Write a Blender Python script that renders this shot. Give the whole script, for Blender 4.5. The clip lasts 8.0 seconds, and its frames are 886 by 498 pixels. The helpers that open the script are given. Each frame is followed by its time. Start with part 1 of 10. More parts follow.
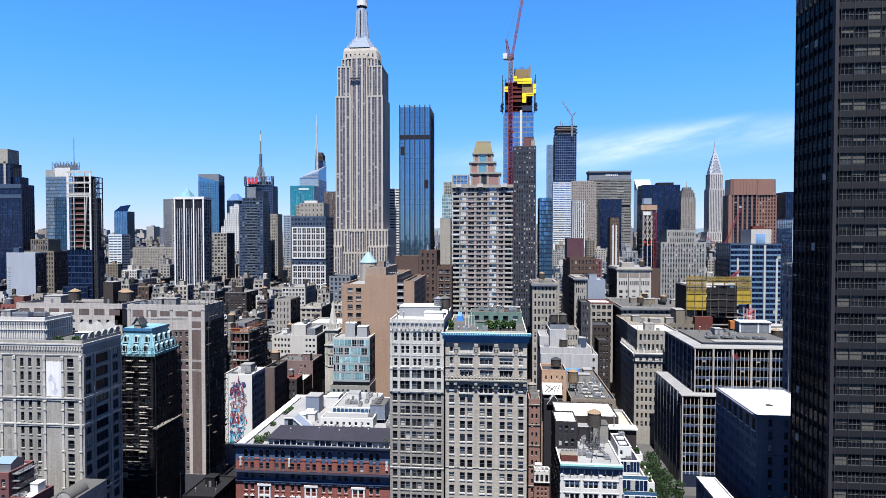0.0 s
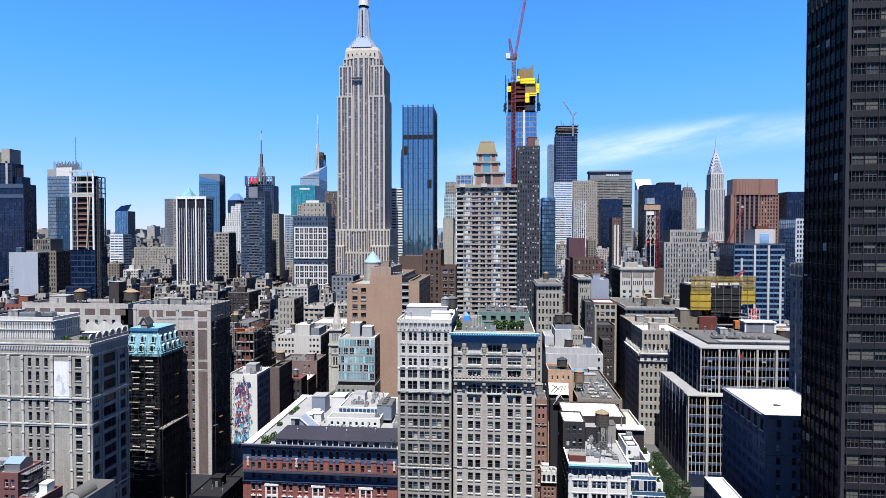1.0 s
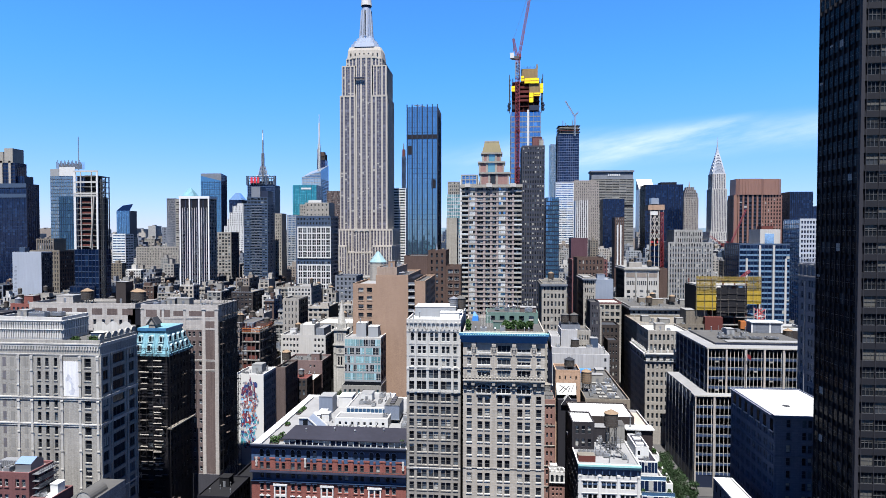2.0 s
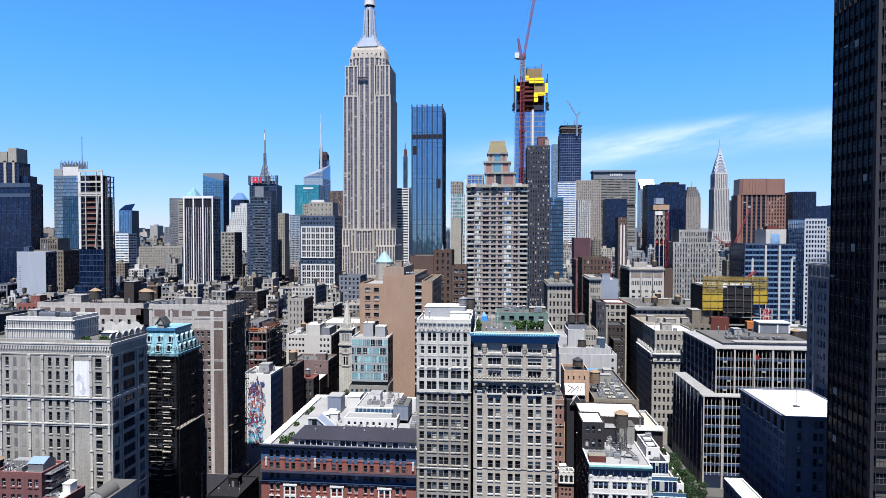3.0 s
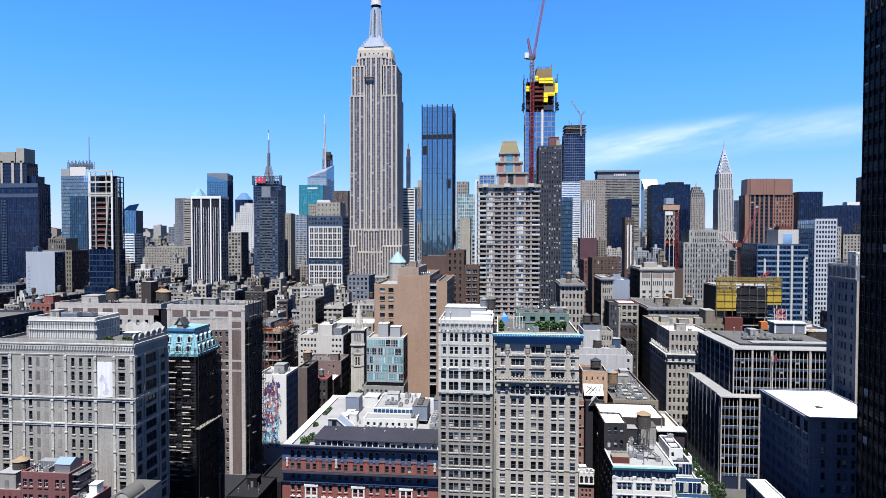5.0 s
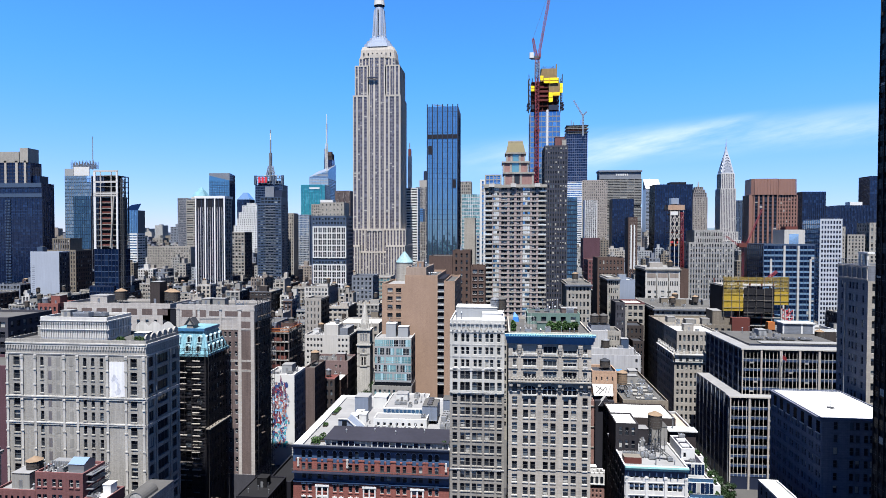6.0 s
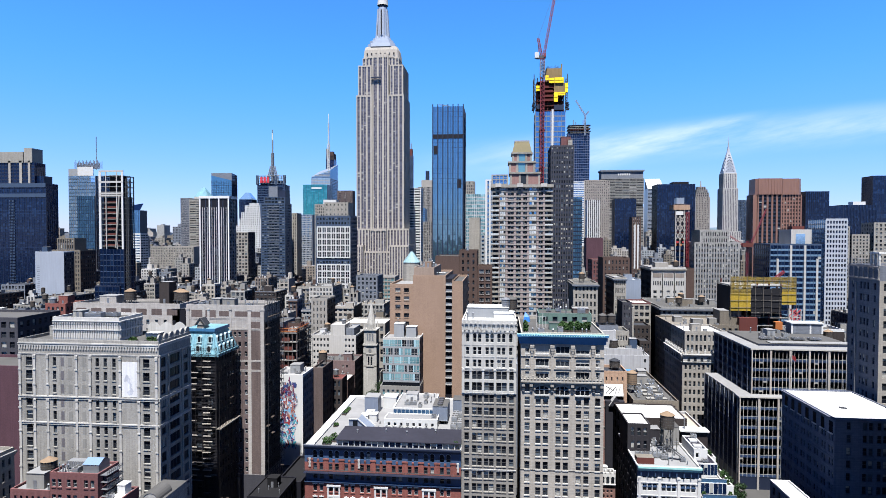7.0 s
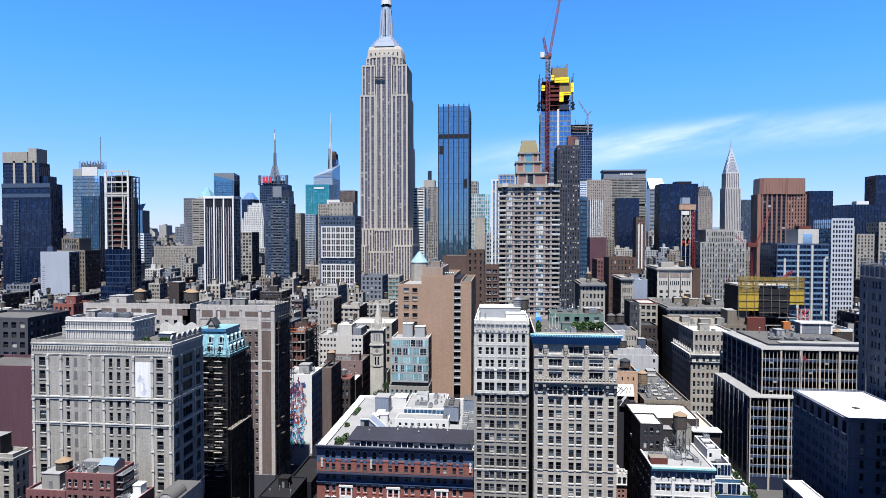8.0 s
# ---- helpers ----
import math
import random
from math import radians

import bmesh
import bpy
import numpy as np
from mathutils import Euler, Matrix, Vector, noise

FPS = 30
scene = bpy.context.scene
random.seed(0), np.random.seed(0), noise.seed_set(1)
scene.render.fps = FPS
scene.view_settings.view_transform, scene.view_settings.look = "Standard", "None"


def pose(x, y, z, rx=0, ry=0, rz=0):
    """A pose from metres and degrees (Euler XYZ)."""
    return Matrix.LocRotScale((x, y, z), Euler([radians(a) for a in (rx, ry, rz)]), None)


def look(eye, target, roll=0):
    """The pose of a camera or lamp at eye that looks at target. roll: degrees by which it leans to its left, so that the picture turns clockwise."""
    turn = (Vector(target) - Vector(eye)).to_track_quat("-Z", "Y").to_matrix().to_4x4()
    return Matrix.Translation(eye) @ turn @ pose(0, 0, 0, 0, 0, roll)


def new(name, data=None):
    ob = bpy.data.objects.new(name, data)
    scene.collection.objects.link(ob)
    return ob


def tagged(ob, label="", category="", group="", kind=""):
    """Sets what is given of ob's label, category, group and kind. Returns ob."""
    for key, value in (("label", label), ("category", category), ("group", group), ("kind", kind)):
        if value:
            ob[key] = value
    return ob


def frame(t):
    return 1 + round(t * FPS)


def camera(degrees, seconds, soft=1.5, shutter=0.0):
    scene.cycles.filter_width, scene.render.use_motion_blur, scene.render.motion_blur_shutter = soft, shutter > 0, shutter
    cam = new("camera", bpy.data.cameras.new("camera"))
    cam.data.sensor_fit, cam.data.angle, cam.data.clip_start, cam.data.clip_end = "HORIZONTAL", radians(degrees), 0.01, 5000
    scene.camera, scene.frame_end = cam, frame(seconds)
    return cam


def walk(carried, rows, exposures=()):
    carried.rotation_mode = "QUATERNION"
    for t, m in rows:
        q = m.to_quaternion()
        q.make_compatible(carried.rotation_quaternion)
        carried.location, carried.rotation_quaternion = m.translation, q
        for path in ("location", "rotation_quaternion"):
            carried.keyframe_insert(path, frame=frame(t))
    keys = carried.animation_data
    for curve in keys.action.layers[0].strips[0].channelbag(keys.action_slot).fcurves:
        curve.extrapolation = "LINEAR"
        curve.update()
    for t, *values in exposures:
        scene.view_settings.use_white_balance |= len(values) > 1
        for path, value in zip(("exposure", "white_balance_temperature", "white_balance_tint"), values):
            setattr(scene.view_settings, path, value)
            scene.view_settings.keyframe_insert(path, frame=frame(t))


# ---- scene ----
cam = camera(73.7, 8.0, soft=0.8)
METRES, EYE, TILT, LEAN, TURN = 24.0, 100.0, -0.85, 0.0, 5.2
ROWS = [
    (0.0, 0.0, 0.0, 0.0, 0.0, -0.49, -0.02),
    (0.5, -0.046, 0.0039, 0.0008, -0.01, -0.5, -0.03),
    (1.0, -0.0978, 0.0074, 0.0016, -0.01, -0.51, -0.03),
    (1.5, -0.1515, 0.0108, 0.0036, 0.0, -0.52, -0.04),
    (3.0, -0.3238, 0.0197, 0.0096, 0.11, -0.56, -0.09),
    (3.5, -0.3866, 0.0219, 0.0113, 0.13, -0.56, -0.09),
    (4.0, -0.4518, 0.0242, 0.0119, 0.15, -0.54, -0.1),
    (4.5, -0.5148, 0.0281, 0.0137, 0.2, -0.55, -0.09),
    (6.0, -0.716, 0.0373, 0.0162, 0.3, -0.57, -0.11),
    (6.5, -0.7846, 0.0396, 0.0176, 0.32, -0.57, -0.1),
    (7.0, -0.8546, 0.0422, 0.0197, 0.37, -0.59, -0.09),
    (7.5, -0.9252, 0.044, 0.0213, 0.41, -0.61, -0.08),
    (8.0, -0.9985, 0.0456, 0.0235, 0.46, -0.61, -0.06),
]
walk(cam, [(t, pose(0, 0, EYE, TILT, LEAN, TURN) @ pose(METRES * x, METRES * y, METRES * z, 90 + pitch, roll, yaw)) for t, x, y, z, yaw, pitch, roll in ROWS])

# ---- world and light ----
SUN_EL, SUN_POWER, SKY_POWER = 70.0, 5.3, 0.0500
scene.view_settings.exposure = 1.78
world = bpy.data.worlds.new("sky")
scene.world = world
world.use_nodes = True
wn, wl = world.node_tree.nodes, world.node_tree.links
sky = wn.new("ShaderNodeTexSky")
sky.sky_type, sky.sun_disc = "NISHITA", False
sky.sun_elevation, sky.sun_rotation = radians(SUN_EL), math.pi
sky.altitude, sky.air_density, sky.dust_density, sky.ozone_density = 100, 1.0, 0.1, 4.0
wn["Background"].inputs["Strength"].default_value = SKY_POWER
# thin cirrus streaks over the eastern part of the sky
tc = wn.new("ShaderNodeTexCoord")
sep = wn.new("ShaderNodeSeparateXYZ")
wl.new(tc.outputs["Generated"], sep.inputs[0])


def wmath(op, a, b=None, c=None):
    n = wn.new("ShaderNodeMath")
    n.operation = op
    for i, v in enumerate((a, b, c)):
        if v is None:
            continue
        if isinstance(v, (int, float)):
            n.inputs[i].default_value = v
        else:
            wl.new(v, n.inputs[i])
    return n.outputs[0]


def wsmooth(v, a, b):
    n = wn.new("ShaderNodeMapRange")
    n.interpolation_type = "SMOOTHSTEP"
    n.inputs[1].default_value, n.inputs[2].default_value = a, b
    wl.new(v, n.inputs[0])
    return n.outputs[0]


side = wmath("DIVIDE", sep.outputs[0], wmath("MAXIMUM", sep.outputs[1], 0.05))
rise = wmath("DIVIDE", sep.outputs[2], wmath("MAXIMUM", sep.outputs[1], 0.05))
comb = wn.new("ShaderNodeCombineXYZ")
wl.new(wmath("MULTIPLY", side, 3.0), comb.inputs[0])
wl.new(wmath("MULTIPLY", wmath("SUBTRACT", rise, wmath("MULTIPLY", side, 0.2)), 16.0), comb.inputs[1])
wisp = wn.new("ShaderNodeTexNoise")
wisp.inputs["Scale"].default_value, wisp.inputs["Detail"].default_value, wisp.inputs["Roughness"].default_value = 1.1, 8.0, 0.62
wl.new(comb.outputs[0], wisp.inputs["Vector"])
streak_axis = wmath("SUBTRACT", rise, wmath("ADD", wmath("MULTIPLY", side, 0.25), 0.089))
spread_w = wmath("ADD", wmath("MULTIPLY", wmath("MAXIMUM", wmath("SUBTRACT", 0.44, side), 0.0), 0.10), 0.008)  # narrow at its eastern tip
streak = wmath("SUBTRACT", 1.0, wsmooth(wmath("DIVIDE", wmath("ABSOLUTE", streak_axis), spread_w), 0.0, 1.0))
streak = wmath("MULTIPLY", streak, wmath("MULTIPLY", wsmooth(side, 0.0, 0.24), wmath("SUBTRACT", 1.0, wsmooth(side, 0.34, 0.44))))
low_axis = wmath("SUBTRACT", rise, wmath("ADD", wmath("MULTIPLY", side, 0.08), 0.130))
low = wmath("SUBTRACT", 1.0, wsmooth(wmath("ABSOLUTE", low_axis), 0.0, 0.042))
low = wmath("MULTIPLY", low, wmath("MULTIPLY", wsmooth(side, -0.2, 0.1), wmath("SUBTRACT", 1.0, wsmooth(side, 0.7, 1.0))))
amount = wmath("MULTIPLY", wmath("ADD", wmath("MULTIPLY", streak, 0.34), wmath("MULTIPLY", low, 0.36)), wsmooth(wisp.outputs["Fac"], 0.22, 0.66))
veil = wn.new("ShaderNodeMix")
veil.data_type = "RGBA"
veil.inputs["B"].default_value = (7.2, 7.6, 8.2, 1)
wl.new(amount, veil.inputs["Factor"])
deep = wn.new("ShaderNodeMix")
deep.data_type = "RGBA"
deep.inputs["A"].default_value, deep.inputs["B"].default_value = (0.57, 0.66, 1.08, 1), (0.39, 0.95, 1.47, 1)
wl.new(wsmooth(sep.outputs[2], 0.0, 0.3), deep.inputs["Factor"])
zenith = wn.new("ShaderNodeMix")
zenith.data_type = "RGBA"
zenith.inputs["B"].default_value = (0.012, 0.095, 0.46, 1)
wl.new(wsmooth(sep.outputs[2], 0.36, 0.62), zenith.inputs["Factor"])
wl.new(deep.outputs["Result"], zenith.inputs["A"])
blue = wn.new("ShaderNodeMix")
blue.data_type, blue.blend_type = "RGBA", "MULTIPLY"
blue.inputs["Factor"].default_value = 1.0
wl.new(sky.outputs[0], blue.inputs["A"])
wl.new(zenith.outputs["Result"], blue.inputs["B"])
wl.new(blue.outputs["Result"], veil.inputs["A"])
wl.new(veil.outputs["Result"], wn["Background"].inputs["Color"])

sun = new("sun", bpy.data.lights.new("sun", "SUN"))
sun.data.energy, sun.data.angle, sun.data.color = SUN_POWER, radians(0.53), (1.0, 0.985, 0.975)
sun.matrix_world = look((0, -300 * math.cos(radians(SUN_EL)), 300 * math.sin(radians(SUN_EL))), (0, 0, 0))

# ---- materials ----
MATS = {}


def nodes_of(name):
    m = bpy.data.materials.new(name)
    m.use_nodes = True
    return m, m.node_tree.nodes, m.node_tree.links, m.node_tree.nodes["Principled BSDF"]


def stone(name, rgb, rough=0.85, var=0.18, grain=0.9, streaks=0.25, bump=0.15, course=0.0, blocks=None):
    """Masonry: patches, vertical rain streaks, fine grain, optional courses."""
    m, n, l, p = nodes_of(name)
    geo, mp, mp2 = n.new("ShaderNodeNewGeometry"), n.new("ShaderNodeMapping"), n.new("ShaderNodeMapping")
    info = n.new("ShaderNodeObjectInfo")
    l.new(geo.outputs["Position"], mp.inputs[0])
    l.new(geo.outputs["Position"], mp2.inputs[0])
    mp.inputs["Scale"].default_value = (0.12, 0.12, 0.07)
    mp2.inputs["Scale"].default_value = (1.6, 1.6, 0.06)
    big, run, fine = (n.new("ShaderNodeTexNoise") for _ in range(3))
    l.new(mp.outputs[0], big.inputs["Vector"])
    l.new(mp2.outputs[0], run.inputs["Vector"])
    l.new(geo.outputs["Position"], fine.inputs["Vector"])
    big.inputs["Scale"].default_value, big.inputs["Detail"].default_value = 1.0, 5.0
    run.inputs["Scale"].default_value, run.inputs["Detail"].default_value = 1.0, 4.0
    fine.inputs["Scale"].default_value, fine.inputs["Detail"].default_value = grain, 6.0

    def add(op, a, b):
        k = n.new("ShaderNodeMath")
        k.operation = op
        for i, v in enumerate((a, b)):
            if isinstance(v, (int, float)):
                k.inputs[i].default_value = v
            else:
                l.new(v, k.inputs[i])
        return k.outputs[0]

    total = add("ADD", add("MULTIPLY", add("SUBTRACT", big.outputs["Fac"], 0.5), 2.2 * var), add("MULTIPLY", add("SUBTRACT", run.outputs["Fac"], 0.5), 2 * streaks))
    total = add("ADD", total, add("MULTIPLY", add("SUBTRACT", fine.outputs["Fac"], 0.5), 1.4 * var))
    total = add("ADD", total, add("MULTIPLY", add("SUBTRACT", info.outputs["Random"], 0.5), 0.12))
    if course:
        sepz = n.new("ShaderNodeSeparateXYZ")
        l.new(geo.outputs["Position"], sepz.inputs[0])
        wave = add("SINE", add("MULTIPLY", sepz.outputs[2], 2 * math.pi / course), 0.0)
        total = add("SUBTRACT", total, add("MULTIPLY", add("GREATER_THAN", wave, 0.93), 0.14))
    if blocks:
        sepb, comb_b, tile = n.new("ShaderNodeSeparateXYZ"), n.new("ShaderNodeCombineXYZ"), n.new("ShaderNodeTexBrick")
        l.new(geo.outputs["Position"], sepb.inputs[0])
        l.new(add("ADD", sepb.outputs[0], sepb.outputs[1]), comb_b.inputs[0])
        l.new(sepb.outputs[2], comb_b.inputs[1])
        l.new(comb_b.outputs[0], tile.inputs["Vector"])
        for key, v in (("Color1", 0.3), ("Color2", 0.7), ("Mortar", 0.1)):
            tile.inputs[key].default_value = (v, v, v, 1)
        tile.inputs["Scale"].default_value, tile.inputs["Mortar Size"].default_value = 1.0, blocks[1] * 0.07
        tile.inputs["Brick Width"].default_value, tile.inputs["Row Height"].default_value = blocks[:2]
        total = add("ADD", total, add("MULTIPLY", add("SUBTRACT", tile.outputs["Color"], 0.5), blocks[2] if len(blocks) > 2 else 0.7))
    gain = add("ADD", total, 1.0)
    col = n.new("ShaderNodeMix")
    col.data_type, col.blend_type = "RGBA", "MULTIPLY"
    col.inputs["Factor"].default_value = 1.0
    col.inputs["A"].default_value = (*rgb, 1)
    grey = n.new("ShaderNodeCombineColor")
    for i in range(3):
        l.new(gain, grey.inputs[i])
    l.new(grey.outputs[0], col.inputs["B"])
    l.new(col.outputs["Result"], p.inputs["Base Color"])
    p.inputs["Roughness"].default_value, p.inputs["Specular IOR Level"].default_value = rough, 0.15 if rough > 0.55 else 0.4
    if bump:
        b = n.new("ShaderNodeBump")
        b.inputs["Strength"].default_value, b.inputs["Distance"].default_value = bump, 0.1
        l.new(fine.outputs["Fac"], b.inputs["Height"])
        l.new(b.outputs[0], p.inputs["Normal"])
    MATS[name] = m
    return m


def plain(name, rgb, rough=0.5, metal=0.0, var=0.1):
    m = stone(name, rgb, rough, var, 1.6, var * 0.6, 0.0)
    m.node_tree.nodes["Principled BSDF"].inputs["Metallic"].default_value = metal
    return m


def glazing(name, dark, light, rough=0.06, metal=0.0, ior=1.5, share=0.75, wave=0.02):
    """Window glass: each pane with its own tone, a little uneven."""
    m, n, l, p = nodes_of(name)
    geo, info = n.new("ShaderNodeNewGeometry"), n.new("ShaderNodeObjectInfo")
    k, fr = n.new("ShaderNodeMath"), n.new("ShaderNodeMath")
    k.operation, fr.operation = "ADD", "FRACT"
    l.new(geo.outputs["Random Per Island"], k.inputs[0])
    l.new(info.outputs["Random"], k.inputs[1])
    l.new(k.outputs[0], fr.inputs[0])
    ramp = n.new("ShaderNodeValToRGB")
    l.new(fr.outputs[0], ramp.inputs[0])
    ramp.color_ramp.elements[0].color = (*dark, 1)
    ramp.color_ramp.elements[1].color = (*light, 1)
    e = ramp.color_ramp.elements.new(share)
    e.color = (*[a * 0.75 + b * 0.25 for a, b in zip(dark, light)], 1)
    l.new(ramp.outputs[0], p.inputs["Base Color"])
    p.inputs["Roughness"].default_value, p.inputs["Metallic"].default_value, p.inputs["IOR"].default_value = rough, metal, ior
    tex, b = n.new("ShaderNodeTexNoise"), n.new("ShaderNodeBump")
    tex.inputs["Scale"].default_value = 0.35
    l.new(geo.outputs["Position"], tex.inputs["Vector"])
    l.new(tex.outputs["Fac"], b.inputs["Height"])
    b.inputs["Strength"].default_value, b.inputs["Distance"].default_value = 0.25, wave
    l.new(b.outputs[0], p.inputs["Normal"])
    MATS[name] = m
    return m


LIMESTONE = stone("limestone", (0.191, 0.178, 0.160), blocks=(1.6, 0.8, 0.3))
PALE_LIME = stone("pale_limestone", (0.187, 0.175, 0.155), course=1.1, blocks=(1.3, 0.55, 0.5))
GREY_STONE = stone("grey_stone", (0.1880, 0.1850, 0.1770), var=0.2, course=0.9, blocks=(0.9, 0.45, 0.75))
WARM_STONE = stone("warm_stone", (0.232, 0.212, 0.186), course=0.8, blocks=(1.1, 0.4, 0.4))
CREAM = stone("cream_terracotta", (0.275, 0.267, 0.252), var=0.12)
TAN_BRICK = stone("tan_brick", (0.1880, 0.1280, 0.0930), grain=2.5, var=0.12, streaks=0.12, blocks=(0.5, 0.16, 0.5))
BUFF_BRICK = stone("buff_brick", (0.110, 0.095, 0.076), grain=2.5, blocks=(0.45, 0.15, 0.5))
RED_BRICK = stone("red_brick", (0.138, 0.050, 0.041), grain=3.0, course=0.6, blocks=(0.45, 0.15, 0.6))
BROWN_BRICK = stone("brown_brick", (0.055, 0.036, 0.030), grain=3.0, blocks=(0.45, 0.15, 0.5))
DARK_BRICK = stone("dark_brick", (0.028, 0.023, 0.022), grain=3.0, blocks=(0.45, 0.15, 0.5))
MAROON = stone("maroon_brick", (0.095, 0.043, 0.043), grain=3.0, var=0.12, blocks=(0.45, 0.15, 0.5))
WHITE_PAINT = stone("white_paint", (0.370, 0.370, 0.362), rough=0.6, var=0.07, streaks=0.08)
CONCRETE = stone("concrete", (0.142, 0.138, 0.129), var=0.16)
PINK_STONE = stone("pink_stone", (0.140, 0.119, 0.104), var=0.14, streaks=0.3)
GREY_PAINT = stone("grey_stucco", (0.175, 0.183, 0.191), var=0.08, streaks=0.1)
BLUE_GREY = stone("blue_grey_panel", (0.025, 0.041, 0.071), rough=0.5, var=0.1)
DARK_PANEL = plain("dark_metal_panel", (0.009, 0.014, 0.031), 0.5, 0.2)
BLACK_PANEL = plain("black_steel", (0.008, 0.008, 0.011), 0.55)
GREY_METAL = plain("grey_metal", (0.194, 0.200, 0.212), 0.4, 0.6)
PALE_METAL = plain("pale_metal", (0.320, 0.330, 0.341), 0.35, 0.7)
BRONZE = plain("bronze_panel", (0.150, 0.080, 0.060), 0.45, 0.1)
COPPER = stone("green_copper", (0.088, 0.178, 0.215), rough=0.6, var=0.55, streaks=0.6, grain=3.2)
PALE_COPPER = stone("pale_copper", (0.205, 0.285, 0.305), rough=0.6, var=0.25, streaks=0.3, grain=1.6)
BLUE_COPPER = stone("blue_cornice_paint", (0.024, 0.090, 0.180), rough=0.5, var=0.2)
TEAL_TRIM = stone("teal_cornice_paint", (0.194, 0.355, 0.335), rough=0.5)
SPANDREL = plain("grey_spandrel", (0.110, 0.103, 0.110), 0.45, 0.3)
FRAME_W = plain("white_window_frame", (0.240, 0.240, 0.232), 0.5)
FRAME_D = plain("dark_window_frame", (0.039, 0.039, 0.039), 0.5)
BLIND = plain("window_blind", (0.220, 0.216, 0.200), 0.8)
RUST = plain("rusty_steel", (0.071, 0.022, 0.018), 0.7)
RED_STEEL = plain("red_painted_steel", (0.129, 0.015, 0.019), 0.5)
YELLOW = plain("yellow_formwork", (0.637, 0.465, 0.015), 0.6)
NET_YELLOW = stone("yellow_netting", (0.165, 0.118, 0.028), rough=0.8, var=0.25)
ORANGE = plain("orange_netting", (0.245, 0.084, 0.026), 0.7)
BLUE_TARP = plain("blue_tarpaulin", (0.020, 0.120, 0.360), 0.5)
TUBE = plain("scaffold_tube", (0.029, 0.029, 0.031), 0.6)
TIMBER = stone("weathered_timber", (0.043, 0.034, 0.028), grain=4.0, streaks=0.4)
DARK_TIMBER = stone("dark_timber", (0.039, 0.033, 0.029), grain=4.0, streaks=0.3)
CONE = stone("tank_cone_plywood", (0.123, 0.087, 0.058), var=0.15)
ROOF_WHITE = stone("white_roof_membrane", (0.330, 0.330, 0.325), var=0.14, streaks=0, grain=0.4)
ROOF_SILVER = stone("silver_roof_coating", (0.125, 0.125, 0.127), var=0.25, streaks=0, grain=0.5)
ROOF_GREY = stone("grey_roof_felt", (0.048, 0.047, 0.046), var=0.3, streaks=0, grain=0.5)
ROOF_DARK = stone("dark_roof_tar", (0.019, 0.021, 0.026), var=0.3, streaks=0, grain=0.5)
ROOF_TAN = stone("tan_roof_gravel", (0.100, 0.090, 0.076), var=0.25, streaks=0, grain=0.8)
LEAF = stone("shrub_leaves", (0.022, 0.046, 0.013), rough=0.6, var=0.45, grain=2.0, streaks=0)
ASPHALT = stone("asphalt", (0.022, 0.022, 0.024), var=0.25, streaks=0)
SIDEWALK = stone("sidewalk_concrete", (0.040, 0.039, 0.038), var=0.2, streaks=0)
# the blue of distance haze is in the hill colour
HILL = stone("haze_blue_hills", (0.160, 0.220, 0.260), var=0.1, streaks=0, grain=0.02)
GLASS = glazing("window_glass", (0.005, 0.006, 0.009), (0.07, 0.085, 0.1), ior=1.38, share=0.85)
GLASS_BLUE = glazing("blue_curtain_glass", (0.07, 0.17, 0.32), (0.15, 0.31, 0.5), 0.05, 0.75, share=0.85)
GLASS_PALE = glazing("pale_curtain_glass", (0.24, 0.42, 0.66), (0.45, 0.62, 0.82), 0.07, 0.75)
GLASS_NAVY = glazing("navy_curtain_glass", (0.003, 0.010, 0.036), (0.013, 0.031, 0.080), 0.08, 0.5)
GLASS_TEAL = glazing("teal_curtain_glass", (0.03, 0.22, 0.24), (0.1, 0.36, 0.38), 0.08, 0.7)
GLASS_AQUA = glazing("aqua_glass", (0.06, 0.16, 0.19), (0.22, 0.38, 0.41), 0.08, 0.4, share=0.5)
NET_BRIGHT = stone("bright_yellow_netting", (0.235, 0.160, 0.020), rough=0.8, var=0.2)
RAIN_STONE = stone("bluish_limestone", (0.088, 0.098, 0.130), var=0.15, course=0.8, blocks=(1.2, 0.6, 0.4))
GLASS_BLACK = glazing("black_glass", (0.003, 0.004, 0.006), (0.03, 0.034, 0.04), 0.15, 0.0, ior=1.22, share=0.85)

GLASS.node_tree.nodes["Principled BSDF"].inputs["Specular IOR Level"].default_value = 0.14
for dull in (GLASS_BLACK, BLACK_PANEL):  # tinted or matt, little gloss
    dull.node_tree.nodes["Principled BSDF"].inputs["Specular IOR Level"].default_value = 0.15

# ---- mesh helpers ----
OCC = []  # footprints that are taken


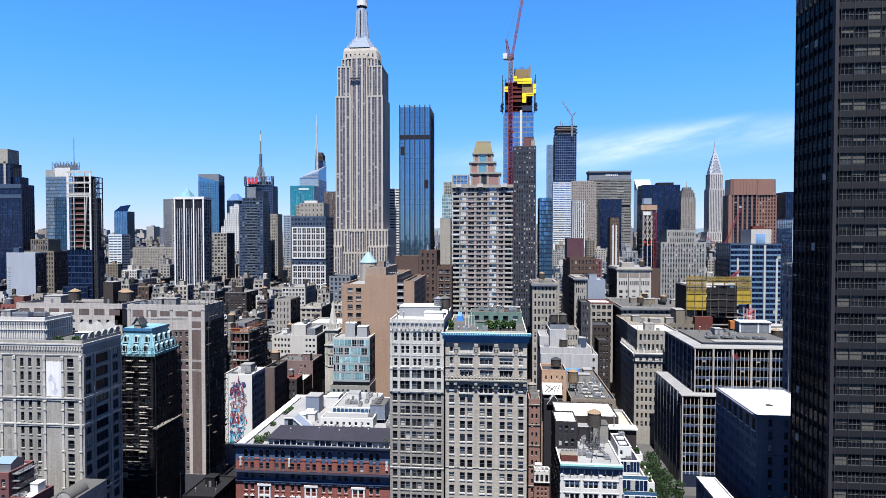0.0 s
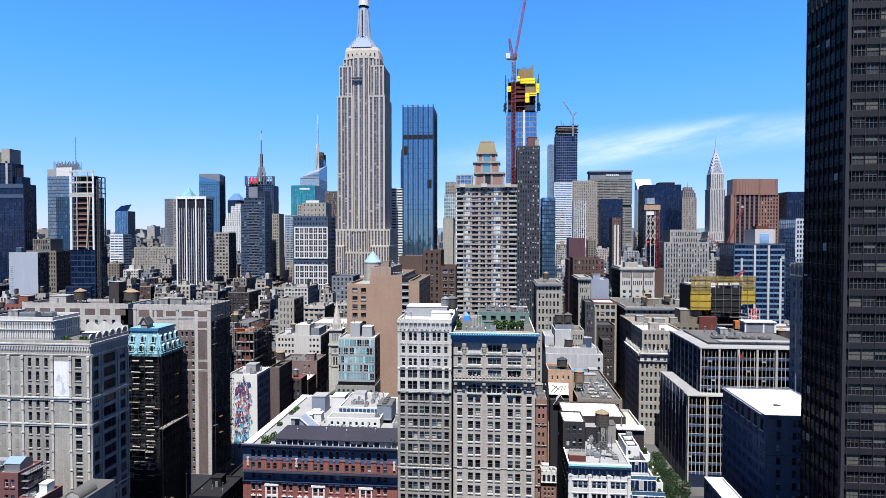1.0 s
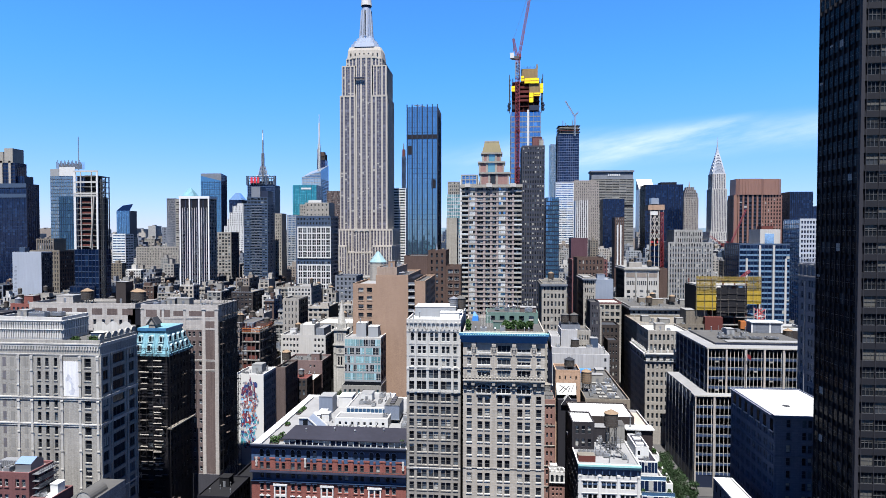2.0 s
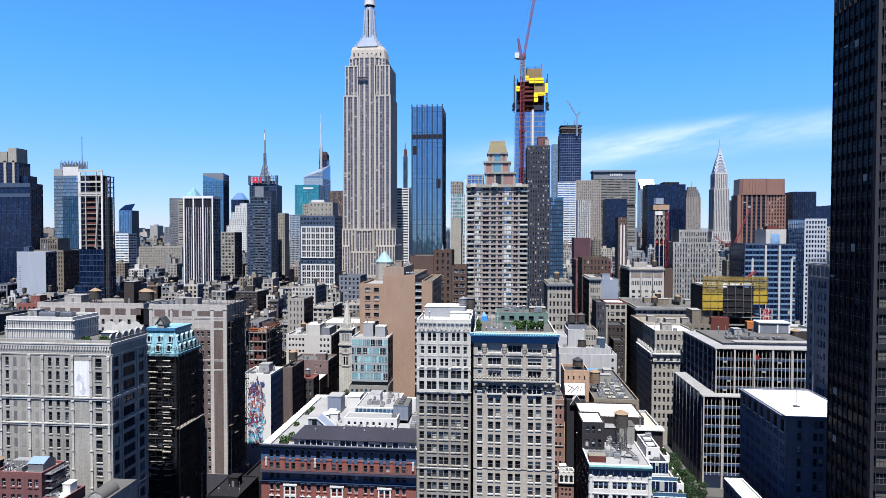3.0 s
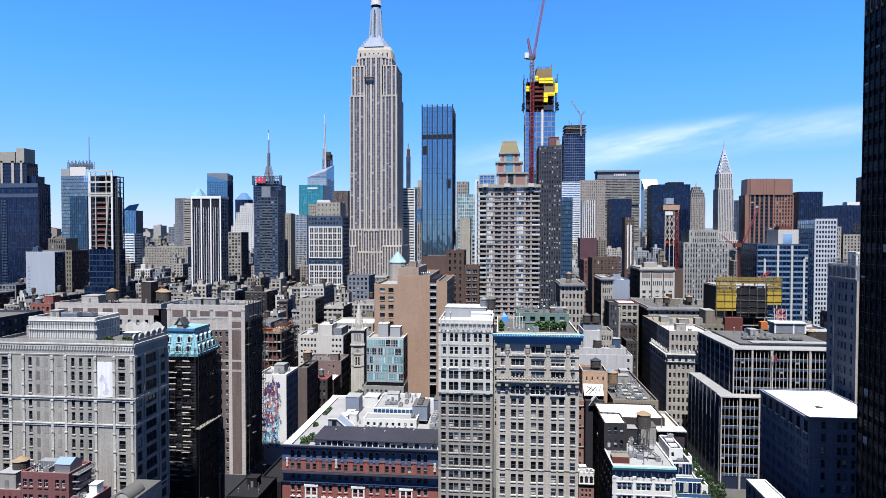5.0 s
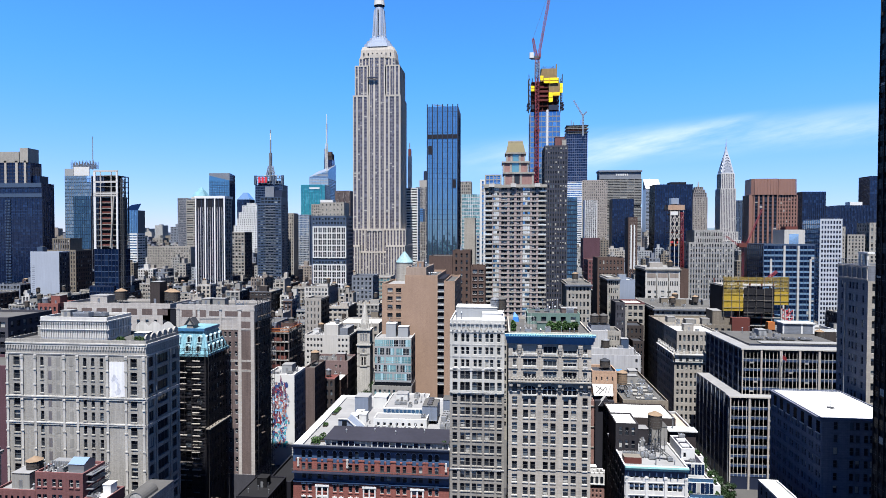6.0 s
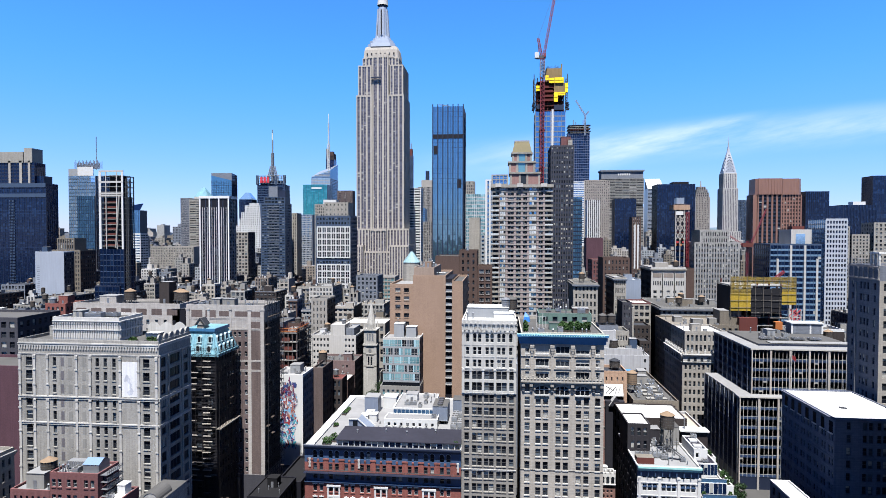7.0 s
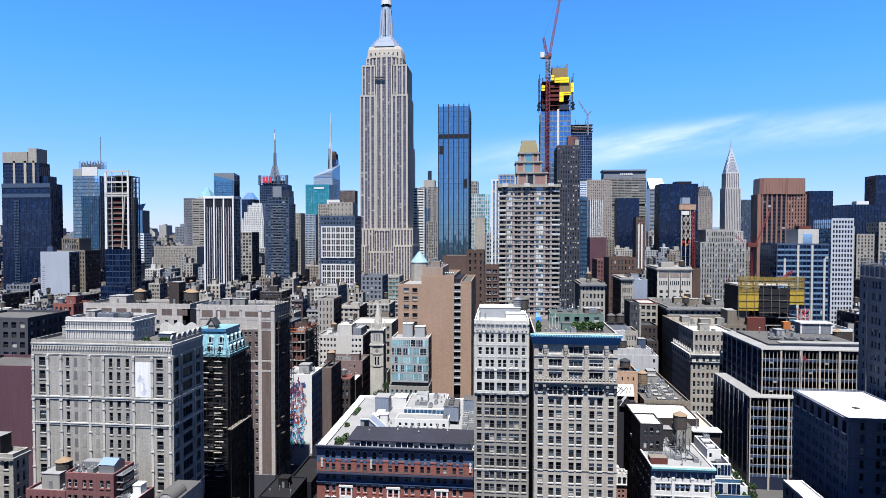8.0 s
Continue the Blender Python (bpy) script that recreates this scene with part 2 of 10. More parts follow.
class Shell:
    """Faces gathered for one mesh, each with its own material."""

    def __init__(self):
        self.v, self.f, self.m, self.mats = [], [], [], []

    def slot(self, mat):
        if mat not in self.mats:
            self.mats.append(mat)
        return self.mats.index(mat)

    def face(self, pts, mat):
        k = len(self.v)
        self.v.extend(pts)
        self.f.append(tuple(range(k, k + len(pts))))
        self.m.append(self.slot(mat))

    def box(self, x0, x1, y0, y1, z0, z1, mat, top=None, bottom=False):
        k = len(self.v)
        self.v.extend([(x0, y0, z0), (x1, y0, z0), (x1, y1, z0), (x0, y1, z0), (x0, y0, z1), (x1, y0, z1), (x1, y1, z1), (x0, y1, z1)])
        s, st = self.slot(mat), self.slot(top or mat)
        for q in ((0, 1, 5, 4), (1, 2, 6, 5), (2, 3, 7, 6), (3, 0, 4, 7)):
            self.f.append(tuple(k + i for i in q))
            self.m.append(s)
        self.f.append((k + 4, k + 5, k + 6, k + 7))
        self.m.append(st)
        if bottom:
            self.f.append((k + 3, k + 2, k + 1, k))
            self.m.append(s)
        return self

    def prism(self, ring, z0, z1, mat, top=None, scale=1.0, centre=None):
        """An upright prism on the ring of (x, y), tapered by scale about its centre."""
        n, k = len(ring), len(self.v)
        cx = centre[0] if centre else sum(p[0] for p in ring) / n
        cy = centre[1] if centre else sum(p[1] for p in ring) / n
        self.v.extend([(x, y, z0) for x, y in ring])
        self.v.extend([(cx + (x - cx) * scale, cy + (y - cy) * scale, z1) for x, y in ring])
        s, st = self.slot(mat), self.slot(top or mat)
        for i in range(n):
            j = (i + 1) % n
            self.f.append((k + i, k + j, k + n + j, k + n + i))
            self.m.append(s)
        self.f.append(tuple(range(k + n, k + 2 * n)))
        self.m.append(st)
        return self

    def bar(self, a, b, r, mat):
        """A square bar from a to b."""
        a, b = Vector(a), Vector(b)
        d = (b - a).normalized()
        u = d.cross(Vector((0, 0, 1)) if abs(d.z) < 0.9 else Vector((1, 0, 0))).normalized() * r
        w = d.cross(u).normalized() * r
        k = len(self.v)
        for c in (a, b):
            for su, sw in ((-1, -1), (1, -1), (1, 1), (-1, 1)):
                self.v.append(tuple(c + u * su + w * sw))
        s = self.slot(mat)
        for q in ((0, 1, 5, 4), (1, 2, 6, 5), (2, 3, 7, 6), (3, 0, 4, 7), (3, 2, 1, 0), (4, 5, 6, 7)):
            self.f.append(tuple(k + i for i in q))
            self.m.append(s)
        return self

    def mesh(self, name):
        me = bpy.data.meshes.new(name)
        me.from_pydata(self.v, [], self.f)
        for mt in self.mats:
            me.materials.append(mt)
        me.polygons.foreach_set("material_index", self.m)
        me.update()
        return me


def ring_of(cx, cy, r, n, turn=0.0):
    return [(cx + r * math.cos(turn + 2 * math.pi * i / n), cy + r * math.sin(turn + 2 * math.pi * i / n)) for i in range(n)]


def part(name, shell, parent, label="", kind=""):
    """One mesh under a thing or under a part."""
    ob = new(name, shell.mesh(name))
    ob.parent = parent
    if parent is not None:
        ob.matrix_parent_inverse = Matrix.Identity(4)
    return tagged(ob, label, kind=kind)


def thing(name, label, category, x=0.0, y=0.0, z=0.0, group="", kind=""):
    ob = new(name)
    ob.empty_display_size = 1.0
    ob.location = (x, y, z)
    return tagged(ob, label, category, group, kind)


def side_axes(side, x0, x1, y0, y1):
    """Origin, along, outward and width of one side of a footprint."""
    if side == "S":
        return (x0, y0), (1, 0), (0, -1), x1 - x0
    if side == "E":
        return (x1, y0), (0, 1), (1, 0), y1 - y0
    if side == "W":
        return (x0, y1), (0, -1), (-1, 0), y1 - y0
    return (x1, y1), (-1, 0), (0, 1), x1 - x0


class Face:
    def __init__(self, side, x0, x1, y0, y1):
        self.side = side
        self.o, self.u, self.n, self.w = side_axes(side, x0, x1, y0, y1)
        self.turn = {"S": 0, "E": 90, "N": 180, "W": 270}[side]

    def at(self, u, z, d=0.0):
        return (self.o[0] + self.u[0] * u + self.n[0] * d, self.o[1] + self.u[1] * u + self.n[1] * d, z)

    def quad(self, sh, u0, u1, z0, z1, d, mat, d1=None):
        e = d if d1 is None else d1
        sh.face([self.at(u0, z0, d), self.at(u1, z0, d), self.at(u1, z1, e), self.at(u0, z1, e)], mat)

    def slab(self, sh, u0, u1, z0, z1, d0, d1, mat):
        """A box on the face from depth d0 out to d1."""
        a, b = self.at(u0, z0, d0), self.at(u1, z1, d1)
        sh.box(min(a[0], b[0]), max(a[0], b[0]), min(a[1], b[1]), max(a[1], b[1]), z0, z1, mat, None, True)


WINDOW_MESHES = {}


def window_mesh(w, h, rec, glass, frame_mat, style, blind, cloth=None):
    """A sash window that fills an opening w by h, set back by rec; local x along the wall, y inward."""
    key = (round(w, 2), round(h, 2), rec, glass.name, frame_mat.name, style, blind, cloth is None)
    if key in WINDOW_MESHES:
        return WINDOW_MESHES[key]
    t = min(0.09, w * 0.08)
    n = {"pair": 2, "grid": 3, "triple": 3}.get(style, 1)
    xs = [0.0, t]
    for i in range(1, n):
        xs += [w * i / n - t / 2, w * i / n + t / 2]
    xs += [w - t, w]
    rail = {"sash": 0.5, "grid": 0.5, "pair": 0.55}.get(style)
    zs = {0.0, t, h - t, h}
    if rail:
        zs |= {h * rail - t / 2, h * rail + t / 2}
    drop = h - h * (0.0, 0.35, 0.6, 0.92)[blind]
    if blind:
        zs.add(drop)
    zs = sorted(zs)
    sh, made = Shell(), {}

    def vert(i, k, d):
        if (i, k, d) not in made:
            made[i, k, d] = len(sh.v)
            sh.v.append((xs[i], rec - d, zs[k]))
        return made[i, k, d]

    def cell(i, k):
        if i < 0 or k < 0 or i >= len(xs) - 1 or k >= len(zs) - 1:
            return 0.0
        mid = (zs[k] + zs[k + 1]) / 2
        if i % 2 == 0 or k == 0 or k == len(zs) - 2 or (rail and abs(mid - h * rail) < t * 0.5):
            return 0.09
        return 0.02 if blind and mid > drop else 0.0

    for i in range(len(xs) - 1):
        for k in range(len(zs) - 1):
            d = cell(i, k)
            sh.f.append((vert(i, k, d), vert(i + 1, k, d), vert(i + 1, k + 1, d), vert(i, k + 1, d)))
            sh.m.append(sh.slot(frame_mat if d > 0.05 else (cloth or BLIND) if d > 0.01 else glass))
            for e, a, b in ((cell(i + 1, k), (i + 1, k), (i + 1, k + 1)), (cell(i, k + 1), (i + 1, k + 1), (i, k + 1))):
                if e != d and i < len(xs) - 2 + (a[1] != b[1] and 0) and k < len(zs) - 1:
                    sh.f.append((vert(*a, d), vert(*b, d), vert(*b, e), vert(*a, e)))
                    sh.m.append(sh.slot(frame_mat))
    WINDOW_MESHES[key] = sh.mesh("window")
    return WINDOW_MESHES[key]


def punched(fc, sh, gl, z0, z1, cols, rows, wall, fw=0.5, fh=0.6, rec=0.35, margin=0.6, glass=None, frame_mat=None, each=None, style="sash",
            sill=True, groups=0, gap=0.0, skip=None, blinds=0.22, spans=None, each_cols=None, sill_mat=None, rng=random):
    """A wall with real openings: bands, piers, reveals, and a window in each opening. groups: windows to a group, gap: the extra pier between groups (in cells)."""
    glass, frame_mat = glass or GLASS, frame_mat or FRAME_D
    W = fc.w
    ngaps = (cols - 1) // groups if groups else 0
    cw = (W - 2 * margin) / (cols + gap * ngaps)
    rh = (z1 - z0) / rows
    given, spans = spans, list(spans or ())
    for c in range(0 if given else cols):
        s = margin + cw * (c + (gap * (c // groups) if groups else 0))
        spans.append((s + cw * (1 - fw) / 2, s + cw * (1 + fw) / 2))
    low, hh = rh * (1 - fh) * 0.5, rh * fh
    prev = z0
    for r in range(rows):
        a = z0 + r * rh + low
        fc.quad(sh, 0, W, prev, a, 0, wall)
        b = a + hh
        u = 0.0
        for c, (s, e) in enumerate(spans):
            if skip and skip(c, r):
                continue
            fc.quad(sh, u, s, a, b, 0, wall)
            u = e
            sh.face([fc.at(s, a, 0), fc.at(s, a, -rec), fc.at(s, b, -rec), fc.at(s, b, 0)], wall)
            sh.face([fc.at(e, a, -rec), fc.at(e, a, 0), fc.at(e, b, 0), fc.at(e, b, -rec)], wall)
            sh.face([fc.at(s, b, -rec), fc.at(e, b, -rec), fc.at(e, b, 0), fc.at(s, b, 0)], wall)
            sh.face([fc.at(s, a, 0), fc.at(e, a, 0), fc.at(e, a, -rec), fc.at(s, a, -rec)], wall)
            bl = rng.choice((1, 2, 3)) if rng.random() < blinds else 0
            if each is not None and (each_cols is None or c in each_cols):
                ob = new("window", window_mesh(e - s, hh, rec, glass, frame_mat, style, bl))
                ob.parent = each
                x, y, z = fc.at(s, a, 0)
                ob.matrix_basis = pose(x, y, z, 0, 0, fc.turn)
                if sill:
                    fc.slab(sh, s - 0.12, e + 0.12, a - (0.3 if sill_mat else 0.26), a, 0, 0.16 if sill_mat else 0.14, sill_mat or wall)
            else:
                fc.quad(gl, s, e, a, b, -rec, glass)
                mid = (a + b) / 2
                fc.quad(gl, s, e, mid - 0.05, mid + 0.05, -rec + 0.03, frame_mat)
                if style != "sash":
                    um = (s + e) / 2
                    fc.quad(gl, um - 0.05, um + 0.05, a, b, -rec + 0.03, frame_mat)
                if bl:
                    fc.quad(gl, s + 0.05, e - 0.05, b - hh * (0, 0.35, 0.6, 0.92)[bl], b, -rec + 0.02, BLIND)
        fc.quad(sh, u, W, a, b, 0, wall)
        prev = b
    fc.quad(sh, 0, W, prev, z1, 0, wall)


def ribbed(fc, sh, gl, z0, z1, cols, rows, wall, fw=0.6, fh=0.6, rec=0.4, margin=0.8, glass=None, spandrel=None, groups=0, gap=0.0, pier_out=0.0, blinds=0.2, spans=None, rng=random, **_):
    """Full-height piers with recessed strips of windows and spandrels between them."""
    glass, spandrel = glass or GLASS, spandrel or SPANDREL
    W = fc.w
    ngaps = (cols - 1) // groups if groups else 0
    cw = (W - 2 * margin) / (cols + gap * ngaps)
    rh = (z1 - z0) / rows
    u = 0.0
    for c in range(len(spans) if spans else cols):
        s0 = margin + cw * (c + (gap * (c // groups) if groups else 0))
        s, e = spans[c] if spans else (s0 + cw * (1 - fw) / 2, s0 + cw * (1 + fw) / 2)
        fc.quad(sh, u, s, z0, z1, pier_out, wall)
        sh.face([fc.at(s, z0, pier_out), fc.at(s, z0, -rec), fc.at(s, z1, -rec), fc.at(s, z1, pier_out)], wall)
        sh.face([fc.at(e, z0, -rec), fc.at(e, z0, pier_out), fc.at(e, z1, pier_out), fc.at(e, z1, -rec)], wall)
        u = e
        for r in range(rows):
            a = z0 + r * rh
            b = a + rh * (1 - fh)
            fc.quad(sh, s, e, a, b, -rec + 0.08, spandrel)
            sh.face([fc.at(s, b, -rec + 0.08), fc.at(e, b, -rec + 0.08), fc.at(e, b, -rec), fc.at(s, b, -rec)], spandrel)
            fc.quad(gl, s, e, b, a + rh, -rec, glass)
            if rng.random() < blinds:
                fc.quad(gl, s + 0.05, e - 0.05, a + rh - rh * fh * rng.uniform(0.3, 0.9), a + rh, -rec + 0.03, BLIND)
    fc.quad(sh, u, W, z0, z1, pier_out, wall)


def curtain(fc, sh, gl, z0, z1, cols, rows, wall, fw=0.06, fh=0.0, rec=0.12, glass=None, spandrel=None, blinds=0.0, fin=0.25, rng=random, tilt=0.012, own=None, **_):
    """A glass curtain wall: slightly uneven panels, proud mullions, optional spandrel bands (fh: their share of a storey)."""
    glass, spandrel = glass or GLASS_BLUE, spandrel or DARK_PANEL
    W, cw, rh = fc.w, fc.w / cols, (z1 - z0) / rows
    for r in range(rows):
        a = z0 + r * rh
        b = a + rh * fh
        bar = Shell() if own else sh
        if fh:
            fc.quad(bar, 0, W, a, b, 0.02, spandrel)
        for c in range(cols):
            t = [rng.uniform(-tilt, tilt) for _ in range(3)]
            gl.face([fc.at(c * cw, b, t[0]), fc.at(c * cw + cw, b, t[1]), fc.at(c * cw + cw, a + rh, t[2]), fc.at(c * cw, a + rh, t[0] + t[2] - t[1])], glass)
            if rng.random() < blinds:
                fc.quad(gl, c * cw, c * cw + cw, a + rh - (rh - rh * fh) * rng.uniform(0.3, 1), a + rh, tilt + 0.02, BLIND)
        if own:
            part("spandrel", bar, own)
            bar = Shell()
        fc.slab(bar, 0, W, a - 0.07, a + 0.07, 0, rec * 0.6, wall)
        if own:
            part("transom", bar, own)
    for c in range(cols + 1):
        m = fw * cw
        u = min(max(c * cw, m), W - m)
        bar = Shell() if own else sh
        fc.slab(bar, u - m, u + m, z0, z1, 0, rec if fin is None else fin, wall)
        if own:
            part("mullion", bar, own)


MODES = {"punched": punched, "ribbed": ribbed, "curtain": curtain}


def add_roof(parent, x0, x1, y0, y1, z, mat, edge, par=1.0, thick=0.35, label=""):
    rf = Shell()
    rf.box(x0 + thick, x1 - thick, y0 + thick, y1 - thick, z - 0.3, z, mat)
    far = y0 > 235
    roof = None if far else part("roof", rf, parent, label)
    if par > 0:
        pr = rf if far else Shell()
        pr.box(x0, x1, y0, y0 + thick, z - 0.004, z + par, edge)
        pr.box(x0, x1, y1 - thick, y1, z - 0.004, z + par, edge)
        pr.box(x0, x0 + thick, y0 + thick, y1 - thick, z - 0.004, z + par, edge)
        pr.box(x1 - thick, x1, y0 + thick, y1 - thick, z - 0.004, z + par, edge)
        if not far:
            part("parapet", pr, parent)
    return part("roof", rf, parent, label) if far else roof


def block(name, label, x0, x1, y0, y1, z1, wall, z0=0.0, S=None, E=None, W=None, N=None, roof=None, par=1.0, each=False, parent=None, zlo=None,
          category="building", edge=None, cornice=None, rng=None, take=True, wall_label=""):
    """A building (or a tier of one) on a rectangle, with a facade spec (mode, columns, rows, options) for its sides."""
    rng = rng or random.Random(int(abs(x0 * 7 + y0 * 13 + z1 * 3)))
    own = parent or thing(name, label, category)
    sh, gl = Shell(), Shell()
    lo = z0 if zlo is None else zlo
    for side, spec in (("S", S), ("E", E), ("W", W), ("N", N)):
        fc = Face(side, x0, x1, y0, y1)
        if spec is None:
            fc.quad(sh, 0, fc.w, z0, z1, 0, wall)
            continue
        mode, cols, rows = spec[:3]
        opt = dict(spec[3]) if len(spec) > 3 else {}
        top = opt.pop("top", 0.0)
        if lo > z0:
            fc.quad(sh, 0, fc.w, z0, lo, 0, wall)
        if top:
            fc.quad(sh, 0, fc.w, z1 - top, z1, 0, wall)
        if mode == "punched":
            opt["each"] = own if each else None
        if opt.get("own"):
            opt["own"] = own
        MODES[mode](fc, sh, gl, lo, z1 - top, cols, rows, opt.pop("wall", wall), rng=rng, **opt)
    part("wall", sh, own, wall_label)
    if gl.f:
        part("window_panes", gl, own, kind="stuff")
    if roof is not None:
        add_roof(own, x0, x1, y0, y1, z1, roof, edge or wall, par)
    else:
        cap = Shell()
        cap.face([(x0, y0, z1), (x1, y0, z1), (x1, y1, z1), (x0, y1, z1)], wall)
        part("roof", cap, own)
    if cornice:
        h, out, mat = cornice
        co = Shell()
        co.box(x0 - out, x1 + out, y0 - out, y1 + out, z1 - h * 0.55, z1 + 0.05, mat, roof or mat, True)
        co.box(x0 - out * 0.5, x1 + out * 0.5, y0 - out * 0.5, y1 + out * 0.5, z1 - h, z1 - h * 0.55, mat, None, True)
        n = int((x1 - x0) / 1.1)
        for i in range(n):
            u = x0 + (i + 0.3) * (x1 - x0) / n
            co.box(u, u + 0.4, y0 - out * 0.9, y0 - out * 0.4, z1 - h * 0.9, z1 - h * 0.55, mat, None, True)
        part("cornice", co, own)
    if take and z0 == 0:
        OCC.append((x0, x1, y0, y1))
    return own

# ---- ground ----
gs = Shell()
gs.face([(-6000, -1500, 0), (6000, -1500, 0), (6000, 4900, 0), (-6000, 4900, 0)], ASPHALT)
tagged(part("ground", gs, None), "dark asphalt streets between the city blocks", "ground", kind="structure")
for px0, px1 in ((-80, 40), (64, 192), (-312, -112), (230, 400)):
    for py in range(152, 760, 80):
        pv = Shell()
        pv.box(px0 - 3, px1 + 3, py, py + 62, 0, 0.15, SIDEWALK)
        tagged(part("pavement", pv, None), "grey concrete pavement with raised kerbs", "pavement", kind="structure")
hl = Shell()
for i in range(100):
    hx = -6000 + i * 120
    h0, h1 = (165 + 40 * noise.noise((hx * 0.0011 + k * 0.132, 3.1, 0)) for k in (0, 1))
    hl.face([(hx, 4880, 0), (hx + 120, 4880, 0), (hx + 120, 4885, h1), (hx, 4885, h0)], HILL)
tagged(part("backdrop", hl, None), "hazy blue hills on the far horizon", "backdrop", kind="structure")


# ---- roof furniture ----
def water_tank(x, y, z, r=1.9, h=3.6, legs=2.6, barrel=None, cone=None, label="dark timber water tank with a conical roof on steel legs"):
    t = thing("water_tank", label, "water tank", x, y, z, group="rooftop water tanks")
    b = Shell()
    b.prism(ring_of(0, 0, r, 18), legs, legs + h, barrel or DARK_TIMBER)
    k = part("barrel", b, t)
    hp = Shell()
    for i in range(5) if y < 420 else ():
        zz = legs + h * (0.1 + 0.2 * i)
        hp.prism(ring_of(0, 0, r + 0.03, 18), zz, zz + 0.07, FRAME_D)
    if hp.f:
        part("hoop", hp, k)
    c = Shell()
    c.prism(ring_of(0, 0, r + 0.15, 18), legs + h, legs + h + r * 0.55, cone or CONE, None, 0.04)
    part("conical_roof", c, t)
    for sx in (-1, 1):
        for sy in (-1, 1) if y < 420 else ():
            g = Shell()
            g.bar((sx * r * 0.65, sy * r * 0.65, 0), (sx * r * 0.65, sy * r * 0.65, legs), 0.1, FRAME_D)
            part("leg", g, t)
    f = Shell()
    if y >= 420:
        f.box(-r * 0.6, r * 0.6, -r * 0.6, r * 0.6, 0, legs - 0.25, FRAME_D)
    f.box(-r * 0.8, r * 0.8, -r * 0.8, r * 0.8, legs - 0.25, legs, FRAME_D, None, True)
    for sx in (-1, 1):
        f.bar((sx * r * 0.65, -r * 0.65, 0.1), (sx * r * 0.65, r * 0.65, legs - 0.2), 0.05, FRAME_D)
        f.bar((-r * 0.65, sx * r * 0.65, 0.1), (r * 0.65, sx * r * 0.65, legs - 0.2), 0.05, FRAME_D)
    part("platform", f, t)
    return t


def bulkhead(x, y, z, w, d, h, wall, top=None, label="", door=True):
    t = thing("roof_bulkhead", label or "plain masonry roof bulkhead with a small door", "bulkhead", x, y, z, group="roof bulkheads")
    s = Shell()
    s.box(-w / 2, w / 2, -d / 2, d / 2, 0, h, wall, top or ROOF_SILVER)
    part("body", s, t)
    c = Shell()
    if y > 420:
        return t
    c.box(-w / 2 - 0.1, w / 2 + 0.1, -d / 2 - 0.1, d / 2 + 0.1, h, h + 0.15, wall, top or ROOF_SILVER, True)
    part("coping", c, t)
    if door and w > 2.2 and y < 330:
        q = Shell()
        q.box(-0.45, 0.45, -d / 2 - 0.06, -d / 2 + 0.02, 0.05, min(2.1, h * 0.8), GREY_METAL)
        part("door", q, t)
    return t


def ac_unit(x, y, z, w=2.4, d=1.6, h=1.4, turn=0.0):
    t = thing("air_conditioner", "grey metal rooftop air conditioning unit", "air conditioner", x, y, z, group="rooftop air conditioners")
    t.rotation_euler = (0, 0, radians(turn))
    s = Shell()
    s.box(-w / 2, w / 2, -d / 2, d / 2, 0.25 if y <= 260 else 0.0, h, PALE_METAL, None, True)
    part("casing", s, t)
    for fx in (-w / 4, w / 4):
        f = Shell()
        f.prism(ring_of(fx, 0, min(w / 5, d / 2.6), 12), h, h + 0.14, FRAME_D)
        part("fan_shroud", f, t)
    g = Shell()
    if y > 260:
        return t
    for i in range(5):
        g.box(-w / 2 + 0.1, w / 2 - 0.1, -d / 2 - 0.03, -d / 2, 0.4 + i * 0.18, 0.48 + i * 0.18, GREY_METAL, None, True)
    part("grille", g, t)
    b = Shell()
    b.box(-w / 2, -w / 2 + 0.15, -d / 2, d / 2, 0, 0.25, FRAME_D)
    b.box(w / 2 - 0.15, w / 2, -d / 2, d / 2, 0, 0.25, FRAME_D)
    part("skid", b, t)
    return t


def shrub(x, y, z, w, d, h, label="leafy green shrubs in a roof planter", n=260, seed=1, planter=True):
    t = thing("roof_shrub", label, "shrub", x, y, z, group="roof garden shrubs")
    r = random.Random(seed)
    s = Shell()
    for _ in range(n):
        a, b, c = r.uniform(-1, 1), r.uniform(-1, 1), r.uniform(0, 1)
        lump = 0.75 + 0.5 * noise.noise((a * w * 0.4 + seed, b * d * 0.4, c * 2))
        if a * a * 0.6 + b * b * 0.6 + (c - 0.35) ** 2 * 2.0 > lump:
            continue
        p = Vector((a * w / 2, b * d / 2, 0.4 + c * h))
        q = Euler((r.uniform(0, 6), r.uniform(0, 6), r.uniform(0, 6))).to_matrix()
        k = r.uniform(0.15, 0.36)
        s.face([tuple(p + q @ Vector(v)) for v in ((-k, -k * 0.5, 0), (k, -k * 0.5, 0.1), (k * 0.6, k * 0.7, 0), (-k * 0.7, k * 0.6, 0.1))], LEAF)
    part("foliage", s, t)
    g = Shell()
    g.box(-w / 2, w / 2, -d / 2, d / 2, 0, 0.5, TIMBER, ROOF_DARK)
    part("planter", g, t)
    return t


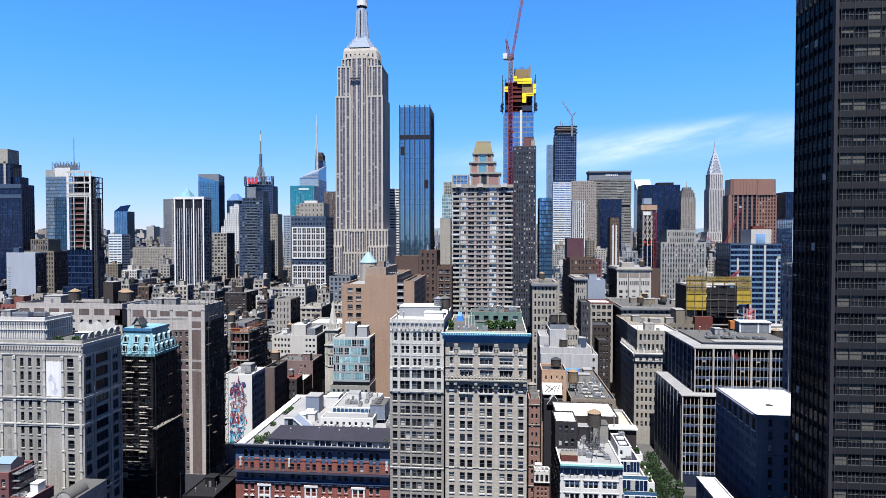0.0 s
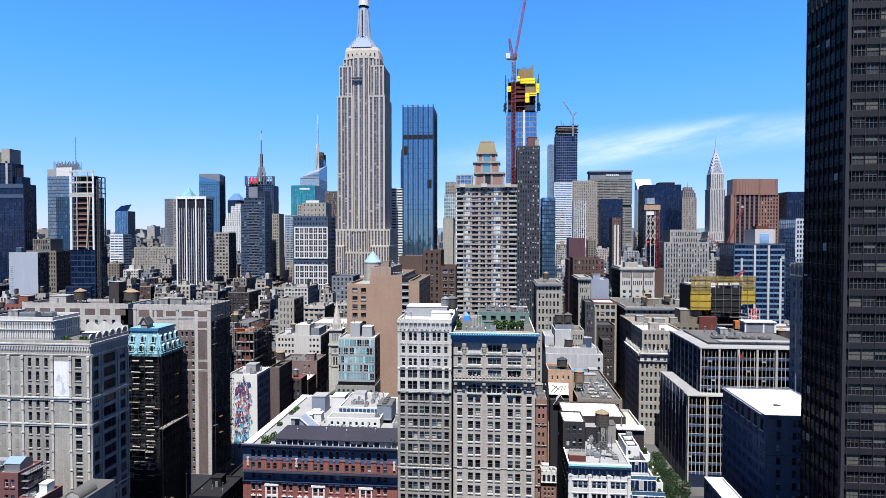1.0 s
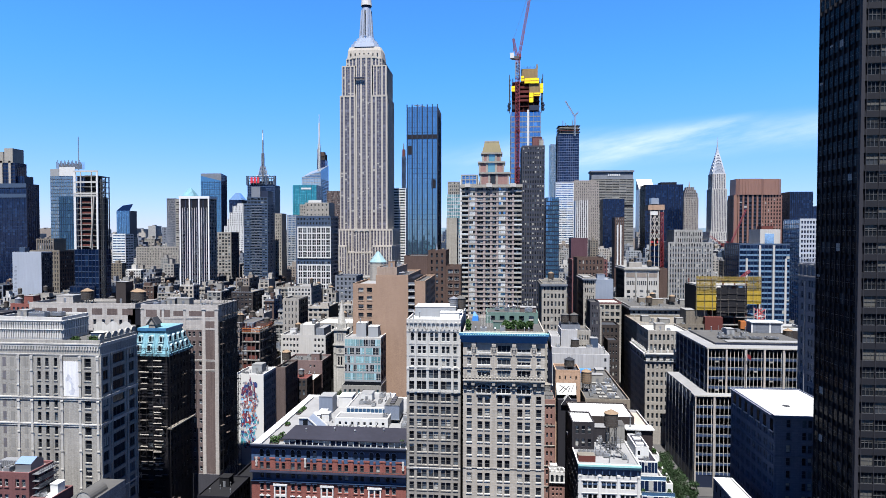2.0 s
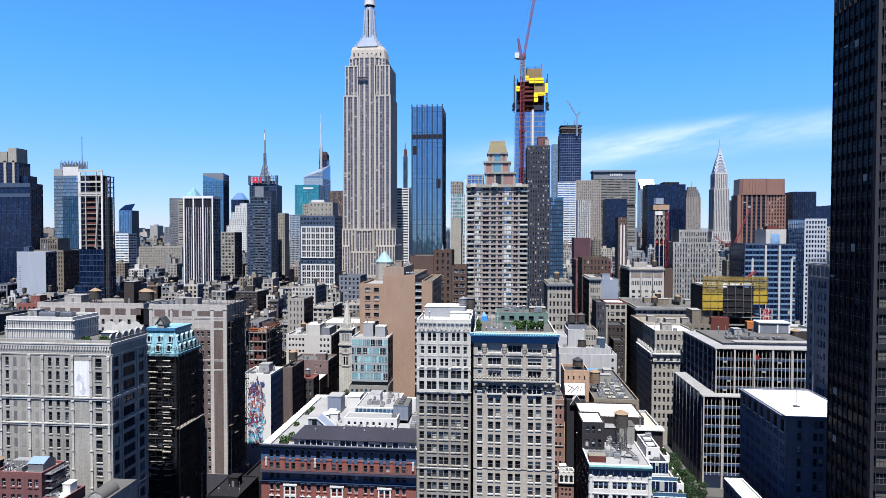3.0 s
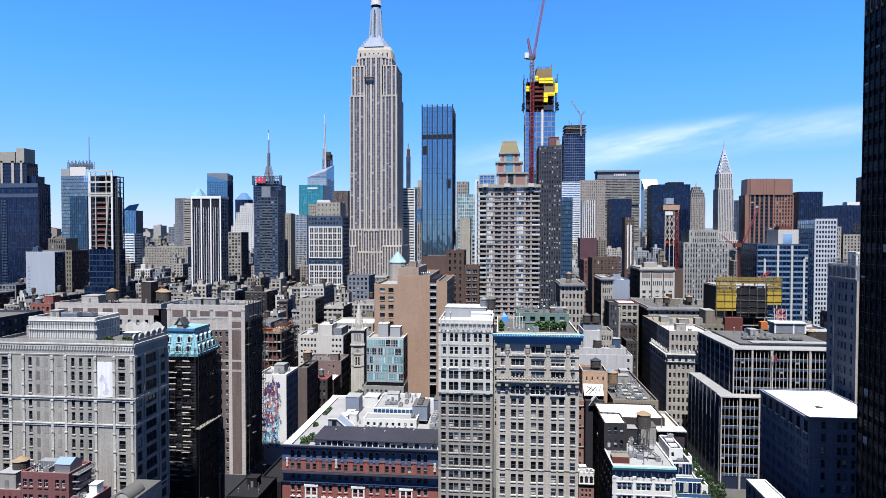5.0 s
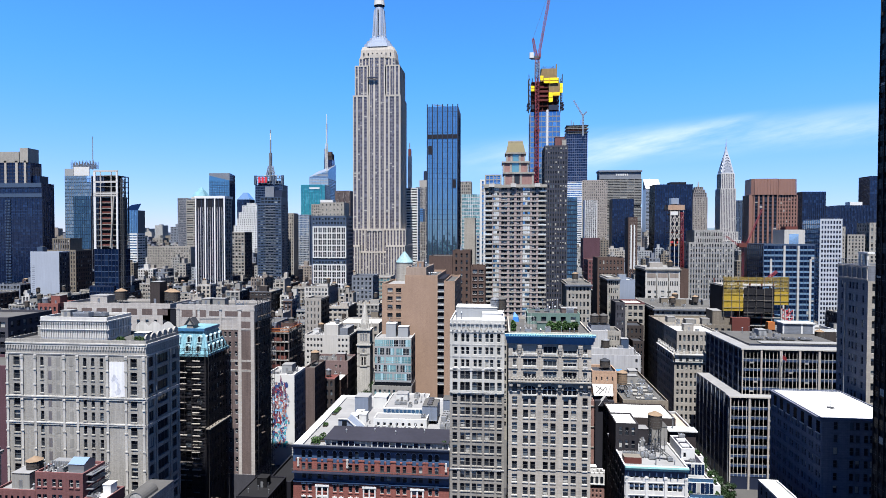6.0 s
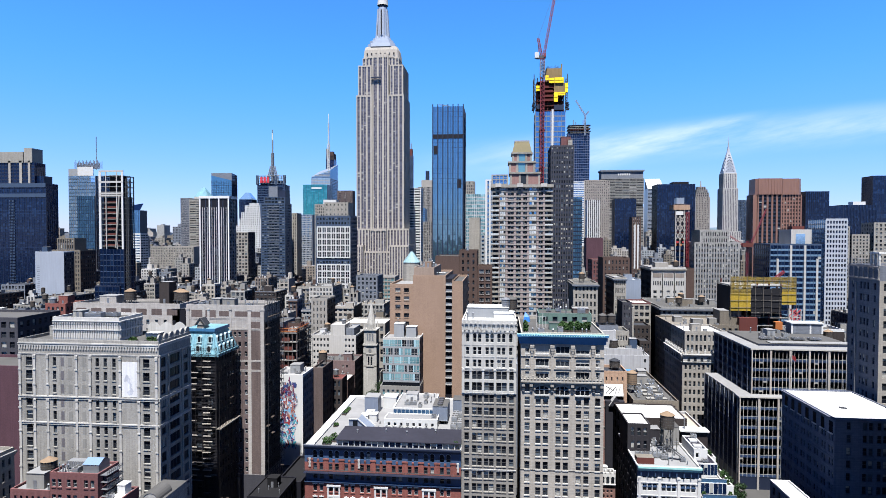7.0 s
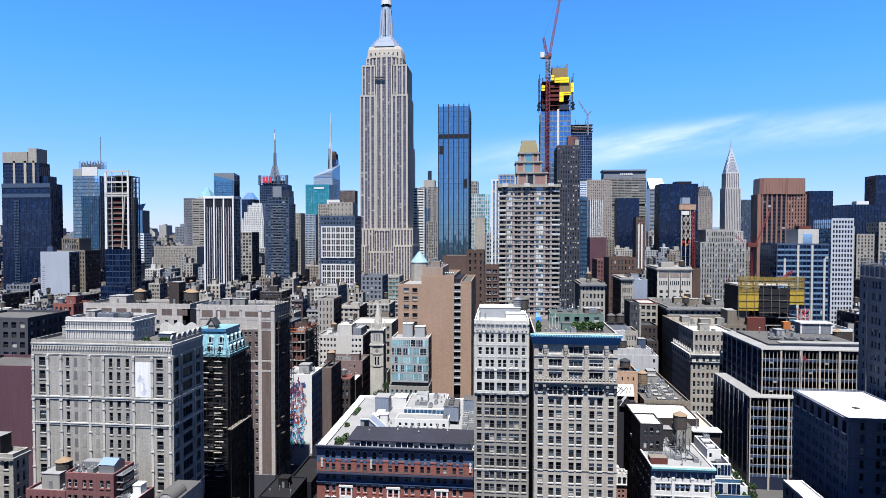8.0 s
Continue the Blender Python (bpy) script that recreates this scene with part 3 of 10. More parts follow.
def vent_pipe(x, y, z, h=2.0, r=0.18):
    t = thing("vent_pipe", "galvanised roof vent pipe with a cap", "vent pipe", x, y, z, group="roof vents")
    s = Shell()
    s.prism(ring_of(0, 0, r, 10), 0, h, GREY_METAL)
    part("pipe", s, t)
    c = Shell()
    c.prism(ring_of(0, 0, r * 1.7, 10), h, h + 0.3, GREY_METAL, None, 0.4)
    part("cap", c, t)
    return t


def lattice(sh, a, b, w, n, mat, r=0.12):
    """A square lattice mast or jib from a to b."""
    a, b = Vector(a), Vector(b)
    d = (b - a).normalized()
    u = d.cross(Vector((0, 1, 0)) if abs(d.y) < 0.9 else Vector((1, 0, 0))).normalized() * (w / 2)
    v = d.cross(u).normalized() * (w / 2)
    cs = [u + v, u - v, -u - v, -u + v]
    for c in cs:
        sh.bar(a + c, b + c, r, mat)
    for i in range(n):
        p, q = a.lerp(b, i / n), a.lerp(b, (i + 1) / n)
        for k in range(4):
            c0, c1 = cs[k], cs[(k + 1) % 4]
            sh.bar(p + c0, q + c1, r * 0.6, mat)
            sh.bar(q + c0, q + c1, r * 0.6, mat)


def roof_clutter(x0, x1, y0, y1, z, seed, n_ac=3, n_pipe=4, n_bulk=1, wall=None):
    r = random.Random(seed)
    spots = []

    def pick(m):
        for _ in range(30):
            x, y = r.uniform(x0 + m, x1 - m), r.uniform(y0 + m, y1 - m)
            if all(abs(x - a) > m + b or abs(y - c) > m + b for a, c, b in spots):
                spots.append((x, y, m))
                return x, y
        return None

    for _ in range(n_bulk):
        p = pick(2.6)
        if p:
            bulkhead(*p, z, r.uniform(3, 5), r.uniform(3, 5), r.uniform(2.5, 4), wall or GREY_PAINT)
    for _ in range(n_ac):
        p = pick(1.5)
        if p:
            ac_unit(*p, z, r.uniform(1.4, 2.8), r.uniform(1.2, 2), r.uniform(1.0, 1.7), r.choice((0, 90)))
    for _ in range(n_pipe):
        p = pick(0.4)
        if p:
            vent_pipe(*p, z, r.uniform(0.8, 2.4), r.uniform(0.1, 0.22))


def pilaster(parent, fc, u, z0, z1, w, out, mat, name="pilaster"):
    s = Shell()
    fc.slab(s, u - w / 2, u + w / 2, z0, z1, -0.02, out, mat)
    fc.slab(s, u - w * 0.65, u + w * 0.65, z1 - 0.5, z1, out, out + 0.12, mat)
    return part(name, s, parent)


def course(parent, fc, z, h, out, mat, name="string_course", u0=0.0, u1=None, label=""):
    s = Shell()
    w = fc.w if u1 is None else u1
    fc.slab(s, u0 - 0.0, w, z, z + h * 0.6, -0.02, out * 0.6, mat)
    fc.slab(s, u0 - 0.0, w, z + h * 0.6, z + h, -0.02, out, mat)
    return part(name, s, parent, label)


def arch_cap(fc, sh, u, w, z, mat, d, n=8):
    """A half disc on the face, above z."""
    pts = [fc.at(u + w / 2 * math.cos(math.pi * i / n), z + w / 2 * math.sin(math.pi * i / n), d) for i in range(n + 1)]
    sh.face(pts if fc.side == "S" else pts, mat)


def scaffolding(label, fc, z0, z1, bay=2.0, lift=2.0, deck=True, netted=None, out=0.3, seed=1, keep=0.8, tube=None, plank=None):
    tube, plank = tube or TUBE, plank or TIMBER
    t = thing("scaffolding", label, "scaffolding")
    r = random.Random(seed)
    nb, nl = max(1, int(fc.w / bay)), max(1, int((z1 - z0) / lift))
    pol, led, brc, dks = Shell(), Shell(), Shell(), Shell()
    for i in range(nb + 1):
        u = fc.w * i / nb
        for d in (out, out + 1.1):
            pol.bar(fc.at(u, z0, d), fc.at(u, z1 + r.uniform(0, 1.2), d), 0.05, tube)
    for j in range(nl + 1):
        z = z0 + (z1 - z0) * j / nl
        for d in (out, out + 1.1):
            led.bar(fc.at(0, z, d), fc.at(fc.w, z, d), 0.04, tube)
        for i in range(nb):
            u0, u1 = fc.w * i / nb, fc.w * (i + 1) / nb
            if j < nl and r.random() < 0.6:
                brc.bar(fc.at(u0, z, out + 1.1), fc.at(u1, z + lift, out + 1.1), 0.05, tube)
            if deck and r.random() < keep:
                fc.slab(dks, u0, u1, z - 0.06, z, out, out + 1.1, plank)
    part("standard", pol, t, kind="stuff")
    part("ledger", led, t, kind="stuff")
    part("brace", brc, t, kind="stuff")
    if deck:
        part("deck", dks, t, kind="stuff")
    return t

# ---- nearest row ----
SLATE = stone("slate_stone", (0.105, 0.115, 0.135), var=0.15, course=0.7, blocks=(1.2, 0.6, 0.4))
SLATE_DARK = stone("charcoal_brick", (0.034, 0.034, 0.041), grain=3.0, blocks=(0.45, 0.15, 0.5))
FIN_GREY = plain("grey_fin_metal", (0.0180, 0.0180, 0.0220), 0.65)
SPAN_GREY = plain("grey_spandrel_panel", (0.0085, 0.0088, 0.0115), 0.7)
NAVY_TERRA = stone("navy_terracotta", (0.024, 0.046, 0.090), rough=0.5, var=0.3)
MUDDY = stone("weathered_brown_panel", (0.075, 0.057, 0.053), var=0.25, streaks=0.35, blocks=(0.5, 0.2, 0.5))
FRAME_STONE = stone("light_frame_stone", (0.245, 0.228, 0.212), var=0.12, blocks=(1.2, 0.5, 0.4))


def spread(centres, w):
    return [(c - w / 2, c + w / 2) for c in centres]


# black office tower beside the square
DIM_BLIND = plain("dim_blind", (0.0550, 0.0530, 0.0470), 0.8)
dark_tower = thing("office_tower", "black steel office tower with grey panels and gridded windows", "building")
DT = (67.15, 133.6, 125.4, 141.2)
OCC.append(DT)
core = Shell()
core.box(DT[0] + 0.3, DT[1], DT[2] + 0.3, DT[3], 0, 154, BLACK_PANEL, ROOF_GREY)
part("wall", core, dark_tower)
fs, fw_ = Face("S", *DT), Face("W", *DT)
dr = random.Random(4)
rest, restw = Shell(), Shell()
for k in range(42):
    z = 2.25 + 3.57 * k
    sp = Shell()
    fs.slab(sp, 0.5, fs.w, z, z + 1.26, -0.3, 0.06, SPAN_GREY)
    part("spandrel", sp, dark_tower)
    for i in range(25):
        u = 1.05 + 2.52 * i
        if i < 6 and 40 < z < 150:
            w = new("window", window_mesh(2.4, 2.31, 0.22, GLASS_BLACK, FRAME_D, "grid", dr.choice((1, 2, 3)) if dr.random() < 0.45 else 0, DIM_BLIND))
            w.parent = dark_tower
            w.matrix_basis = pose(DT[0] + u + 0.06, DT[2], z + 1.26, 0, 0, 0)
        else:
            fs.quad(rest, u, u + 2.52, z + 1.26, z + 3.57, -0.22, GLASS_BLACK)
    for i in range(8):
        u = 0.4 + 1.87 * i
        fw_.quad(restw, u, u + 1.79, z + 1.26, z + 3.57, 0.0, GLASS_BLACK)
        if dr.random() < 0.1:
            fw_.quad(restw, u + 0.1, u + 1.6, z + 3.57 - dr.uniform(0.5, 1.9), z + 3.35, 0.02, BLIND if dr.random() < 0.3 else SPAN_GREY)
        fw_.quad(restw, u + 0.82, u + 0.88, z + 1.26, z + 3.57, 0.04, FRAME_D)
        fw_.quad(restw, u, u + 1.79, z + 2.38, z + 2.44, 0.04, FRAME_D)
part("window_panes", rest, dark_tower, kind="stuff")
part("window_panes", restw, dark_tower, kind="stuff")
for i in range(26):
    mu = Shell()
    fs.slab(mu, 1.01 + 2.52 * i - 0.06, 1.01 + 2.52 * i + 0.06, 0, 154, -0.3, 0.16, FIN_GREY)
    part("mullion", mu, dark_tower)
for i in range(9):
    mu = Shell()
    fw_.slab(mu, 0.3 + 1.87 * i - 0.07, 0.3 + 1.87 * i + 0.07, 0, 154, -0.3, 0.16, BLACK_PANEL)
    part("mullion", mu, dark_tower)
cp = Shell()
cp.box(DT[0] - 0.12, DT[0] + 0.55, DT[2] - 0.2, DT[2] + 0.5, 0, 154, FIN_GREY)
part("corner_post", cp, dark_tower)

# limestone office block
WORN_LIME = stone("worn_limestone", (0.186, 0.179, 0.165), var=0.36, grain=1.8, streaks=0.4, blocks=(0.5, 0.2, 0.5))
PALE_TRIM = stone("pale_weathered_trim", (0.262, 0.254, 0.238), var=0.25, streaks=0.35)
AX = (-157.9, -115.5, 155.0, 172.0)
A = block("office_block", "grey limestone office block with pilasters and a columned attic", *AX, 69.5, WORN_LIME, zlo=19.7, each=True, roof=ROOF_GREY, par=0.9,
          S=("punched", 6, 12, {"spans": [(2.35, 4.25), (10.6, 11.6), (23.6, 24.6), (26.0, 27.0), (28.6, 29.6), (37.75, 39.65)], "fh": 0.64, "top": 3.5, "frame_mat": FRAME_D, "blinds": 0.12}),
          E=("punched", 9, 12, {"spans": [(1.2, 3.5), (5.5, 10.9), (13.0, 15.6)], "fh": 0.7, "top": 3.5, "style": "triple"}))
fa, fe = Face("S", *AX), Face("E", *AX)
for u in (0.6, 5.1, 9.1, 17.9, 22.0, 31.0, 36.5, 41.8):
    pilaster(A, fa, u, 20, 53.4, 0.7, 0.28, PALE_TRIM)
    pilaster(A, fa, u, 54.4, 66, 0.7, 0.28, PALE_TRIM)
for u in (0.4, 4.8, 12.0, 16.6):
    pilaster(A, fe, u, 20, 66, 0.6, 0.25, WORN_LIME)
for z, h, o in ((46.0, 0.8, 0.3), (53.4, 0.9, 0.35), (66.0, 0.4, 0.16), (68.6, 0.9, 0.3), (25, 0.5, 0.3)):
    for fc in (fa, fe):
        course(A, fc, z, h, o, PALE_TRIM, "cornice" if z > 67 else "string_course")
for i in range(52):  # dentils under the cornice
    q = Shell()
    fa.slab(q, 0.3 + i * 0.81, 0.72 + i * 0.81, 67.6, 68.6, 0.0, 0.22, PALE_TRIM)
    part("dentil", q, A)
for r in range(12):
    z = 19.7 + 3.858 * r + 0.65
    for u, w, m in ((13.0, 1.0, SPANDREL), (15.3, 1.2, CONCRETE), (19.4, 1.2, CONCRETE)):
        q = Shell()
        fa.slab(q, u, u + w, z, z + 2.5, -0.1, 0.03, m)
        part("infill_panel", q, A, "bricked-up window panel")
FADED = stone("faded_white_paint", (0.40, 0.40, 0.405), var=0.22, streaks=0.3, grain=2.0)
ps = Shell()
fa.slab(ps, 31.5, 36.1, 54.5, 64.4, -0.1, 0.06, FADED)
part("painted_panel", ps, A, "faded white painted wall sign")
FADED_BLUE = stone("faded_blue_paint", (0.300, 0.310, 0.340), var=0.3, grain=2.0)
rs_ = random.Random(6)
for k in range(7):
    fg_ = Shell()
    cu, cz, n = 33.8 + rs_.uniform(-0.9, 0.9), 58.0 + rs_.uniform(-2.2, 2.4), 11
    fg_.face([fa.at(cu + rs_.uniform(0.5, 1.1) * math.cos(i * 0.571), cz + rs_.uniform(0.8, 1.9) * math.sin(i * 0.571), 0.07 + 0.003 * k) for i in range(n)], FADED_BLUE if k % 3 else FADED)
    part("painted_shape", fg_, A)
ATTIC = stone("pale_attic_stone", (0.300, 0.294, 0.280), var=0.12, streaks=0.3)
block("attic", "", -150.0, -129.4, 158.5, 169.5, 75.6, ATTIC, z0=69.6, parent=A, roof=ROOF_GREY, par=0.7)
ft = Face("S", -150.0, -129.4, 158.5, 169.5)
ft2 = Face("E", -150.0, -129.4, 158.5, 169.5)
for i in range(28):
    pilaster(A, ft, 0.4 + i * 0.733, 70.4, 74.8, 0.28, 0.22, ATTIC, "column")
    if i < 14:
        pilaster(A, ft2, 0.5 + i * 0.77, 70.4, 74.8, 0.28, 0.22, ATTIC, "column")
for zz in (72.4, 74.9):
    for fc in (ft, ft2):
        course(A, fc, zz, 0.4, 0.35, ATTIC)
for u in (0.6, 5.1, 9.1, 17.9, 22.0, 31.0, 36.5, 41.8):  # small dark corbels on the pilasters
    for z in (28.4, 33.6, 38.9, 44.0, 50.6, 57.4, 61.6, 65.0):
        q = Shell()
        fa.slab(q, u - 0.45, u + 0.45, z, z + 0.4, 0.26, 0.4, PALE_TRIM)
        part("corbel", q, A)
q = Shell()  # curved parapet crest over the roof terrace
for j in range(12):
    a0, a1 = j / 12, (j + 1) / 12
    q.face([(-129 + 12.5 * a0, 171.4, 69.5), (-129 + 12.5 * a1, 171.4, 69.5), (-129 + 12.5 * a1, 171.4, 72.0 + 1.5 * abs(math.sin(a1 * 9.42))), (-129 + 12.5 * a0, 171.4, 72.0 + 1.5 * abs(math.sin(a0 * 9.42)))], ATTIC)
part("parapet_crest", q, A)
for i in range(6):  # scalloped parapet over the eastern front
    sc = Shell()
    u = 1.2 + i * 2.9
    fe.slab(sc, u - 0.9, u + 0.9, 69.4, 71.0, -0.6, -0.1, WORN_LIME)
    pts = [(u + 1.1 * math.cos(math.pi * j / 8), 71.0 + 1.1 * math.sin(math.pi * j / 8)) for j in range(9)]
    for d in (-0.6, -0.1):
        sc.face([fe.at(a, b, d) for a, b in pts], WORN_LIME)
    for (a, b), (c, d) in zip(pts, pts[1:]):
        sc.face([fe.at(a, b, -0.1), fe.at(a, b, -0.6), fe.at(c, d, -0.6), fe.at(c, d, -0.1)], WORN_LIME)
    part("parapet_crest", sc, A)
bulkhead(-154, 166, 69.5, 3.4, 3.4, 3.0, WORN_LIME)
bulkhead(-146, 165, 75.6, 3.0, 3.0, 1.8, WORN_LIME)
ac_unit(-140, 163, 75.6, 5, 2.4, 1.6)
ac_unit(-136, 165, 75.6, 4, 2, 1.3)
shrub(-119.5, 158.5, 69.5, 4.5, 1.6, 1.3, seed=3)
shrub(-125, 158, 69.5, 2.5, 1.4, 1.0, seed=4)
bulkhead(-124.5, 168, 69.5, 4, 3, 1.0, BLUE_GREY, ROOF_WHITE, "low roof shed with a pale roof", False)

# dark red brick house in front of it
red0 = block("brick_house", "dark red brick house with flat silver roof", -127.2, -115.0, 128.8, 136.6, 43, MAROON, zlo=17, each=True, roof=ROOF_SILVER, par=0.7,
             S=("punched", 9, 7, {"blinds": 0.1, "spans": spread((1.0, 2.5, 4.8, 6.4, 9.2, 10.8), 0.95), "fh": 0.5, "frame_mat": FRAME_W}), E=("punched", 2, 7, {"fw": 0.3}))
sk = thing("roof_skylight", "blue-grey ridged glass rooflight on a brick kerb", "skylight", -118.2, 132.8, 43)
q = Shell()
q.box(-2, 2, -2, 2, 0, 2.0, GREY_METAL)
part("kerb", q, sk)
q = Shell()
q.face([(-2.1, -2.1, 2.0), (2.1, -2.1, 2.0), (2.1, 0, 3.1), (-2.1, 0, 3.1)], GLASS_PALE)
q.face([(2.1, 2.1, 2.0), (-2.1, 2.1, 2.0), (-2.1, 0, 3.1), (2.1, 0, 3.1)], GLASS_PALE)
q.face([(2.1, -2.1, 2.0), (2.1, 2.1, 2.0), (2.1, 0, 3.1)], GREY_METAL)
part("glazing", q, sk)
block("t", "", -137.5, -127.3, 128.8, 137.0, 38.6, MAROON, parent=red0, zlo=17, roof=ROOF_SILVER, par=0.6, S=("punched", 6, 6, {"fw": 0.4, "fh": 0.5, "frame_mat": FRAME_W}))
block("t", "", -114.9, -109.4, 128.8, 136.0, 37.4, MAROON, parent=red0, zlo=17, roof=ROOF_WHITE, par=0.5, S=("punched", 3, 6, {"fw": 0.4, "fh": 0.5, "frame_mat": FRAME_W}))
pe = thing("plant_enclosure", "pale slatted plant enclosure on a roof", "plant box", -123.0, 133.4, 43)
q = Shell()
q.box(-2.6, 2.2, -1.2, 1.2, 0.5, 2.0, GREY_METAL, PALE_METAL)
part("casing", q, pe)
for i in range(11):
    q = Shell()
    q.box(-2.6 + i * 0.46, -2.4 + i * 0.46, -1.28, -1.2, 0.5, 2.2, PALE_METAL)
    part("slat", q, pe)
for x in (-2.5, 2.1):
    q = Shell()
    q.box(x - 0.12, x + 0.12, -1.0, 1.0, 0, 0.5, FRAME_D)
    part("foot", q, pe)
fe_ = thing("fire_escape", "pale steel fire escape with landings on a brick wall", "fire escape")
for k in range(4):
    q = Shell()
    q.box(-114.9, -113.1, 129.6, 135.4, 37.9 + 1.7 * k, 38.0 + 1.7 * k, GREY_METAL, None, True)
    part("landing", q, fe_)
    q = Shell()
    for z in (0.5, 0.95):
        q.bar((-113.1, 129.6, 38 + 1.7 * k + z), (-113.1, 135.4, 38 + 1.7 * k + z), 0.05, GREY_METAL)
    for i in range(9):
        q.bar((-113.1, 129.6 + i * 0.72, 38 + 1.7 * k), (-113.1, 129.6 + i * 0.72, 38.95 + 1.7 * k), 0.04, GREY_METAL)
    part("railing", q, fe_)
water_tank(-131.6, 134.0, 38.6, 1.8, 3.2, 2.6, barrel=DARK_TIMBER, cone=CONE)
roof_clutter(-136.5, -128.5, 130, 136, 38.6, 401, 4, 6, 1, CONCRETE)
bulkhead(-111.6, 133.6, 37.4, 2.0, 2.4, 2.2, WHITE_PAINT, ROOF_WHITE, "white chimney box on a roof", False)
ac_unit(-113, 130.4, 37.4, 1.6, 1.2, 1.0)
roof_clutter(-126.5, -119.5, 129.6, 131.6, 43, 402, 1, 4, 0)
block("corner_house", "pale stone house with grey roof and tall windows", -160, -148.0, 137, 142, 43.2, PALE_LIME, zlo=20, each=True, roof=ROOF_SILVER,
      S=("punched", 4, 6, {}), E=("punched", 2, 6, {"fw": 0.4}), cornice=(1.0, 0.5, PALE_LIME))
bulkhead(-154, 139.6, 43.2, 3.5, 3.5, 5, DARK_BRICK)
PLUM_BRICK = stone("plum_brick", (0.056, 0.028, 0.036), grain=3.0, blocks=(0.45, 0.15, 0.5))
block("maroon_warehouse", "maroon brick warehouse with a blank weathered wall", -215, -178, 190, 208, 53, PLUM_BRICK, roof=ROOF_GREY)
bulkhead(-186, 198, 53, 5, 5, 5, PLUM_BRICK)
block("dark_loft", "dark loft building with pairs of windows", -235, -206, 209.5, 232, 67, SLATE_DARK, zlo=40, S=("punched", 8, 7, {"fw": 0.6}), E=("punched", 7, 7, {}), roof=ROOF_GREY)
curved = thing("dormer_house", "low stone house with a round-arched dormer and grey roof", "building")
q = Shell()
q.box(-109, -102.4, 134, 146, 0, 35.5, GREY_STONE, ROOF_GREY)
part("wall", q, curved)
q = Shell()
for j in range(10):
    a0, a1 = math.pi * j / 10, math.pi * (j + 1) / 10
    q.face([(-105 - 1.9 * math.cos(a0), 133.6, 35.5 + 1.9 * math.sin(a0)), (-105 - 1.9 * math.cos(a1), 133.6, 35.5 + 1.9 * math.sin(a1)),
            (-105 - 1.9 * math.cos(a1), 140, 35.5 + 1.9 * math.sin(a1)), (-105 - 1.9 * math.cos(a0), 140, 35.5 + 1.9 * math.sin(a0))], ROOF_GREY)
q.face([(-105 - 1.9 * math.cos(math.pi * j / 10), 133.7, 35.5 + 1.9 * math.sin(math.pi * j / 10)) for j in range(11)], GREY_STONE)
part("dormer", q, curved)
OCC.append((-109.6, -100, 132, 146))

PALE_TUBE = stone("pale_scaffold_boards", (0.105, 0.094, 0.080), grain=3.0)
BLACK_TUBE = plain("black_scaffold_tube", (0.017, 0.016, 0.017), 0.7)
# tower in scaffolding with its copper mansard
BX = (-129.6, -116.2, 190.5, 204.6)
B = block("mansard_tower", "dark stone tower with a green copper mansard roof", *BX, 59.6, BLACK_PANEL, zlo=12,
          S=("punched", 3, 13, {"fw": 0.5}), E=("punched", 6, 13, {"fw": 0.5}))
q = Shell()
ringb = [(BX[0] - 0.4, BX[2] - 0.4), (BX[1] + 0.4, BX[2] - 0.4), (BX[1] + 0.4, BX[3] + 0.4), (BX[0] - 0.4, BX[3] + 0.4)]
q.prism(ringb, 59.6, 66.4, COPPER, None, 0.68)
part("mansard", q, B)
q = Shell()
cxb, cyb = (BX[0] + BX[1]) / 2, (BX[2] + BX[3]) / 2
q.box(cxb - 4.9, cxb + 4.9, cyb - 5.2, cyb + 5.2, 66.3, 67.0, COPPER, None, True)
q.box(cxb - 5.2, cxb + 5.2, cyb - 5.5, cyb + 5.5, 67.0, 68.0, BLUE_COPPER, COPPER, True)
part("crest", q, B, "blue-green copper roof crest")
q = Shell()
q.box(cxb - 1.2, cxb + 1.2, cyb - 5.4, cyb - 2, 68.0, 69.4, PALE_LIME)
q.face([(cxb - 1.7, cyb - 5.6, 69.2), (cxb + 1.7, cyb - 5.6, 69.2), (cxb, cyb - 5.6, 71.6)], PALE_LIME)
for sg in (-1, 1):
    q.bar((cxb + sg * 1.8, cyb - 5.7, 69.1), (cxb, cyb - 5.7, 71.7), 0.16, FRAME_D)
q.face([(cxb - 1.7, cyb - 5.6, 69.2), (cxb, cyb - 5.6, 71.6), (cxb, cyb - 1.8, 71.6), (cxb - 1.7, cyb - 1.8, 69.2)], ROOF_DARK)
q.face([(cxb + 1.7, cyb - 5.6, 69.2), (cxb + 1.7, cyb - 1.8, 69.2), (cxb, cyb - 1.8, 71.6), (cxb, cyb - 5.6, 71.6)], ROOF_DARK)
part("gable", q, B, "small dark roof gable")


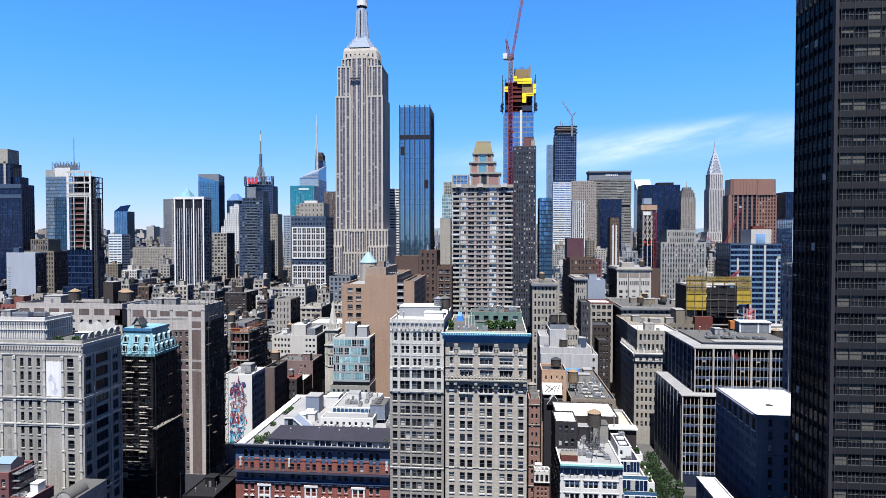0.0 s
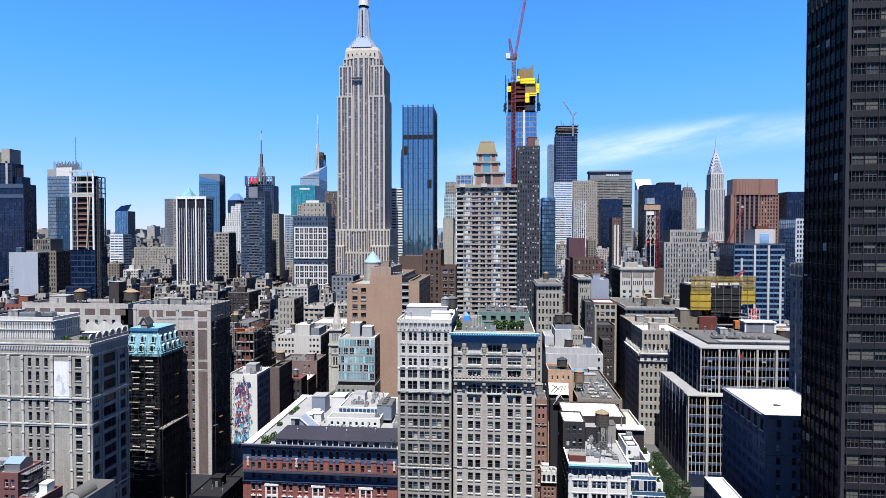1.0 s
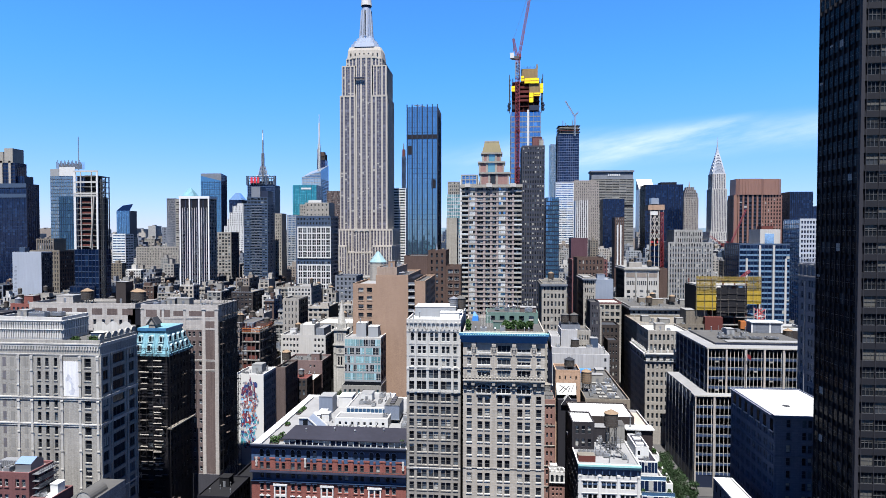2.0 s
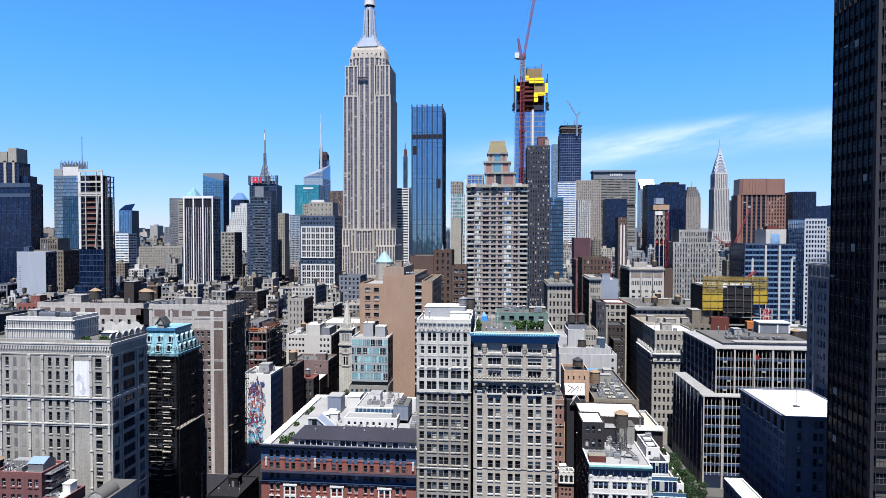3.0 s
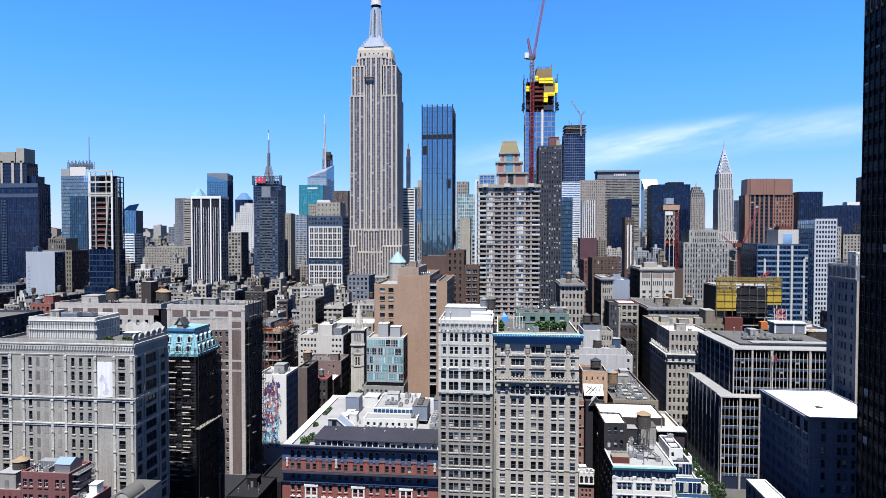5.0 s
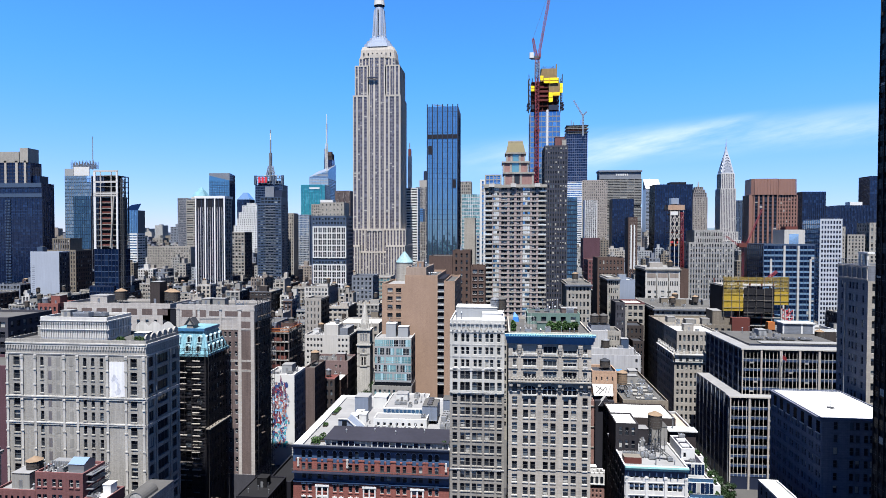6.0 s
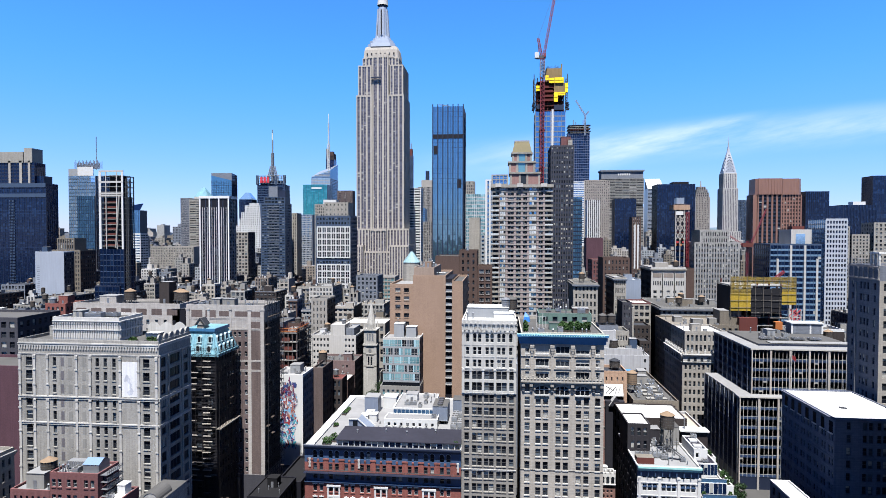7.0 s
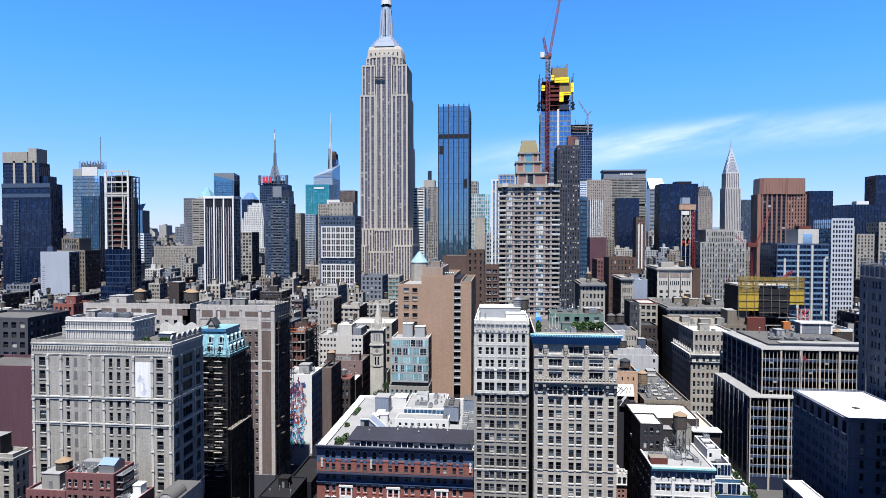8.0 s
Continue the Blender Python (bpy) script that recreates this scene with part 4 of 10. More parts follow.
def dormer(parent, x, y, z, turn, mat):
    """A small dormer with a round head, paler cheeks and a dark window."""
    s = Shell()
    s.box(-0.75, 0.75, -0.5, 2.0, 0, 1.7, mat)
    pts = [(0.85 * math.cos(math.pi * k / 8), 1.7 + 0.75 * math.sin(math.pi * k / 8)) for k in range(9)]
    s.face([(a, -0.55, b) for a, b in pts], mat)
    for (a, b), (c, d) in zip(pts, pts[1:]):
        s.face([(a, -0.55, b), (a, 2.0, b), (c, 2.0, d), (c, -0.55, d)], mat)
    s.face([(-0.42, -0.56, 0.3), (0.42, -0.56, 0.3), (0.42, -0.56, 1.7), (-0.42, -0.56, 1.7)], GLASS_BLACK)
    s.face([(0.42 * math.cos(math.pi * k / 6), -0.56, 1.7 + 0.42 * math.sin(math.pi * k / 6)) for k in range(7)], GLASS_BLACK)
    s.box(-0.95, 0.95, -0.75, -0.5, -0.1, 0.15, mat)
    ob = part("dormer", s, parent)
    ob.matrix_basis = pose(x, y, z, 0, 0, turn)


for i in range(3):
    for zz, ins in ((60.2, 0.3), (63.2, 1.2)):
        dormer(B, cxb - 3.8 + 3.8 * i, BX[2] + ins, zz, 0, PALE_COPPER)
for i in range(4):
    for zz, ins in ((60.2, 0.3), (63.2, 1.2)):
        dormer(B, BX[1] - ins, BX[2] + 2.6 + 3.1 * i, zz, 90, PALE_COPPER)
for sx, sy in ((BX[0], BX[2]), (BX[1], BX[2]), (BX[1], BX[3])):  # bright ribs on the hips
    q = Shell()
    q.bar((sx + (0.3 if sx > cxb else -0.3), sy + (0.3 if sy > cyb else -0.3), 59.6), (cxb + (sx - cxb) * 0.7, cyb + (sy - cyb) * 0.7, 66.4), 0.32, COPPER)
    part("hip_rib", q, B)
q = Shell()
q.box(BX[0] - 0.9, BX[1] + 0.9, BX[2] - 0.9, BX[3] + 0.9, 58.8, 59.7, COPPER, None, True)
part("eaves", q, B)
# front boards paler than the side's: sunlight is put into their colour
scaffolding("dark steel scaffolding with timber decks round a stone tower", Face("S", -130.5, BX[1], BX[2], BX[3]), 0, 61.5, 2.1, 2.0, seed=2, keep=0.25, tube=BLACK_TUBE, plank=PALE_TUBE)
scaffolding("dark steel scaffolding with timber decks round a stone tower", Face("E", BX[0], BX[1], BX[2] - 1.4, BX[3]), 0, 61.0, 2.0, 2.0, seed=3, keep=0.05, tube=BLACK_TUBE)
SPLIT_BOARD = stone("bleached_scaffold_boards", (0.235, 0.215, 0.190), grain=3.0, var=0.3)
fsb, rsb = Face("S", -130.5, BX[1], BX[2], BX[3]), random.Random(12)
for j in range(21):
    for u0, u1, chance in ((9.6, 13.4, 0.95), (4.6, 8.6, 0.5), (0.2, 4.0, 0.35)):
        if rsb.random() < chance:
            bd = thing("scaffold_board", "bleached timber scaffold board laid on steel tubes", "board", group="scaffold boards")
            q = Shell()
            a, b = u0 + rsb.uniform(0, 0.9), u1 - rsb.uniform(0, 1.2)
            z = 18.4 + j * 1.95 + rsb.uniform(-0.1, 0.1)
            q.bar(fsb.at(a, z, 1.5), fsb.at(b, z + rsb.uniform(-0.12, 0.12), 1.5), 0.13, SPLIT_BOARD)
            part("plank", q, bd)
hb = thing("hoist_platform", "pale timber loading platform on the scaffolding", "platform")
q = Shell()
Face("E", *BX).slab(q, -1.5, 14.0, 34.2, 34.6, 0.3, 2.0, PALE_TUBE)
part("deck", q, hb)

# masonry slab with framed panels
PLUM_PANEL = stone("plum_grey_brick", (0.088, 0.068, 0.066), var=0.22, streaks=0.3, blocks=(0.5, 0.2, 0.5))
CX = (-136.0, -106.2, 206.6, 222.0)
# black east wall: the unlit side's shade is in its colour
C = block("slab_building", "pinkish stone slab with framed brown brick panels", *CX, 73.4, FRAME_STONE, zlo=12.1, roof=ROOF_GREY, each=True,
          S=("punched", 8, 15, {"spans": spread((3, 6, 10.5, 12.5, 18.7, 20.4, 22.8), 1.0), "fh": 0.52, "top": 8.0, "sill": False, "frame_mat": FRAME_W, "wall": PLUM_PANEL}),
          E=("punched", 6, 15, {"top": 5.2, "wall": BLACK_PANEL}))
fcc = Face("S", *CX)
for u0, u1, zz in ((24.8, 28.3, ((72.1, 70), (68.4, 65.9), (64.7, 54.6), (53.2, 51), (49.6, 12.6))), (18.6, 23.6, ((72.1, 70.2),)), (12.6, 17.0, ((72.1, 70.2),)),
                   (7.4, 11.4, ((72.4, 69.4),)), (2, 6.2, ((72.4, 69.4),)), (16.2, 17.9, ((65, 12),)), (21.1, 21.9, ((65, 12),)), (14.2, 15.8, ((65, 12),))):
    for a, b in zz:
        q = Shell()
        fcc.slab(q, u0, u1, b, a, -0.1, 0.025, MUDDY)
        part("brick_panel", q, C)
for u, w in ((24.2, 1.3), (29.1, 1.4), (16.9, 0.9), (8.6, 0.9), (0.6, 1.2)):
    pilaster(C, fcc, u, 12, 73, w, 0.12, FRAME_STONE, "pier")
q = Shell()
fcc.slab(q, 0, fcc.w, 0, 12.0, -0.1, 0.3, SLATE_DARK)
part("base", q, C, "dark stone base storeys")
for zz in (69.0, 53.6, 50.0, 65.2):
    course(C, fcc, zz, 0.7, 0.1, FRAME_STONE)
block("slab_wing", "", -184, -141, 211, 226, 73.0, FRAME_STONE, parent=C, zlo=36.5, each=False, roof=ROOF_GREY,
      S=("punched", 12, 10, {"fw": 0.35, "top": 4.5}))
fcw = Face("S", -184, -141, 211, 226)
for i in range(7):
    q = Shell()
    fcw.slab(q, 1.2 + i * 6.1, 5.4 + i * 6.1, 69.6, 72.0, -0.1, 0.02, MUDDY)
    part("brick_panel", q, C)
scaffolding("steel pipe scaffolding with netting on a dark wall", Face("E", *CX), 0.0, 76, 2.2, 2.0, seed=5, keep=0.12)
for i, (x, y) in enumerate(((-146, 220), (-143.5, 218), (-166, 219))):
    water_tank(x, y, 73, 2.2, 3.2, 1.6)
bulkhead(-140, 215, 66, 8, 8, 6, BLACK_PANEL, ROOF_DARK, "black metal roof shed", False)
bulkhead(-151, 220, 73, 4, 5, 8.5, DARK_BRICK)
bulkhead(-174, 220, 73, 7, 6, 3, FRAME_STONE)
roof_clutter(-134, -108, 208, 215.5, 73.4, 8, 3, 6, 2, CONCRETE)

# mural building and its neighbour
MX = (-118.0, -105.2, 245.5, 260)
# slate east wall on a white house: its shade is in the colour
mur = block("mural_building", "white painted building with a colourful mural on its blank wall", *MX, 38.8, WHITE_PAINT, zlo=8, roof=ROOF_SILVER, E=("punched", 6, 9, {"fw": 0.5, "wall": SLATE}))
mr = random.Random(21)
fm = Face("S", *MX)
MURAL_COLS = [plain("mural_%s" % n, c, 0.7) for n, c in (("red", (0.2, 0.03, 0.035)), ("teal", (0.04, 0.22, 0.26)), ("navy", (0.025, 0.04, 0.12)), ("grey", (0.16, 0.16, 0.18)), ("rust", (0.26, 0.09, 0.06)), ("pale", (0.4, 0.38, 0.4)), ("sky", (0.12, 0.26, 0.4)), ("plum", (0.09, 0.03, 0.06)))]
for k in range(460):
    u, z = 3.0 + 8.6 * mr.random(), 8 + 29 * mr.random()
    if u > 10.6 - 1.4 * abs(math.sin(z * 0.33)) - max(0.0, 20 - z) * 0.03 or z > 37.4 - 0.5 * abs(u - 7.5):
        continue
    q = Shell()
    f = (z - 8) / 29
    tones = (2, 7, 0, 2, 3) if f > 0.78 else (3, 5, 0, 4, 7, 6) if f > 0.45 else (1, 6, 1, 0, 2, 5)
    a0, n = mr.uniform(0, 6), 11
    rr = [mr.uniform(0.35, 1.0) * (1.25 if k < 160 else 0.6) for _ in range(n)]
    st_ = mr.uniform(0.45, 1.2)
    q.face([fm.at(max(2.6, u + rr[i] * math.cos(a0 + i * 0.571) * st_), z + rr[i] / st_ * math.sin(a0 + i * 0.571), 0.02 + 0.0006 * k) for i in range(n)], MURAL_COLS[mr.choice(tones)])
    part("mural_patch", q, mur)
roof_clutter(MX[0] + 1, MX[1] - 1, 247, 259, 38.8, 5, 2, 4, 1, GREY_PAINT)
nb = block("loft_building", "brown stucco loft building with a blank front", -105.6, -100.9, 260.3, 277, 38.6, MUDDY, zlo=8, roof=ROOF_GREY, E=("punched", 6, 8, {"fw": 0.4}))
water_tank(-103.2, 268, 38.6, 2.0, 3.4, 3.2, cone=CONE)
fr_b = thing("unfinished_building", "unfinished building of rusty steel and concrete floors", "building")
for k in range(9):
    q = Shell()
    q.box(-122.2, -113.6, 262, 280, 21 + k * 4.2, 21.4 + k * 4.2, CONCRETE, None, True)
    part("floor_slab", q, fr_b)
    q = Shell()
    q.box(-121.8 + (k * 3 % 4), -118 + (k * 3 % 4), 262.3, 262.6, 21.5 + k * 4.2, 23.2 + k * 4.2, RUST, None, True)
    part("barrier", q, fr_b, "rust red floor barrier")
for i in range(5):
    for j in range(3):
        q = Shell()
        q.box(-122.0 + i * 1.98, -121.6 + i * 1.98, 262.2 + j * 8.6, 262.7 + j * 8.6, 0, 55, MUDDY)
        part("column", q, fr_b)
q = Shell()
q.box(-121, -115, 265, 279, 0, 54.5, DARK_BRICK, ROOF_TAN)
part("core", q, fr_b)
q = Shell()
for i in range(22):
    q.bar((-122 + i * 0.38, 262.2, 54.6), (-122 + i * 0.38, 262.2, 57.2 + (i * 7 % 4) * 0.5), 0.09, RUST)
    q.bar((-113.8, 262.2 + i * 0.8, 54.6), (-113.8, 262.2 + i * 0.8, 57 + (i * 5 % 4) * 0.5), 0.09, RUST)
for z in (55.6, 56.8):
    q.bar((-122.2, 262.2, z), (-113.6, 262.2, z), 0.12, ORANGE)
    q.bar((-113.7, 262.2, z), (-113.7, 280, z), 0.12, ORANGE)
part("edge_guard", q, fr_b, "rusty rebar and orange edge guard")
scaffolding("dark steel scaffolding on an unfinished building", Face("E", -122.2, -113.6, 262, 280), 0, 56, 2.4, 2.1, seed=9, keep=0.25)
OCC.append((-123, -111, 262, 281))

# red brick apartment house on the square
NAVY_LIGHT = stone("glazed_blue_terracotta", (0.120, 0.155, 0.210), rough=0.4, var=0.2)
RX = (-80.7, -32.2, 175.6, 232)
gc = [4.3 + 4.93 * g + s for g in range(9) for s in (-1.0, 1.0)]
brick = block("brick_apartment_house", "red brick apartment house with navy arcade and dark cornice", *RX, 24.0, RED_BRICK, zlo=8, each=True,
              S=("punched", 18, 4, {"spans": spread(gc, 1.15), "fh": 0.56, "frame_mat": FRAME_W}), E=("punched", 12, 4, {}))
block("t", "", RX[0] + 0.2, RX[1], RX[2] + 0.25, RX[3], 27.2, NAVY_TERRA, z0=24.0, parent=brick, each=True, S=("punched", 18, 1, {"spans": spread([c - 0.2 for c in gc], 1.3), "fh": 0.6, "sill": False}))
block("t", "", *RX, 30.0, RED_BRICK, z0=27.2, parent=brick, each=True, S=("punched", 18, 1, {"spans": spread(gc, 1.15), "fh": 0.74, "sill": False}))
block("t", "", *RX, 34.5, NAVY_TERRA, z0=30.0, parent=brick, each=True, roof=ROOF_SILVER, par=0.4, edge=ROOF_WHITE, S=("punched", 18, 1, {"spans": spread(gc, 1.25), "fh": 0.42, "sill": False}))
fb = Face("S", *RX)
for c in gc:
    q = Shell()
    arch_cap(fb, q, c, 1.25, 33.15, GLASS_BLACK, 0.03)
    part("arch_light", q, brick, "dark arched window head")
    q = Shell()
    for j in range(8):
        a0, a1 = math.pi * j / 8, math.pi * (j + 1) / 8
        q.bar(fb.at(c + 0.72 * math.cos(a0), 33.15 + 0.72 * math.sin(a0), 0.06), fb.at(c + 0.72 * math.cos(a1), 33.15 + 0.72 * math.sin(a1), 0.06), 0.09, NAVY_LIGHT)
    part("arch_moulding", q, brick)
for g in range(10):
    u = 1.85 + 4.93 * g
    if u < fb.w:
        pilaster(brick, fb, min(u, fb.w - 0.8), 27.2, 31.2, 1.5, 0.14, RED_BRICK, "pier")
for g in range(9):
    pilaster(brick, fb, 4.3 + 4.93 * g, 27.2, 31.0, 0.55, 0.12, RED_BRICK, "pier")
for g in range(9):
    c = 4.3 + 4.93 * g
    if g in (1, 4, 7):  # tall white frames round the middle windows of each bay
        q = Shell()
        for a in (-2.0, -0.22, 1.56):
            fb.slab(q, c + a, c + a + 0.44, 8.5, 22.6, -0.02, 0.28, WHITE_PAINT)
        fb.slab(q, c - 2.2, c + 2.2, 22.5, 23.1, -0.02, 0.4, WHITE_PAINT)
        for zz in (19.6, 15.7, 11.8):
            fb.slab(q, c - 2.0, c + 2.0, zz - 0.45, zz + 0.2, -0.02, 0.2, WHITE_PAINT)
        part("window_surround", q, brick, "white stone window surround")
    else:
        for s in (-1.0, 1.0):
            for r in range(4):
                q = Shell()
                zz = 8 + 4 * r + 3.15
                fb.slab(q, c + s - 0.75, c + s + 0.75, zz, zz + 0.3, -0.02, 0.16, WHITE_PAINT)
                fb.slab(q, c + s - 0.2, c + s + 0.2, zz + 0.3, zz + 0.6, -0.02, 0.16, WHITE_PAINT)
                part("window_hood", q, brick, "small white keystone hood")
q = Shell()
fb.slab(q, -0.2, fb.w, 35.4, 35.6, 0.5, 0.85, GREY_METAL)
part("gutter", q, brick, "pale metal gutter edge")
for u in (1.7, 17.2, 47.6):
    q = Shell()
    for j in range(5):
        fb.slab(q, u - 0.35 + 0.1 * (j % 2), u + 0.35 - 0.1 * (j % 2), 28.6 + j * 0.55, 29.1 + j * 0.55, 0.1, 0.34, CREAM)
    part("cartouche", q, brick, "cream stone cartouche")
course(brick, fb, 26.7, 0.4, 1.5, DARK_PANEL, "balcony_ledge")
course(brick, fb, 23.6, 0.5, 0.5, NAVY_TERRA)
course(brick, fb, 34.2, 1.2, 1.05, DARK_PANEL, "cornice")
q = Shell()
q.bar(fb.at(0, 28.2, 1.42), fb.at(fb.w, 28.2, 1.42), 0.05, FRAME_D)
for i in range(98):
    q.bar(fb.at(i * 0.5, 27.1, 1.42), fb.at(i * 0.5, 28.2, 1.42), 0.03, FRAME_D)
part("railing", q, brick)
q = Shell()
q.box(RX[0], RX[0] + 2.6, RX[2] + 1, RX[3], 34.5, 35.1, ROOF_WHITE)
part("coping", q, brick, "wide white parapet coping")
q = Shell()
q.box(RX[0], RX[1], RX[3] - 2.2, RX[3], 34.5, 35.3, ROOF_WHITE)
part("coping", q, brick, "wide white parapet coping")
FELT = stone("blue_black_roof_felt", (0.0135, 0.0135, 0.0200), var=0.35, streaks=0, grain=0.7)
STEEL_BLUE = stone("blue_grey_sheet", (0.110, 0.130, 0.170), rough=0.5, var=0.12, streaks=0.2)
pent = block("roof_penthouse", "long roof penthouse with glazed front and dark felt roof", -71, -32.4, 177.6, 189.6, 36.4, WHITE_PAINT, z0=34.5, zlo=34.5, take=False, roof=FELT, par=0.0, category="penthouse",
             S=("curtain", 21, 1, {"glass": GLASS_NAVY, "fh": 0.1, "fw": 0.07, "spandrel": WHITE_PAINT, "fin": 0.25, "blinds": 0.45}))
q = Shell()
q.box(-71.6, -32.4, 177.0, 190.2, 36.4, 36.7, FELT, None, True)
part("roof_overhang", q, pent)
q = Shell()
q.face([(-67.5, 190.4, 35.0), (-63, 190.4, 35.0), (-67.5, 190.4, 38.9)], STEEL_BLUE)
q.face([(-67.5, 196, 35.0), (-67.5, 196, 38.9), (-63, 196, 35.0)], STEEL_BLUE)
q.face([(-63, 190.4, 35.0), (-63, 196, 35.0), (-67.5, 196, 38.9), (-67.5, 190.4, 38.9)], STEEL_BLUE)
q.box(-70.5, -67.5, 190.4, 196, 34.5, 38.9, STEEL_BLUE, ROOF_SILVER)
part("stair_dormer", q, pent)
q = Shell()
q.bar((-67.5, 190.3, 39.0), (-62.8, 190.3, 35.1), 0.16, WHITE_PAINT)
q.bar((-70.6, 190.3, 39.0), (-67.5, 190.3, 39.0), 0.16, WHITE_PAINT)
q.bar((-67.5, 196.1, 39.0), (-62.8, 196.1, 35.1), 0.16, WHITE_PAINT)
part("white_edge", q, pent)
q = Shell()
q.box(-69.2, -67.6, 190.3, 190.39, 36.4, 38.4, GLASS_BLACK)
part("stair_window", q, pent)
block("roof_pavilion", "white roof pavilion with small square windows", -59.7, -41.5, 195.5, 202, 37.6, WHITE_PAINT, z0=34.5, zlo=34.5, take=False, roof=ROOF_SILVER, par=0.3, category="penthouse",
           S=("punched", 8, 1, {"fw": 0.4, "fh": 0.35}), each=True)
block("roof_pavilion", "glazed roof pavilion with a pale deck roof", -58.5, -44, 206, 226, 38.0, WHITE_PAINT, z0=34.5, zlo=34.5, take=False, roof=ROOF_SILVER, par=0.5, category="penthouse",
           S=("curtain", 10, 1, {"glass": GLASS_BLUE, "fh": 0.0, "fin": 0.15}))
bulkhead(-67.5, 214, 34.5, 5, 6, 6.0, STEEL_BLUE, ROOF_SILVER, "blue-grey metal lift bulkhead", False)
enc = thing("plant_enclosure", "blue-grey corrugated plant enclosure with fans on top", "plant box", -41.2, 205.5, 34.5)
q = Shell()
q.box(-2.6, 2.6, -4.0, 5.5, 1.2, 6.4, STEEL_BLUE, ROOF_GREY)
part("casing", q, enc)
q = Shell()
for i in range(14):
    q.box(-2.6 + i * 0.386, -2.44 + i * 0.386, -4.08, -4.0, 1.3, 6.3, STEEL_BLUE)
for z in (1.2, 6.3):
    q.box(-2.75, 2.75, -4.15, -3.95, z, z + 0.16, PALE_METAL)
part("rib", q, enc)
for x, y in ((-2.3, -3.6), (2.3, -3.6), (-2.3, 5.2), (2.3, 5.2)):
    q = Shell()
    q.bar((x, y, 0), (x, y, 1.3), 0.14, FRAME_D)
    part("leg", q, enc)
for i in range(4):
    q = Shell()
    q.prism(ring_of(-0.1, -2.6 + i * 2.3, 0.95, 12), 6.4, 7.0, FRAME_D, SLATE_DARK)
    part("fan_ring", q, enc)
for i in range(7):
    ac_unit(-36.2 + (i % 2) * 2.2, 197.0 + (i // 2) * 4.4, 34.5, 1.9, 2.6, 2.0 + 0.6 * (i % 3))
bulkhead(-35.4, 216.5, 34.5, 4.5, 6, 5.2, STEEL_BLUE, ROOF_GREY, "blue-grey metal plant room", False)
roof_clutter(-62, -44.5, 191.5, 194.5, 34.5, 331, 3, 5, 0)
roof_clutter(-57.5, -45, 208, 225, 38.0, 332, 4, 6, 1, WHITE_PAINT)
bulkhead(-62, 221, 34.5, 5, 6, 4.2, WHITE_PAINT, ROOF_WHITE, "white plant box on a roof", False)
for x, y in ((-67.5, 201), (-64.7, 202.5), (-66.5, 205)):
    bulkhead(x, y, 34.5, 2.6, 3.2, 2.8, WHITE_PAINT, ROOF_WHITE, "white plant box on a roof", False)
for i, (x, y) in enumerate(((-74.5, 178.6), (-73, 181.5), (-33.6, 178.5), (-77, 212), (-76.5, 196))):
    shrub(x, y, 34.5, 2.6 if i < 3 else 1.4, 2.2 if i != 3 else 8, 2.2 if i < 3 else 0.6, seed=30 + i)
for x, y, z in ((-66, 184, 36.7), (-57, 185.5, 36.7), (-50, 184, 36.7), (-41, 186, 36.7), (-46, 215, 38), (-52, 222, 38), (-62, 200, 34.5)):
    vent_pipe(x, y, z, 0.9, 0.2)
ac_unit(-52, 212, 38.0)
ac_unit(-43, 198.8, 37.6, 1.6, 1.4, 1.1)

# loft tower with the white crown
# near-black for unlit side walls: their shade is put into the colour
SHADE_BRICK = stone("shade_dark_brick", (0.013, 0.013, 0.017), grain=3.0, blocks=(0.45, 0.15, 0.5))
LOFT_BRICK = stone("warm_grey_brick", (0.148, 0.139, 0.127), var=0.22, course=0.9, blocks=(0.6, 0.2, 0.6))
TERRA_WHITE = stone("white_terracotta", (0.278, 0.274, 0.262), var=0.14, streaks=0.2)
LOFT_WHITE = stone("white_glazed_front", (0.345, 0.340, 0.330), var=0.14, streaks=0.2)
LX = (-32.0, -15.7, 175.2, 205)
wide = spread((1.55, 3.85, 5.4, 7.4, 8.95, 11.1, 12.65, 14.85), 1.36)
ctrl = block("loft_tower", "grey brick loft tower with a white terracotta crown", *LX, 53.2, LOFT_BRICK, zlo=11, each=True,
             S=("punched", 8, 11, {"spans": wide, "fh": 0.6, "frame_mat": FRAME_D, "blinds": 0.42, "sill_mat": LIMESTONE}))
block("t", "", *LX, 60.0, TERRA_WHITE, z0=53.2, parent=ctrl, each=True, S=("punched", 8, 2, {"spans": spread((1.55, 3.75, 5.35, 7.4, 8.95, 11.1, 12.7, 14.85), 1.5), "fh": 0.74, "sill": False, "blinds": 0.05, "frame_mat": FRAME_D}))
block("t", "", *LX, 74.0, TERRA_WHITE, z0=60.0, parent=ctrl, each=True, roof=ROOF_WHITE, par=0.8,
      S=("punched", 8, 3, {"spans": spread((1.77, 3.9, 5.35, 7.6, 9.05, 11.1, 12.5, 14.6), 1.05), "fh": 0.6, "top": 2.8, "frame_mat": FRAME_W, "sill": False}))
fl = Face("S", *LX)
for u in (0.5, 2.8, 6.4, 9.95, 13.85, 15.85):
    pilaster(ctrl, fl, u, 53.0, 60.2, 0.7, 0.4, TERRA_WHITE)
    pilaster(ctrl, fl, u, 60.2, 71.6, 0.45, 0.22, TERRA_WHITE)
